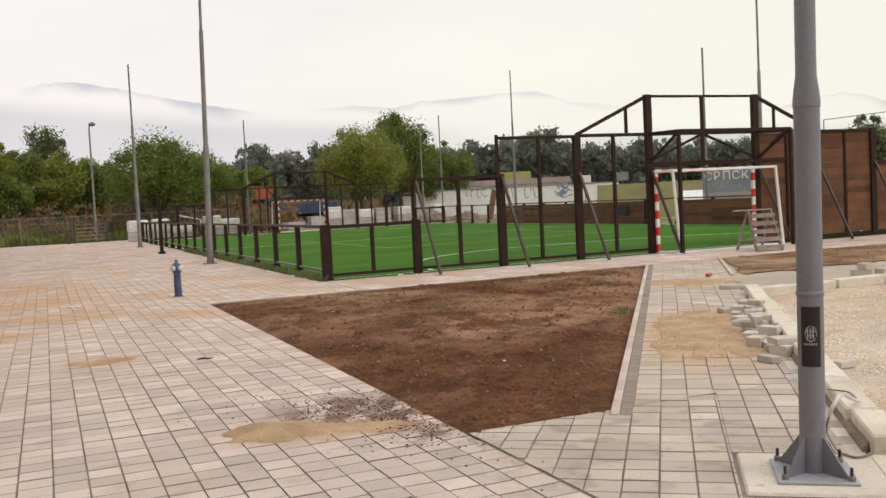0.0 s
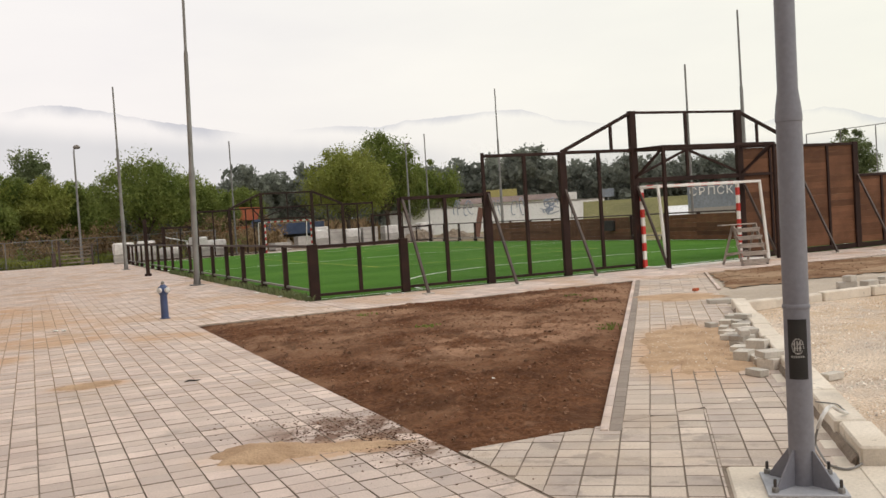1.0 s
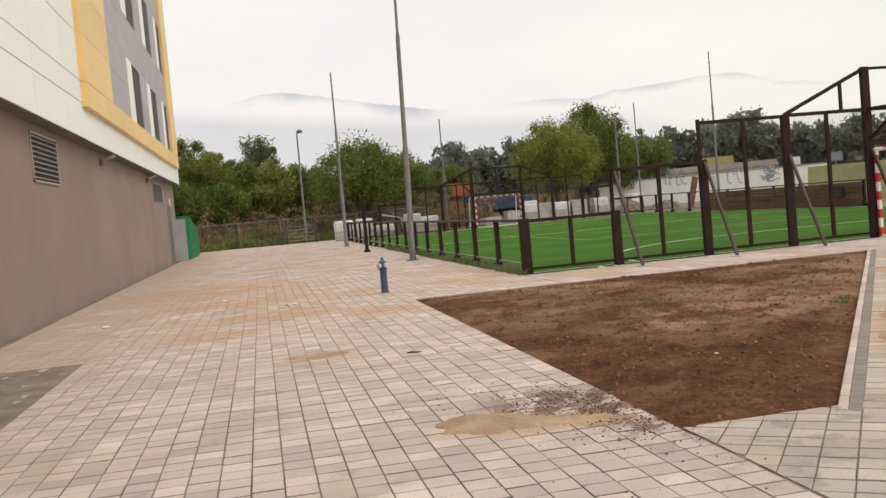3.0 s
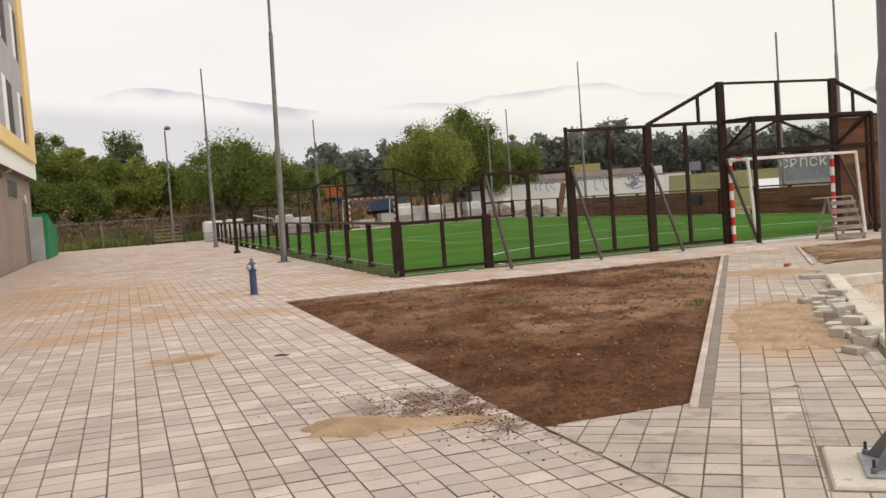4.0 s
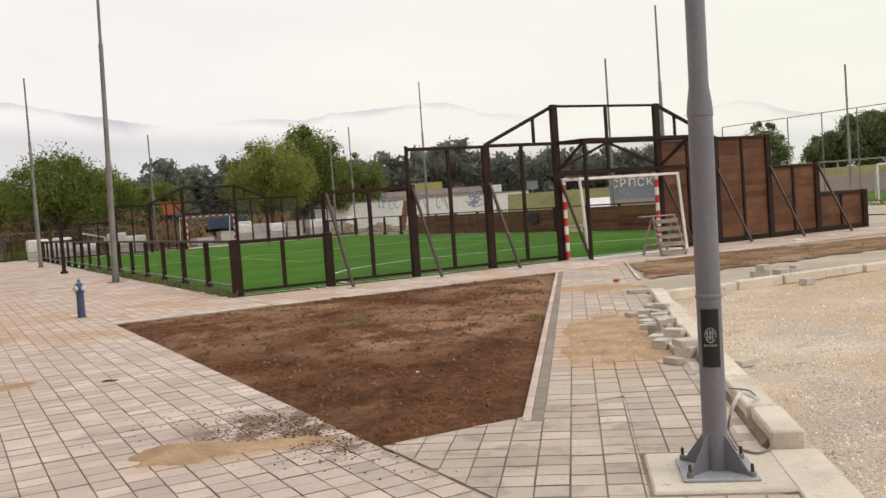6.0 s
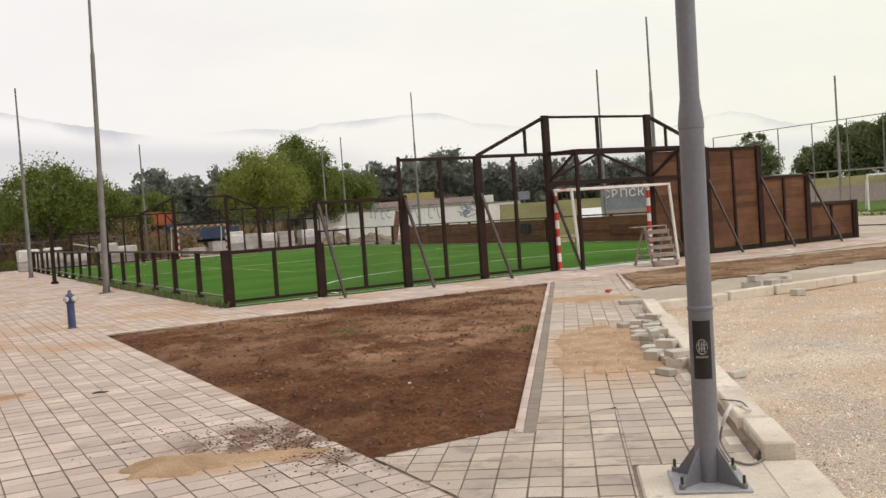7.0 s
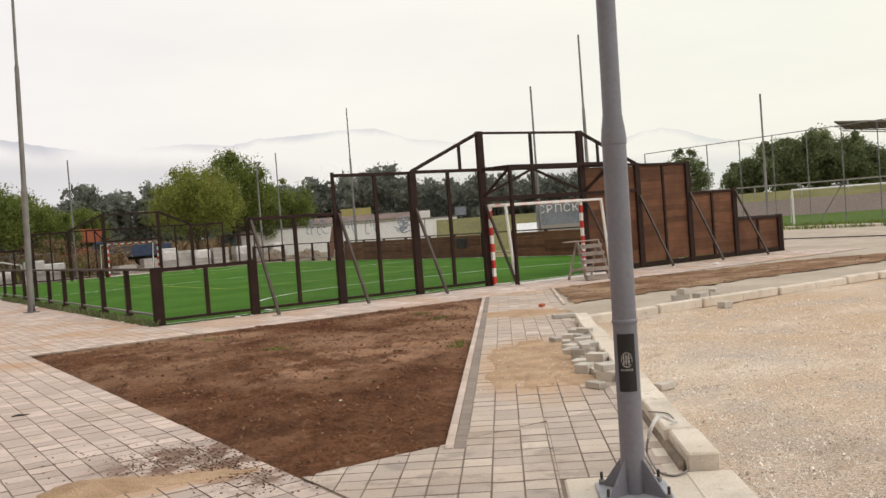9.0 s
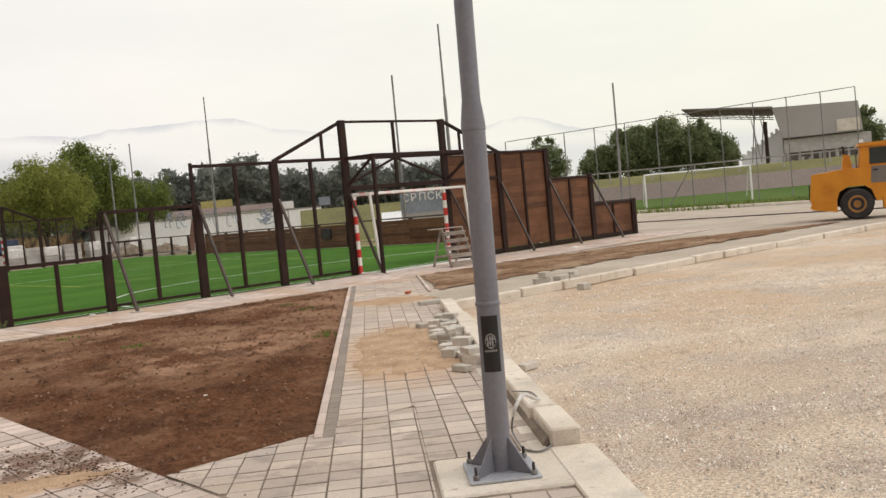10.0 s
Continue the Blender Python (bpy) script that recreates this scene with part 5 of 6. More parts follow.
# trees by the stand
for i, (x, y, h, r) in enumerate(((71.0, 56.4, 5.2, 2.3), (72.6, 53.8, 6.9, 3.2), (74.6, 51.4, 7.4, 3.3), (76.3, 48.8, 6.8, 2.9), (77.4, 47.2, 5.0, 2.0))):
    tree(x, y, h, r, 1.2, M["leaf_dark"], 70 + i, "dense dark green tree behind the net fence", 0.22, 75, 80, z=0.6)
tree(112.2, 99.9, 11.2, 4.2, 2.0, M["leaf_dark"], 80, "lone dark tree behind the boarded wall", 0.3, 45, 60)
tree(119.2, 52.4, 9.4, 3.4, 1.0, M["leaf_dark"], 81, "dark tree beside the grandstand", 0.3, 60, 70)
tree(127.0, 43.0, 8.0, 4.6, 1.0, M["leaf_dark"], 82, "dark tree beside the grandstand", 0.3, 60, 70)
# far wood: one mesh
rng_w = np.random.default_rng(9)
wood = []
for k in range(76):
    t = k / 75
    az = radians(-14.0 + 61.0 * t + rng_w.uniform(-0.3, 0.3))
    D = 222 + rng_w.uniform(-14, 14)
    hh = float(np.interp(math.degrees(az), [-14, 4, 10, 11.7, 14.6, 16.3, 19, 22.5, 26, 30, 32, 33.5, 36, 41, 47], [9, 10, 11, 15, 17.4, 16.8, 14, 14, 14.4, 16.6, 13.7, 14.2, 12.5, 12.3, 9])) + 0.6 + rng_w.uniform(-1.2, 1.4)
    x, y = D * math.sin(az), D * math.cos(az)
    for _ in range(26):
        d = rng_w.normal(size=3)
        d /= np.linalg.norm(d)
        q = rng_w.uniform(0.3, 0.84)
        wood.append((x + d[0] * 6.2 * q, y + d[1] * 5 * q, hh * 0.55 + d[2] * hh * 0.45 * q, rng_w.uniform(1.6, 2.8)))
    for _ in range(12):   # undergrowth
        wood.append((x + rng_w.uniform(-5, 5), y + rng_w.uniform(-4, 4), hh * rng_w.uniform(0.02, 0.36), rng_w.uniform(1.3, 2.2)))
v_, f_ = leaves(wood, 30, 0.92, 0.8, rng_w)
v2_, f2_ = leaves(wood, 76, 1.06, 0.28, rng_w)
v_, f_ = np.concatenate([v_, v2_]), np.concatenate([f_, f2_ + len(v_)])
tagged(new("distant_wood", leaf_mesh("distant_wood", v_, f_, M["leaf_far"])), "dark belt of distant trees, haze mixed into the leaf colour", "trees", "", "stuff")


TUFTS = [(6.9, 10.25, 40), (7.05, 10.5, 30), (5.24, 12.5, 90), (5.2, 15.0, 60), (9.0, 14.5, 70), (8.75, 13.45, 60)]


def weeds(name, n, xs, ys, hs, mat, label, seed, w=0.05):
    rng = np.random.default_rng(seed)
    x, y = rng.uniform(*xs, n), rng.uniform(*ys, n)
    h = rng.uniform(*hs, n) * (0.6 + 0.5 * np.sin(x * 0.9) ** 2)
    t = rng.uniform(0, math.pi, n)
    lx, ly = rng.normal(0, 0.25, n) * h, rng.normal(0, 0.25, n) * h
    c, s = np.cos(t) * w, np.sin(t) * w
    z = np.full(n, -0.06)
    v = np.stack([np.stack([x - c, y - s, z], 1), np.stack([x + c, y + s, z], 1), np.stack([x + lx + c * 2.2, y + ly + s * 2.2, h * 0.75], 1), np.stack([x + lx * 1.3 - c, y + ly * 1.3 - s, h], 1)], 1).reshape(-1, 3)
    f = np.arange(n * 4).reshape(-1, 4)
    tagged(new(name, leaf_mesh(name, v, f, mat)), label, "weeds", "", "stuff")


def brush(name, n, xs, ys, hs, mat, label, seed, leaf):
    """Tangled low growth: leafy clumps of uneven height."""
    rng = np.random.default_rng(seed)
    cl = []
    for _ in range(n):
        x, y, r = rng.uniform(*xs), rng.uniform(*ys), rng.uniform(0.25, 0.6)
        top = rng.uniform(*hs) * (0.65 + 0.5 * math.sin(x * 0.8 + 1.3 * math.sin(y)) ** 2)
        for k in range(3):
            cl.append((x + rng.normal() * 0.3, y + rng.normal() * 0.3, top * (k + 0.4) / 3, r))
    v, f = leaves(cl, 42, 1.0, leaf, rng)
    tagged(new(name, leaf_mesh(name, v, f, mat)), label, "weeds", "", "stuff")


weeds("dry_weeds", 24000, (-12, 18), (69.0, 78), (0.4, 1.6), M["dry"], "tall dry brown weeds before the trees", 1, 0.022)
brush("dry_brush", 460, (-12, 18), (69.5, 74.5), (0.7, 3.1), M["dry"], "tangled dry brown brush before the trees", 61, 0.09)
brush("green_brush", 160, (-12, 14), (68.4, 75), (0.3, 1.4), M["leaf"], "green brush growing among the dry weeds", 62, 0.09)
weeds("green_weeds", 6000, (-9, 10), (67.5, 71), (0.2, 0.8), M["leaf_light"], "low green weeds behind the wire fence", 2)
weeds("dry_weeds", 5000, (13, 32), (84, 92), (0.8, 2.2), M["dry"], "tall dry brown weeds behind the lorries", 3, 0.08)
weeds("field_weeds", 2500, (43.5, 49.5), (18, 36), (0.05, 0.3), M["leaf"], "ragged weeds along the edge of the football field", 4, 0.02)
for k, (tx, ty, tn) in enumerate(TUFTS):
    weeds("grass_tuft", tn, (tx - 0.18, tx + 0.18), (ty - 0.14, ty + 0.14), (0.01, 0.05), M["leaf"], "thin green grass sprouting from the soil", 20 + k, 0.006)
weeds("turf_fringe", 2600, (5.25, 5.5), (18.95, 40), (0.04, 0.16), M["leaf_dark"], "grass fringe along the low rail", 5, 0.008)


# ---- behind the pitch ----
def wire_fence(pts, h, step, label, wires=5):
    root = thing("wire_fence", label, "fence")
    for p, q in zip(pts, pts[1:]):
        p, q = Vector((*p, 0)), Vector((*q, 0))
        n = max(1, round((q - p).length / step))
        for k in range(n + 1):
            a = p + (q - p) * k / n
            part("post", Geo().tube([a, a + Vector((0, 0, h))], 0.035, 7), M["galv"], root)
        for w in range(wires):
            z = h * (0.08 + 0.92 * w / (wires - 1)) if wires > 1 else h
            r = 0.025 if w == wires - 1 else 0.008
            part("wire", Geo().tube([p + Vector((0, 0, z)), q + Vector((0, 0, z))], r, 5), M["galv"], root)
        g = Geo()   # diagonal mesh wires
        L = (q - p).length
        d = (q - p) / L
        m_ = int(L / 0.3)
        for k in range(m_):
            for sgn in (0, 1):
                a0 = p + d * (k * 0.3) + Vector((0, 0, h * sgn))
                e = min(L, k * 0.3 + h)
                b0 = p + d * e + Vector((0, 0, h * (1 - sgn)))
                g.beam(a0, b0, 0.006, 0.006)
        part("mesh", g, M["galv"], root, "thin diagonal wire mesh")
    return root


wire_fence([(-10, 66.2), (4.2, 66.6), (12.0, 66.0)], 1.75, 3.0, "low galvanised wire mesh fence before the weeds")


def pallet_stack(x, y, w, d, h, turn, label="stack of grey concrete pavers on a pallet"):
    root = thing("paver_stack", label, "pavers", pose(x, y, -0.04, 0, 0, turn), group="paver stacks")
    for k in range(3):
        part("runner", Geo().box(-w / 2, w / 2, -d / 2 + k * (d - 0.1) / 2, -d / 2 + k * (d - 0.1) / 2 + 0.1, 0, 0.1), M["ladder"], root)
    n = max(3, round((h - 0.1) / 0.11))
    rng = random.Random(int(x * 10))
    for k in range(n):
        z = 0.1 + (h - 0.1) * k / n
        e = rng.uniform(-0.012, 0.012)
        part("layer", Geo().box(-w / 2 + e, w / 2 + e, -d / 2 - e, d / 2 - e, z, z + (h - 0.1) / n - 0.008, 0.01), M["stack"], root)
    if y < 64 or rng.random() < 0.4:
        g = Geo()   # sagging plastic hood
        n_ = 24
        for z, k in ((h * 0.52, 1.05), (h * 0.8, 1.06), (h * 0.98, 1.04), (h + 0.05, 0.9)):
            g.v.extend([(w / 2 * k * max(-1, min(1, 1.35 * math.cos(t))), d / 2 * k * max(-1, min(1, 1.35 * math.sin(t))), z + rng.uniform(-0.05, 0.03) * (k != 0.9)) for t in (2 * math.pi * i / n_ for i in range(n_))])
        for i in range(3):
            for j in range(n_):
                q = (j + 1) % n_
                g.f.append((i * n_ + j, i * n_ + q, (i + 1) * n_ + q, (i + 1) * n_ + j))
        g.f.append(tuple(3 * n_ + j for j in range(n_)))
        part("plastic_hood", g, M["hood"], root, "crumpled whitish plastic hood")
    return root


for x, y, w, h, t in ((5.35, 61.0, 1.15, 1.3, 3), (6.75, 61.1, 1.05, 1.32, -4), (8.3, 62.2, 1.0, 0.8, 12), (10.0, 61.2, 1.0, 1.35, 3), (11.4, 62.6, 1.2, 1.1, -6), (19.6, 70.5, 1.2, 0.9, 4), (20.9, 70.3, 1.2, 1.25, -5), (22.2, 70.6, 1.2, 1.3, 8),
                      (23.5, 70.2, 1.2, 1.2, 0), (24.9, 70.0, 1.2, 1.3, -4), (27.6, 72.5, 1.2, 1.25, 3), (29.2, 72.2, 1.2, 1.2, -3), (30.6, 72.0, 1.2, 1.3, 6), (16.6, 66.0, 1.3, 0.6, 15), (21.6, 72.4, 1.2, 1.5, 2)):
    pallet_stack(x, y, w, 1.0, h, t)
single("slanting_table", Geo().beam((7.75, 60.6, 1.5), (9.2, 60.5, 1.15), 0.7, 0.07, 0.02).beam((7.8, 60.6, 1.5), (7.75, 60.6, 0.0), 0.12, 0.05, 0.01).beam((9.15, 60.5, 1.15), (9.4, 60.5, 0.0), 0.12, 0.05, 0.01), M["white"], "white slanting board table on two legs", "table")
for i, (x, y, r, h) in enumerate(((17.5, 74.5, 2.4, 1.3), (14.2, 72.5, 1.8, 0.8), (29.5, 70.5, 1.8, 0.6), (32.0, 69.0, 1.6, 0.5))):
    heap("earth_heap", x, y, r, r * 0.8, h, 20 * i, M["rubble"], "heap of pale excavated earth behind the pitch", 50.0 + i)


def gate(x, y):
    root = thing("barrier_gate", "rusty site gate with brown planks by the wire fence", "gate", pose(x, y, 0))
    for a in (0, 2.0):
        part("post", Geo().box(a - 0.06, a + 0.06, -0.05, 0.05, 0, 1.7 if a == 0 else 1.3), M["brace"], root)
    for k in range(5):
        part("plank", Geo().box(0, 2.0, -0.02, 0.02, 0.2 + k * 0.24, 0.27 + k * 0.24), M["rubble"], root)
    part("bin", Geo().lathe([(0.12, 0.0), (0.14, 0.85), (0.12, 0.9)], 10, (-0.35, -0.3, 0)), M["brace"], root)
    return root


gate(1.7, 64.5)


def lorry(x, y, turn, mat, label, w=4.6, cab=True):
    root = thing("lorry", label, "lorry", pose(x, y, 0, 0, 0, turn))
    part("bed", Geo().box(0, w, -1.1, 1.1, 1.0, 2.0, 0.03), mat, root)
    for k in range(7):
        part("bed_rib", Geo().box(0.1 + k * (w - 0.3) / 6, 0.2 + k * (w - 0.3) / 6, -1.14, -1.09, 1.0, 2.0), mat, root)
    part("chassis", Geo().box(-2.0, w, -0.5, 0.5, 0.75, 1.0), M["rubber"], root)
    if cab:
        c = part("cab", Geo().rings([[(-2.1, a, 0.7), (-0.2, a, 0.7), (-0.2, a, 2.5), (-1.7, a, 2.5), (-2.1, a, 1.6)] for a in (-1.1, 1.1)]), mat, root)
        part("cab_window", Geo().box(-1.55, -0.5, -1.12, -1.105, 1.65, 2.3), M["glass"], c)
    for xx in (-1.3, w - 2.0, w - 0.8):
        for yy in (-1.0, 1.0):
            part("wheel", Geo().tube([(xx, yy - 0.14, 0.48), (xx, yy + 0.14, 0.48)], 0.48, 14), M["rubber"], root)
    return root


lorry(20.2, 82.5, -16, M["truck_blue"], "faded blue tipper lorry parked behind the pitch")
red_lorry = lorry(15.6, 84.5, -12, M["truck_red"], "faded orange tipper lorry with a raised body", 3.6, False)
part("raised_body", Geo().rings([[(0.0, a, 2.7), (3.6, a, 2.45), (3.9, a, 3.6), (0.0, a, 3.8)] for a in (-1.1, 1.1)]), M["truck_red"], red_lorry)


def white_wall():
    root = thing("graffiti_wall", "long dirty white wall sprayed with pale blue graffiti", "wall", kind="structure")
    p, q = Vector((33.6, 88.9, 0)), Vector((53.4, 78.6, 0))
    L = (q - p).length
    d = (q - p).normalized()
    nrm = Vector((d.y, -d.x, 0))
    n = 9
    for k in range(n):
        a, b = p + d * (L * k / n + 0.01), p + d * (L * (k + 1) / n - 0.01)
        part("panel", Geo().beam(a + Vector((0, 0, 1.15)), b + Vector((0, 0, 1.15)), 0.2, 2.5 + 0.12 * (k % 3)), M["wall_white"], root)
    part("coping", Geo().beam(p + Vector((0, 0, 2.55)), q + Vector((0, 0, 2.55)), 0.3, 0.12), M["haze_grey"], root)
    for k, (s, z, rx, rz, tl) in enumerate(((7.16, 2.58, 0.12, 0.70, 0.25), (7.50, 2.55, 0.10, 0.75, 0.10), (8.36, 2.43, 0.30, 0.75, 0.20), (8.71, 2.47, 0.33, 0.70, -0.20), (10.93, 2.20, 0.20, 0.75, 0.30), (11.68, 2.26, 0.15, 0.80, -0.15), (13.16, 2.15, 0.30, 0.72, 0.10), (13.96, 2.27, 0.22, 0.90, -0.10))):
        pts = []
        for t in np.linspace(0, 5.2, 22):
            a, b = rx * math.cos(t), rz * math.sin(t)
            pts.append(p + d * (s + a + b * tl) + Vector((0, 0, z + b)) + nrm * 0.12)
        part("sprayed_curve", Geo().tube(pts, 0.04, 5), M["paint_blue"], root, "sprayed pale blue curve")
    rng = random.Random(31)   # a dense scribbled tag
    for k in range(16):
        s, z = 16.85 + rng.uniform(-0.55, 0.55), 2.18 + rng.uniform(-0.7, 0.6)
        pts = [p + d * (s + rng.uniform(-0.25, 0.25) * j) + Vector((0, 0, z + rng.uniform(-0.2, 0.2) * j)) + nrm * 0.115 for j in range(4)]
        part("sprayed_stroke", Geo().tube(smooth_line(pts, 4), 0.045, 5), M["paint_blue"], root, "sprayed blue stroke of a tag")
    return root


white_wall()


def text_mesh(words, size, depth):
    """A line of raised writing as a mesh, in the built-in font."""
    cu = bpy.data.curves.new("letter", "FONT")
    cu.body, cu.size, cu.extrude, cu.resolution_u = words, size, depth, 3
    tmp = bpy.data.objects.new("letter", cu)
    me = bpy.data.meshes.new_from_object(tmp)
    bpy.data.objects.remove(tmp)
    me.materials.clear()
    me.materials.append(M["white"])
    return me


def far_buildings():
    b = thing("low_shed", "low pale shed with dull red roof behind the white wall", "building", pose(43, 100, 0, 0, 0, -27))
    part("wall", Geo().box(0, 15, 0, 6, 0, 3.0), M["wall_white"], b)
    part("roof", Geo().rings([[(a, -0.5, 3.0), (a, 6.5, 3.0), (a, 3.0, 3.7)] for a in (-0.4, 15.4)]), M["roof_red"], b)
    part("name_board", Geo().box(1.0, 6.0, -0.1, -0.03, 2.2, 3.0), M["white"], b, "white board with unreadable lettering")
    for k in range(6):
        part("lettering", Geo().box(1.4 + k * 0.7, 1.8 + k * 0.7, -0.13, -0.1, 2.45, 2.75), M["brace"], b)
    y = thing("yellow_stand", "long yellow fascia on thin supports behind trees", "stand", pose(58.2, 116.2, 0, 0, 0, -28))
    part("fascia", Geo().box(0.9, 5.2, 0, 0.3, 3.9, 5.05), M["yellow"], y)
    for k in range(5):
        part("support", Geo().box(0.2 + k * 1.25, 0.35 + k * 1.25, 0.1, 0.25, -0.1, 3.9), M["brace"], y)
    # hoarding with unreadable letters, seen through the goal
    s = thing("hoarding", "grey-blue hoarding with pale block lettering on posts", "sign", pose(37.9, 46.6, 0, 0, 0, -41))
    part("board", Geo().box(0, 4.0, 0, 0.08, 0.9, 2.55), M["sign_blue"], s)
    part("lower_panel", Geo().box(0, 4.0, -0.02, 0.0, 0.75, 1.2), M["haze_grey"], s)
    for k, letter in enumerate("СРПСКИ"):
        ob = part("letter", text_mesh(letter, 0.7, 0.02), None, s, "pale capital letter")
        ob.matrix_basis = pose(0.1 + k * 0.55, -0.03, 1.99, 90, 0, 0)
    for a in (0.1, 2.0, 3.9):
        part("post", Geo().box(a - 0.05, a + 0.05, 0.1, 0.2, -0.1, 2.55), M["brace"], s)
    for x, yv, z0, z1, w, mt, nm in ((50.5, 74.6, 2.6, 3.4, 1.1, "sign_blue", "small blue sign board on a post"), (47.6, 76.8, 2.6, 3.3, 1.2, "white", "small white sign board on a post")):
        t = thing("sign_board", nm, "sign", pose(x, yv, 0, 0, 0, -34))
        part("board", Geo().box(0, w, 0, 0.05, z0, z1, 0.01), M[mt], t)
        part("post", Geo().box(w / 2 - 0.04, w / 2 + 0.04, 0.06, 0.13, -0.1, z1), M["galv"], t)
    g = single("grass_bank", Geo().rings([[(40.0, 62.0, -0.1), (62.0, 47.0, -0.1), (66.0, 53.0, 2.0), (44.0, 68.0, 2.0)], [(40.2, 62.2, 0.0), (62.2, 47.2, 0.0), (66.0, 53.0, 2.2), (44.0, 68.0, 2.2)]]), M["bank"], "dry grassy bank beyond the boarded side", "bank", kind="structure")


far_buildings()


def car(x, y, turn, label):
    root = thing("car", label, "car", pose(x, y, -0.05, 0, 0, turn))
    prof = [(-2.1, 0.35), (2.1, 0.35), (2.15, 0.8), (1.3, 0.95), (0.7, 1.42), (-1.2, 1.45), (-1.95, 0.95), (-2.15, 0.8)]
    part("body", Geo().rings([[(a, yy, z) for a, z in prof] for yy in (-0.85, 0.85)]), M["car"], root)
    part("window", Geo().rings([[(a, yy, z) for a, z in ((-1.6, 0.98), (1.0, 0.98), (0.6, 1.36), (-1.1, 1.38))] for yy in (-0.86, 0.86)]), M["glass"], root)
    for a in (-1.3, 1.3):
        for yy in (-0.78, 0.78):
            part("wheel", Geo().tube([(a, yy - 0.1, 0.32), (a, yy + 0.1, 0.32)], 0.32, 14), M["rubber"], root)
    return root


car(44.0, 55.2, 52, "silver car parked beyond the boarded side")


# ---- east side: football field, bank, net fence, stand ----
def football_side():
    a, b = Vector((49.28, 35.65, 0)), Vector((53.65, 30.7, 0))
    d = (b - a).normalized()
    away = Vector((-d.y, d.x, 0))
    root = thing("football_goal", "white full-size football goal on the grass", "goal")
    for p in (a, b):
        part("post", Geo().tube([p, p + Vector((0, 0, 2.26))], 0.06, 10), M["white"], root)
        part("stay", Geo().tube([p + Vector((0, 0, 2.2)), p + away * 0.9 + Vector((0, 0, 1.9)), p + away * 1.8], 0.03, 6), M["white"], root)
    part("crossbar", Geo().tube([a + Vector((0, 0, 2.22)), b + Vector((0, 0, 2.22))], 0.06, 10), M["white"], root)
    # terraced bank
    p, q = Vector((46.0, 50.0, 0)), Vector((63.5, 23.5, 0))
    u = (q - p).normalized()
    w = Vector((-u.y, u.x, 0))
    if w.x < 0:
        w = -w
    p, q = p - u * 4, q + u * 14
    single("field_verge", Geo().rings([[e - w * 5, e + w * 0.3 + Vector((0, 0, -0.05)), e + w * 0.3 + Vector((0, 0, 0.6)), e - w * 0.2 + Vector((0, 0, 0.55))] for e in (p, q)]), M["field"], "green grass verge rising to the terrace", "grass", kind="structure")
    single("terrace_wall", Geo().rings([[e, e + w * 1.2, e + w * 1.2 + Vector((0, 0, 1.7)), e + w * 0.8 + Vector((0, 0, 1.7))] for e in (p, q)]), M["terrace"], "low pinkish concrete terrace round the field", "terrace", kind="structure")
    single("terrace_bank", Geo().rings([[e + w * 0.9, e + w * 16, e + w * 16 + Vector((0, 0, 2.1)), e + w * 5 + Vector((0, 0, 2.35)), e + w * 0.9 + Vector((0, 0, 1.69))] for e in (p, q)]), M["bank"], "dry yellowish grass bank above the terrace", "bank", kind="structure")
    rail = thing("bank_rail", "grey steel rail along the top of the bank", "rail")
    L = (q - p).length
    for k in range(int(L / 3)):
        e = p + u * (k * 3) + w * 2.6
        part("post", Geo().beam(e + Vector((0, 0, 1.6)), e + Vector((0, 0, 2.75)), 0.08, 0.08), M["haze_grey"], rail)
    part("top_rail", Geo().beam(p + w * 2.6 + Vector((0, 0, 2.75)), q + w * 2.6 + Vector((0, 0, 2.75)), 0.09, 0.09), M["haze_grey"], rail)
    # tall ball net
    net = thing("net_fence", "tall grey ball net fence on steel posts", "fence")
    a, b = Vector((44.6, 43.2, 0)), Vector((56.55, 25.05, 0))
    n = 11
    for k in range(n + 1):
        e = a + (b - a) * k / n
        h = 5.35 + 1.02 * k / n
        part("post", Geo().tube([e + Vector((0, 0, -0.1)), e + Vector((0, 0, h))], 0.034, 8), M["galv"], net)
    part("top_cable", Geo().tube([a + Vector((0, 0, 5.35)), b + Vector((0, 0, 6.37))], 0.025, 6), M["galv"], net)
    for k in (2, 6):
        e = a + (b - a) * k / n
        part("stay", Geo().tube([e + Vector((0, 0, 2.6)), e - (b - a).normalized() * 1.6], 0.04, 6), M["galv"], net)


football_side()


def grandstand():
    turn = math.degrees(math.atan2(-0.883, 0.469))
    root = thing("grandstand", "grey stadium grandstand with a cantilevered truss roof", "grandstand", pose(97.2, 51.5, 0, 0, 0, turn))
    part("fascia", Geo().rings([[(0.0, yy - 0.3, 5.35), (8.2, yy - 0.3, 5.35), (7.9, yy, 8.6), (-0.9, yy, 8.9)] for yy in (0, 0.5)]), M["haze_grey"], root, "broad grey sheet fascia")
    part("fascia_patch", Geo().box(5.6, 7.9, -0.36, -0.3, 5.5, 6.8), M["concrete"], root)
    part("band", Geo().box(0.1, 9.0, 0.3, 0.62, 3.7, 5.2), M["stack"], root, "pale band of wall under the fascia")
    part("rear_block", Geo().box(0.0, 7.8, 0.6, 6.0, 3.7, 8.5), M["soffit"], root)
    # the dark soffit colour puts the shade under the stand into this wall
    part("lower_wall", Geo().box(0.2, 10.0, 0.8, 6.0, 0.0, 3.7), M["soffit"], root, "ground floor wall coloured dark for its shade")
    for k in range(26):
        x0, h0 = 0.4 + k * 0.36, 1.5 + 0.55 * math.sin(k * 2.3) + 0.3 * math.sin(k * 5.1)
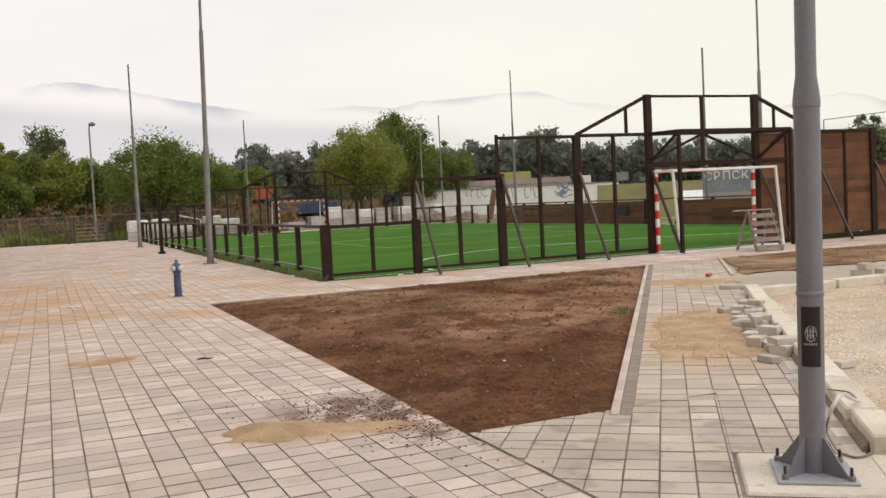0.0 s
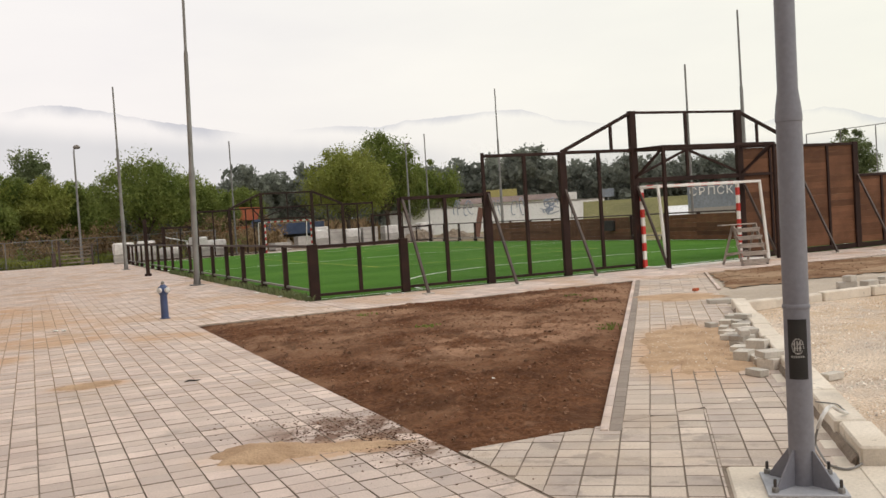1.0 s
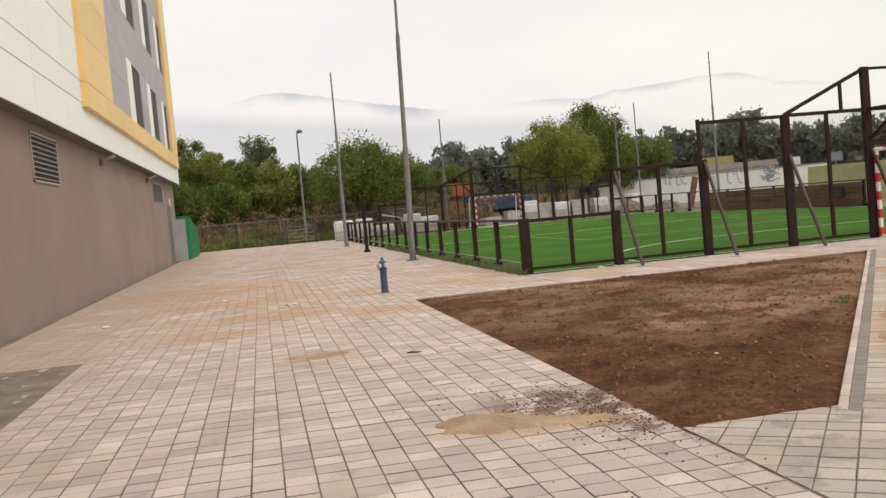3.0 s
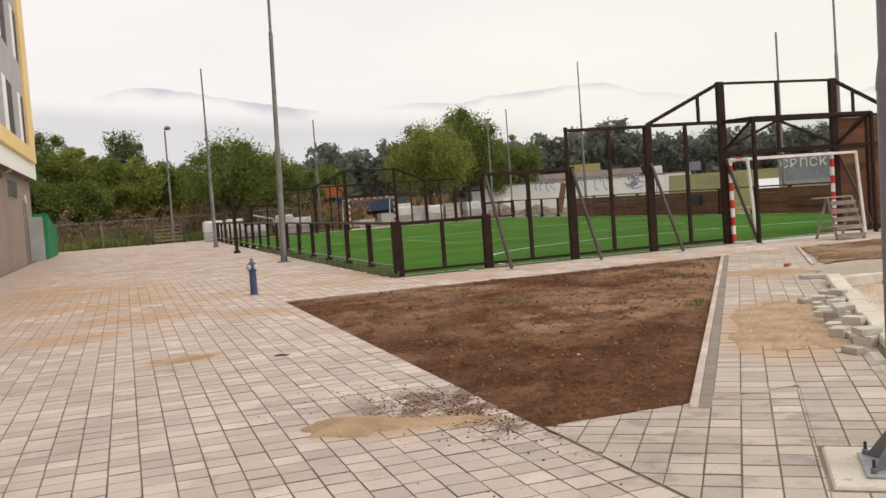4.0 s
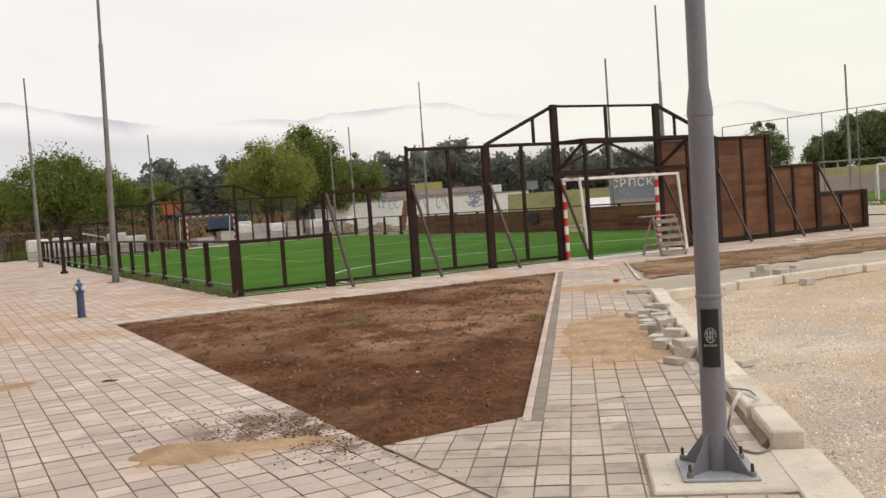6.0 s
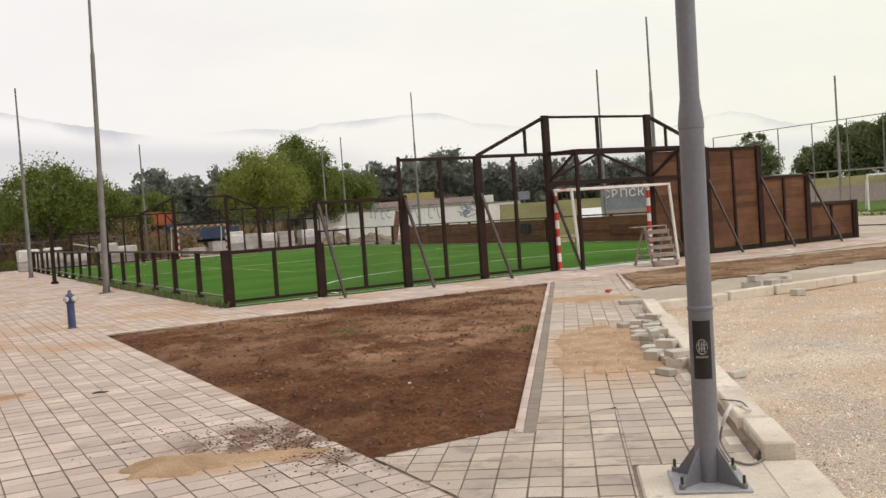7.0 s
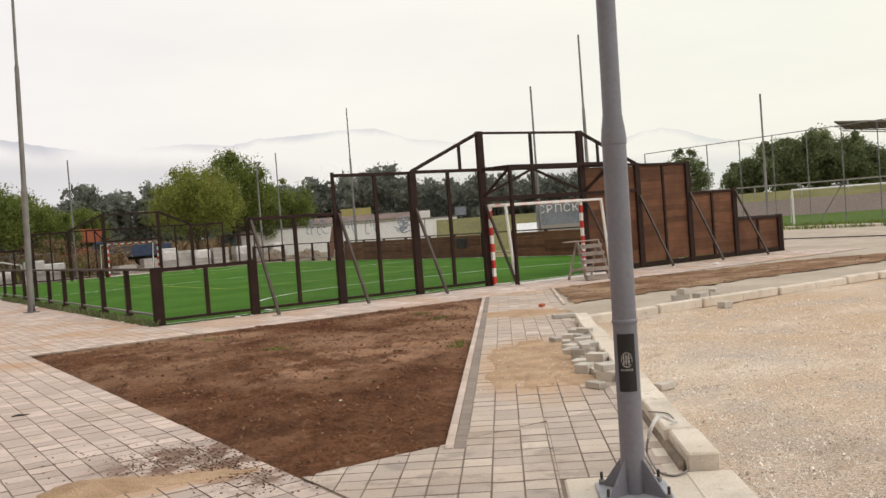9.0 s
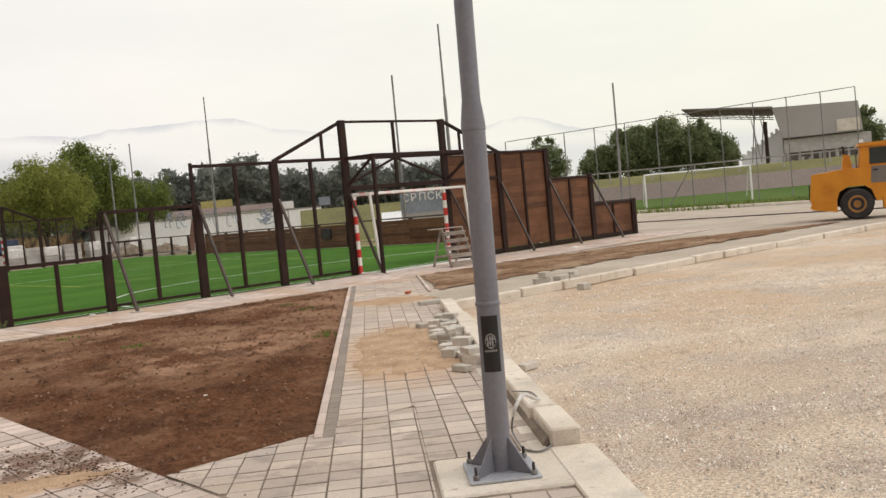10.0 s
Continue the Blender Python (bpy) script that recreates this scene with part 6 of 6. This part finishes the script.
        part("stored_panel", Geo().box(x0, x0 + 0.24, 0.1, 0.16, 1.2, 1.2 + h0, 0.01), M["stack"] if k % 3 else M["haze_grey"], root, "pale panel leaning in the undercroft")
    for k in range(8):
        part("column", Geo().box(0.3 + k * 1.25, 0.55 + k * 1.25, 0.3, 0.6, 0.0, 3.7), M["haze_grey"], root)
        part("opening", Geo().box(0.62 + k * 1.25, 1.48 + k * 1.25, 0.74, 0.8, 0.3, 2.4), M["glass"], root)
    part("roof", Geo().rings([[(-10.6, yy, 9.75), (-0.8, yy, 8.75), (-0.8, yy, 9.0), (-10.6, yy, 9.9)] for yy in (-0.5, 12.0)]), M["soffit"], root, "dark sheet roof")
    for yy in (0.0, 4.0, 8.0):
        part("truss_chord", Geo().beam((-10.6, yy, 9.3), (-0.8, yy, 8.0), 0.1, 0.1), M["brace"], root)
        for k in range(12):
            x0 = -10.4 + k * 0.8
            part("truss_web", Geo().beam((x0, yy, 9.7 - 0.1 * k), (x0 + 0.4, yy, 9.25 - 0.105 * k), 0.05, 0.05), M["brace"], root)
    for x0 in (-3.4, -2.4):
        part("prop", Geo().beam((x0, 2.0, 3.0), (x0 + 0.6, 2.0, 8.4), 0.14, 0.14), M["haze_grey"], root)
        part("prop", Geo().beam((x0 + 1.0, 2.0, 3.0), (x0 + 0.1, 2.0, 8.5), 0.1, 0.1), M["haze_grey"], root)
    part("dark_column", Geo().box(-1.9, -1.5, -0.2, 0.2, 1.5, 7.4), M["steel"], root)
    part("rake", Geo().rings([[(-4.6, yy, 2.6), (0.4, yy, 2.6), (0.4, yy, 6.9), (-4.6, yy, 3.6)] for yy in (2.5, 12.0)]), M["clad_white"], root, "raked concrete seating")
    for k in range(9):
        part("seat_row", Geo().box(-4.5 + k * 0.54, -4.2 + k * 0.54, 2.4, 12.0, 3.55 + k * 0.36, 4.1 + k * 0.36), M["white"], root)
    part("parapet", Geo().box(-8.0, 0.2, 0.0, 0.3, 1.6, 2.5), M["haze_grey"], root)
    return root


grandstand()


def loader():
    turn = math.degrees(math.atan2(-0.894, 0.447))
    root = thing("wheel_loader", "orange-yellow wheel loader parked on the apron", "loader", pose(26.9, 13.45, -0.01, 0, 0, turn) @ Matrix.Scale(0.83, 4))
    Y0, Y1 = 0.0, 1.9

    def side(prof, mat, name, label="", y0=Y0, y1=Y1, parent=root):
        return part(name, Geo().rings([[(a, y, z + 0.22) for a, z in prof] for y in (y0, y1)]), mat, parent, label)
    side([(0.08, 0.32), (0.9, 0.2), (0.9, 0.5), (1.0, 0.82), (1.3, 0.98), (1.85, 0.98), (2.08, 0.8), (2.2, 0.4), (3.4, 0.5), (3.4, 1.6), (1.15, 1.62), (0.1, 1.5), (0.0, 0.6)], M["loader"], "body")
    side([(0.0, 0.3), (0.12, 0.22), (0.9, 0.1), (0.9, 0.32), (0.1, 0.48)], M["loader"], "counterweight", "heavy rear counterweight", -0.04, 1.94)
    side([(1.15, 1.5), (1.5, 1.5), (1.44, 2.1), (1.22, 2.15)], M["loader"], "stack_housing", "", 0.5, 1.4)
    part("exhaust", Geo().tube([(1.25, 0.9, 2.3), (1.25, 0.9, 2.6), (1.2, 0.9, 2.66)], 0.05, 10), M["rubber"], root, "black exhaust stack")
    cab = side([(1.7, 1.5), (3.35, 1.5), (3.35, 2.4), (1.8, 2.4)], M["loader"], "cab", "", 0.15, 1.75)
    side([(1.66, 2.38), (3.45, 2.38), (3.4, 2.5), (1.78, 2.5)], M["loader"], "cab_roof", "", 0.05, 1.85)
    side([(2.05, 1.72), (2.78, 1.72), (2.78, 2.3), (2.08, 2.3)], M["glass"], "rear_side_window", "dark side window", 0.135, 0.15, cab)
    side([(2.86, 1.72), (3.28, 1.72), (3.28, 2.3), (2.86, 2.3)], M["glass"], "side_window", "dark side window", 0.135, 0.15, cab)
    side([(2.05, 1.05), (3.3, 1.05), (3.3, 1.64), (2.1, 1.64)], M["soffit"], "door_panel", "dark lower door glass", -0.012, 0.0, cab)
    part("door_handle", Geo().box(2.15, 2.3, -0.03, -0.01, 1.7, 1.76), M["rubber"], cab)
    part("handrail", Geo().tube([(1.62, 0.05, 1.5), (1.62, 0.05, 2.3), (1.7, 0.1, 2.45)], 0.02, 6), M["rubber"], root)
    part("lamp", Geo().box(1.75, 1.9, 0.0, 0.08, 2.72, 2.84), M["white"], root, "pale work lamp")
    part("step", Geo().box(2.4, 3.0, -0.06, 0.3, 0.35, 0.8, 0.02), M["loader"], root)
    part("grille", Geo().box(-0.02, 0.02, 0.4, 1.5, 0.75, 1.35), M["rubber"], root)
    for k in range(5):
        part("vent_slat", Geo().box(0.4, 0.9, -0.02, 0.01, 1.0 + k * 0.08, 1.04 + k * 0.08), M["loader"], root)
    for x in (1.56, 4.0):
        for y in (0.12, 1.78):
            wh = part("tyre", Geo().lathe([(0.3, -0.18), (0.48, -0.2), (0.55, -0.12), (0.55, 0.12), (0.48, 0.2), (0.3, 0.18)], 28), M["rubber"], root, "heavy black tyre", True)
            wh.matrix_basis = pose(x, y, 0.56, 90, 0, 0)
            part("rim", Geo().lathe([(0.31, -0.14), (0.31, 0.19), (0.27, 0.2), (0.15, 0.13), (0.12, 0.21), (0.02, 0.21)], 20), M["rim"], wh, "dusty orange wheel rim", True)
            part("tread", Geo().lathe([(0.53, -0.1), (0.56, -0.09), (0.56, 0.09), (0.53, 0.1)], 28), M["rubber"], wh)
    # black inner box paints the dark gap under the wheel arch
    part("wheel_well", Geo().box(0.92, 2.15, 0.35, 1.55, 0.5, 1.15), M["rubber"], root, "wheel well filled black for the shade under the arch")
    part("axle", Geo().tube([(1.56, 0.1, 0.56), (1.56, 1.8, 0.56)], 0.12, 10), M["rubber"], root)
    part("front_frame", Geo().box(3.3, 4.6, 0.5, 1.4, 0.55, 1.3, 0.03), M["loader"], root)
    return root


loader()


# ---- mountains ----
def ridge(name, az0, az1, D, prof, haze, seed, label, deep, strength, soft=6.0, rough=3.0, wisp=2.4):
    """A mountain ridge painted in glowing haze colour: a strip at distance D that dissolves into cloud within deep
    metres below its crest.
    """
    m = bpy.data.materials.new(name)
    m.use_nodes = True
    nt = m.node_tree
    nt.nodes.clear()
    n, l = nt.nodes.new, nt.links.new
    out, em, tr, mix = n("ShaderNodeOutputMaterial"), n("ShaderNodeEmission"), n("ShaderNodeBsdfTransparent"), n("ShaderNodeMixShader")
    # unlit emission stands in for distance haze, so the strip glows by itself
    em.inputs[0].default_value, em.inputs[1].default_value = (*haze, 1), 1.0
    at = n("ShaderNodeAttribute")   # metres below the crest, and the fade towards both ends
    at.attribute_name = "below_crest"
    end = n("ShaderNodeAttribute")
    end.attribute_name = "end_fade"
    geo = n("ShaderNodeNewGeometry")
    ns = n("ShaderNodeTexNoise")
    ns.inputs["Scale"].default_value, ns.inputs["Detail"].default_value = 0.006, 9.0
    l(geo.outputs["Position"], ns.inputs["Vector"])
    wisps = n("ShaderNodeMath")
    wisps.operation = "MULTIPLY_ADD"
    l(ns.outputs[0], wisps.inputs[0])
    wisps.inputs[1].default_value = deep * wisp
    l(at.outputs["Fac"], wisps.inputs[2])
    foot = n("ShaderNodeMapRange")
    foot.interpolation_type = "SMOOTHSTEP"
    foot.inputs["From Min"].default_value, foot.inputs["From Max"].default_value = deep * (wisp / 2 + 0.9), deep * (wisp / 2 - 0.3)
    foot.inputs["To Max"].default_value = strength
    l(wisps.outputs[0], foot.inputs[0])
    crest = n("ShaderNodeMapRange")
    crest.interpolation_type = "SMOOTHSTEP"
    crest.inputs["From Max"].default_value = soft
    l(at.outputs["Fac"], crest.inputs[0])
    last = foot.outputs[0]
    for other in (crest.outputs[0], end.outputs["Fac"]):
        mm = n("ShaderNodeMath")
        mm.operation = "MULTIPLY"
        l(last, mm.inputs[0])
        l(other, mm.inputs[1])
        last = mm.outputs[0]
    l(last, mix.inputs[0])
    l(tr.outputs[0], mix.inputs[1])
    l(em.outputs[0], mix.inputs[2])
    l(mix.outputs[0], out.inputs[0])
    g = Geo()
    below, ends = [], []
    k_, rows = 120, 10
    for k in range(k_ + 1):
        az = az0 + (az1 - az0) * k / k_
        h = float(np.interp(az, [p[0] for p in prof], [p[1] for p in prof])) + rough * lump(az * 1.5, 0, 1.0, seed) + 0.5 * rough * lump(az * 6, 0, 1.0, seed)
        x, y = D * math.sin(radians(az)), D * math.cos(radians(az))
        for r in range(rows + 1):
            d = (h + 20) * (r / rows) ** 1.6
            g.v.append((x, y, h - d))
            below.append(d)
            ends.append(min(1.0, 5 * k / k_, 5 * (1 - k / k_)))
    w = rows + 1
    for k in range(k_):
        for r in range(rows):
            g.f.append((k * w + r + 1, (k + 1) * w + r + 1, (k + 1) * w + r, k * w + r))
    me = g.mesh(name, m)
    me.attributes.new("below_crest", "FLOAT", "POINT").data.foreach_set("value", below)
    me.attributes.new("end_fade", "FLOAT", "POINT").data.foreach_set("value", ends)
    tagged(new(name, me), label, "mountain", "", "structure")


RIDGE = "blue-grey mountain ridge with haze and cloud painted in"
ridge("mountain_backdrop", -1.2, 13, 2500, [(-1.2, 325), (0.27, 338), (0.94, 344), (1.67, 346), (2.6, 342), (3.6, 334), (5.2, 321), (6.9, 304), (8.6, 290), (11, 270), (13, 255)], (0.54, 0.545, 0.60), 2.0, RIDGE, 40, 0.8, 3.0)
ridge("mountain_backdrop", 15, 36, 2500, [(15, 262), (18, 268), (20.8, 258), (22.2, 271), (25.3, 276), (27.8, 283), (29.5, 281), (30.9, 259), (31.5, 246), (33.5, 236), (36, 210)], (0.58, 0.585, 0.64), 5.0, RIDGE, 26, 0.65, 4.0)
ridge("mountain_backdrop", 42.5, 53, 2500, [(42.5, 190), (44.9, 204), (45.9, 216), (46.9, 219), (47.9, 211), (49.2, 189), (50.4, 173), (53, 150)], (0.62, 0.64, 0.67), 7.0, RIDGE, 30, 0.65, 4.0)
# soft glowing strips paint the grey haze veil above the low horizon
VEIL = "low grey hills painted as a soft glowing veil of haze"
ridge("hill_haze_backdrop", -24, 30, 2300, [(-24, 330), (-3.7, 300), (2.4, 278), (9.8, 244), (14, 236), (22, 215), (30, 170)], (0.60, 0.60, 0.63), 9.0, VEIL, 600, 0.85, 60.0, 3.0, 0.35)
ridge("hill_haze_backdrop", 26, 90, 2300, [(26, 180), (40, 160), (52, 140), (60, 130), (90, 120)], (0.68, 0.69, 0.69), 11.0, VEIL, 400, 0.75, 50.0, 3.0, 0.35)


# ---- small loose matter ----
def chips(name, spots, mat, label, seed, flat=0.6):
    """Very many small angular stones, four-sided."""
    rng = random.Random(seed)
    g = Geo()
    for x, y, z, r in spots(rng):
        o, t0 = len(g.v), rng.uniform(0, 6.28)
        for k in range(8):
            t = t0 + 1.571 * k + rng.uniform(-0.4, 0.4)
            q = r * (rng.uniform(0.75, 1.35) if k < 4 else rng.uniform(0.35, 0.8))
            g.v.append((x + q * math.cos(t), y + q * math.sin(t), z + (-0.4 * r if k < 4 else r * flat * rng.uniform(0.6, 1.4))))
        for k in range(4):
            j = (k + 1) % 4
            g.f.append((o + k, o + j, o + 4 + j, o + 4 + k))
        g.f.append((o + 4, o + 5, o + 6, o + 7))
    return single(name, g, mat, label, "stones", kind="stuff")


def scatter(name, spots, mat, label, seed, flat=0.6):
    rng = random.Random(seed)
    g = Geo()
    for x, y, z, r in spots(rng):
        g.rock((x, y, z), r, rng, flat)
    return single(name, g, mat, label, "stones", kind="stuff")


def soil_spots(rng):
    out = []
    for _ in range(12000):
        x, y = rng.uniform(2.6, 11.6), rng.uniform(5.7, 16.3)
        if inside(SOIL, x, y) > 0.03:
            r = 0.005 + 0.026 * rng.random() ** 5
            out.append((x, y, soil_height(x, y) + r * 0.2, r))
    return out


def crumb_spots(rng):
    out = []
    for cx, cy, sx_, sy_, n in ((2.2, 6.95, 0.32, 0.25, 1300), (2.3, 6.2, 0.18, 0.35, 1100), (1.8, 7.5, 0.5, 0.3, 260), (2.1, 5.5, 0.4, 0.35, 140)):
        for _ in range(n):
            x, y = rng.gauss(cx, sx_), rng.gauss(cy, sy_)
            if x < 2.56 or y < 5.7:
                r = 0.002 + 0.010 * rng.random() ** 3
                out.append((x, y, r * 0.4, r))
    return out


def pebble_spots(count, least, spread):
    """Stones strewn unevenly over the gravel, in drifts."""
    def spots(rng):
        out = []
        for _ in range(count):
            d = 3.5 + 13 * rng.random() ** 1.5
            t = radians(rng.uniform(38, 85))
            x, y = d * math.sin(t), d * math.cos(t)
            drift = 0.5 + 0.9 * lump(x, y, 0.9, 5.0) + 0.5 * lump(x, y, 2.7, 8.0)
            if 0.8 * x - 0.6 * y > 1.42 and y < 10 and rng.random() < drift:
                r = least + spread * rng.random() ** 4
                out.append((x, y, gravel_height(x, y) + r * 0.3, r))
        return out
    return spots


chips("soil_clods", soil_spots, M["clod"], "scattered clods and stones on the soil", 3, 0.45)
scatter("soil_crumbs", crumb_spots, M["crumb"], "dark soil crumbs scattered on the pavers", 4, 0.4)
chips("pebbles", pebble_spots(100000, 0.003, 0.0095), M["pebble"], "loose pale pebbles on the gravel lot", 5, 0.7)
chips("pebbles", pebble_spots(30000, 0.0025, 0.006), M["stone_brown"], "loose tan stones on the gravel lot", 55, 0.5)
scatter("sand_grit", lambda rng: [(*xy(rng.gauss(10.2, 1.0), rng.gauss(0.38, 0.27)), 0.022, 0.003 + 0.008 * rng.random() ** 3) for _ in range(600)], M["pebble"], "grit lying in the sand on the footpath", 6, 0.3)
scatter("sand_crumbs", lambda rng: [(*xy(rng.gauss(10.2, 0.95), rng.gauss(0.38, 0.25)), 0.02, 0.004 + 0.008 * rng.random() ** 3) for _ in range(160)], M["clod"], "brown crumbs lying in the sand on the footpath", 16, 0.35)
scatter("strip_clods", lambda rng: [(x, y, 0.012, 0.006 + 0.02 * rng.random() ** 3) for x, y in ((rng.uniform(11.5, 25), rng.uniform(12.8, 16.0)) for _ in range(700)) if in_poly(SOIL_2, x, y)], M["clod"], "clods and stones on the soil strip", 17, 0.5)
scatter("pale_litter", lambda rng: [(x, y, 0.02, r) for x, y, r in ((0.31, 17.86, 0.06), (0.45, 17.8, 0.05), (-0.96, 20.3, 0.06), (-2.9, 17.2, 0.08), (5.2, 21.0, 0.06), (5.1, 23.0, 0.07), (7.0, 18.7, 0.08), (7.3, 18.6, 0.06), (6.2, 18.6, 0.04), (3.98, 7.91, 0.025), (20.3, 17.2, 0.12), (3.85, 13.2, 0.03))], M["white"], "scraps of pale rubbish on the ground", 7, 0.35)
scatter("field_edge_rubble", lambda rng: [(rng.uniform(44, 47.5), rng.uniform(20, 36), 0.05, rng.uniform(0.04, 0.16)) for _ in range(40)], M["clod"], "dark rubble along the edge of the field", 8)
dark_bit = single("twig", Geo().tube([(-0.085, 0, 0.008), (-0.03, 0.012, 0.014), (0.03, -0.006, 0.012), (0.08, 0.02, 0.01)], [0.005, 0.01, 0.008, 0.004], 7), M["rubber"], "dark twig lying on the pavers", "twig", pose(1.5, 10.2, 0, 0, 0, -12))


single("junction_box", Geo().box(-0.12, 0.12, -0.35, 0.35, 0, 0.5, 0.01), M["rubber"], "dark metal box fixed inside the boarded side", "box", pose(25.6, 37.3, 0.45))
single("leaning_board", Geo().beam((0, 0, 0.0), (0.60, 0.2, 2.17), 0.45, 0.06, 0.01), M["board_red"], "reddish brown panel leaning by the far rail", "board", pose(30.02, 60.9, 0))

# ---- footpath edging ----
edge = thing("path_edging", "pale edging stones and a dark paver strip beside the soil", "edging", kind="structure")
edge_stone = Geo().box(0.004, 0.396, -0.032, 0.032, -0.05, 0.012, 0.006).mesh("edging_stone", M["paver"])
dark_stone = Geo().box(0.003, 0.197, -0.046, 0.046, -0.05, 0.002, 0.004).mesh("dark_paver", M["strip"])
s = 6.62
while s < 20.0:
    ob = part("edging_stone", edge_stone, None, edge)
    ob.matrix_basis = pose(*xy(s, -0.405), 0, 0, 0, PATH_TURN)
    s += 0.4
s = 17.15
while s < 21.2:
    ob = part("edging_stone", edge_stone, None, edge)
    ob.matrix_basis = pose(*xy(s, 1.14), 0.01, 0, 0, PATH_TURN)
    s += 0.4
s = 6.62
while s < 20.0:
    ob = part("dark_paver", dark_stone, None, edge)
    ob.matrix_basis = pose(*xy(s, -0.325), 0, 0, 0, PATH_TURN)
    s += 0.2


# ---- pavers ----
def paving():
    rng = random.Random(77)
    root = thing("pavement", "pale grey square concrete pavers with sand in the joints", "pavement", kind="structure")
    shapes = [Geo().prism([(-0.0978, -0.0958), (0.0978, -0.0958), (0.0978, 0.0958), (-0.0978, 0.0958)], -0.04, 0.0, 0.0035).mesh("paver", M["paver"], False, M["joint"]) for _ in range(3)]
    rest, far, path, path_far = Geo(), Geo(), Geo(), Geo()
    # the square: courses run along y
    nx = 50
    for i in range(nx):
        x0 = 5.34 - 0.2 * (i + 1)
        shift = rng.uniform(-0.03, 0.03)
        for j in range(350):
            y0 = -3.4 + 0.2 * j + shift
            if x0 > 2.5 and y0 < 16.25:
                continue
            if x0 < -2.5 and y0 < 12.5:
                continue
            if x0 < -4.45 or y0 > 65:
                continue
            cx, cy = x0 + 0.1, y0 + 0.1
            dz = rng.uniform(-0.0025, 0.0025)
            if 0.15 < cx < 2.55 and 4.4 < cy < 9.4:
                ob = part("paver", shapes[rng.randrange(3)], None, root)
                ob.matrix_basis = pose(cx, cy, dz, rng.uniform(-0.5, 0.5), rng.uniform(-0.5, 0.5), rng.uniform(-0.3, 0.3) + 180 * rng.randrange(2))
                continue
            w, h = 0.0978 + rng.uniform(-0.0012, 0.0008), 0.0958 + rng.uniform(-0.0015, 0.001)
            poly = [(cx - w, cy - h), (cx + w, cy - h), (cx + w, cy + h), (cx - w, cy + h)]
            if y0 < 24:
                rest.prism([(a + rng.uniform(-0.0012, 0.0012), b + rng.uniform(-0.0012, 0.0012)) for a, b in poly], -0.04, dz, 0.0035)
            else:
                far.prism(poly, -0.02, dz)
    for i in range(103):   # strip before the goal frame
        for j in range(13):
            cx, cy = 5.46 + 0.2 * i, 16.45 + 0.2 * j
            far.prism([(cx - 0.097, cy - 0.098), (cx + 0.097, cy - 0.098), (cx + 0.097, cy + 0.098), (cx - 0.097, cy + 0.098)], -0.02, rng.uniform(-0.002, 0.002))
    # the footpath: courses turned, cut at the borders
    pieces = (
        [(-1, 0, -2.562), (0, 1, 5.69), (0.8, -0.6, 0.335)],
        [(-1, 0, -2.562), (0, 1, 5.69), (0.8, -0.6, 1.08), (-0.8, 0.6, -0.335), (-0.6, -0.8, -5.70)],
        [(-1, 0, -2.562), (0, 1, 5.69), (0.8, -0.6, 1.08), (-0.8, 0.6, -0.335), (0.6, 0.8, 4.86)],
        [(0, -1, -5.69), (0.8, -0.6, 1.08), (-0.8, 0.6, 0.278), (0, 1, 16.3)],
    )
    for i in range(-16, 8):
        shift = rng.uniform(-0.02, 0.02)
        for j in range(-26, 125):
            s0, q0 = 0.2 * j + shift, -0.283 + 0.2 * i
            w, h = 0.0958 + rng.uniform(-0.0015, 0.001), 0.0978
            quad = [xy(s0 + a * w, q0 + 0.1 + b * h) for a, b in ((-1, -1), (-1, 1), (1, 1), (1, -1))]
            quad.reverse()
            for cuts in pieces:
                poly = quad
                for a, b, c in cuts:
                    poly = clip(poly, a, b, c)
                    if len(poly) < 3:
                        break
                if len(poly) >= 3 and area(poly) > 0.0012:
                    if sum(p[0] * q[1] - q[0] * p[1] for p, q in zip(poly, poly[1:] + poly[:1])) < 0:
                        poly = poly[::-1]
                    (path if s0 < 16 else path_far).prism(poly, -0.04, rng.uniform(-0.0025, 0.0025), 0.0045 if s0 < 16 and len(poly) == 4 else 0.0)
    tagged(part("paver_courses", rest.mesh("paver_courses", M["paver"], False, M["joint"]), None, root, "even courses of square concrete pavers"), kind="stuff")
    tagged(part("path_paver_courses", path.mesh("path_paver_courses", M["paver_path"], False, M["joint"]), None, root, "greyer paver courses of the footpath"), kind="stuff")
    tagged(part("path_paver_courses", path_far.mesh("path_paver_courses", M["paver_path"], False, M["paver_path"]), None, root, "greyer paver courses of the footpath"), kind="stuff")
    tagged(part("far_paver_courses", far.mesh("far_paver_courses", M["paver"], False, M["paver"]), None, root, "distant courses of concrete pavers"), kind="stuff")


paving()
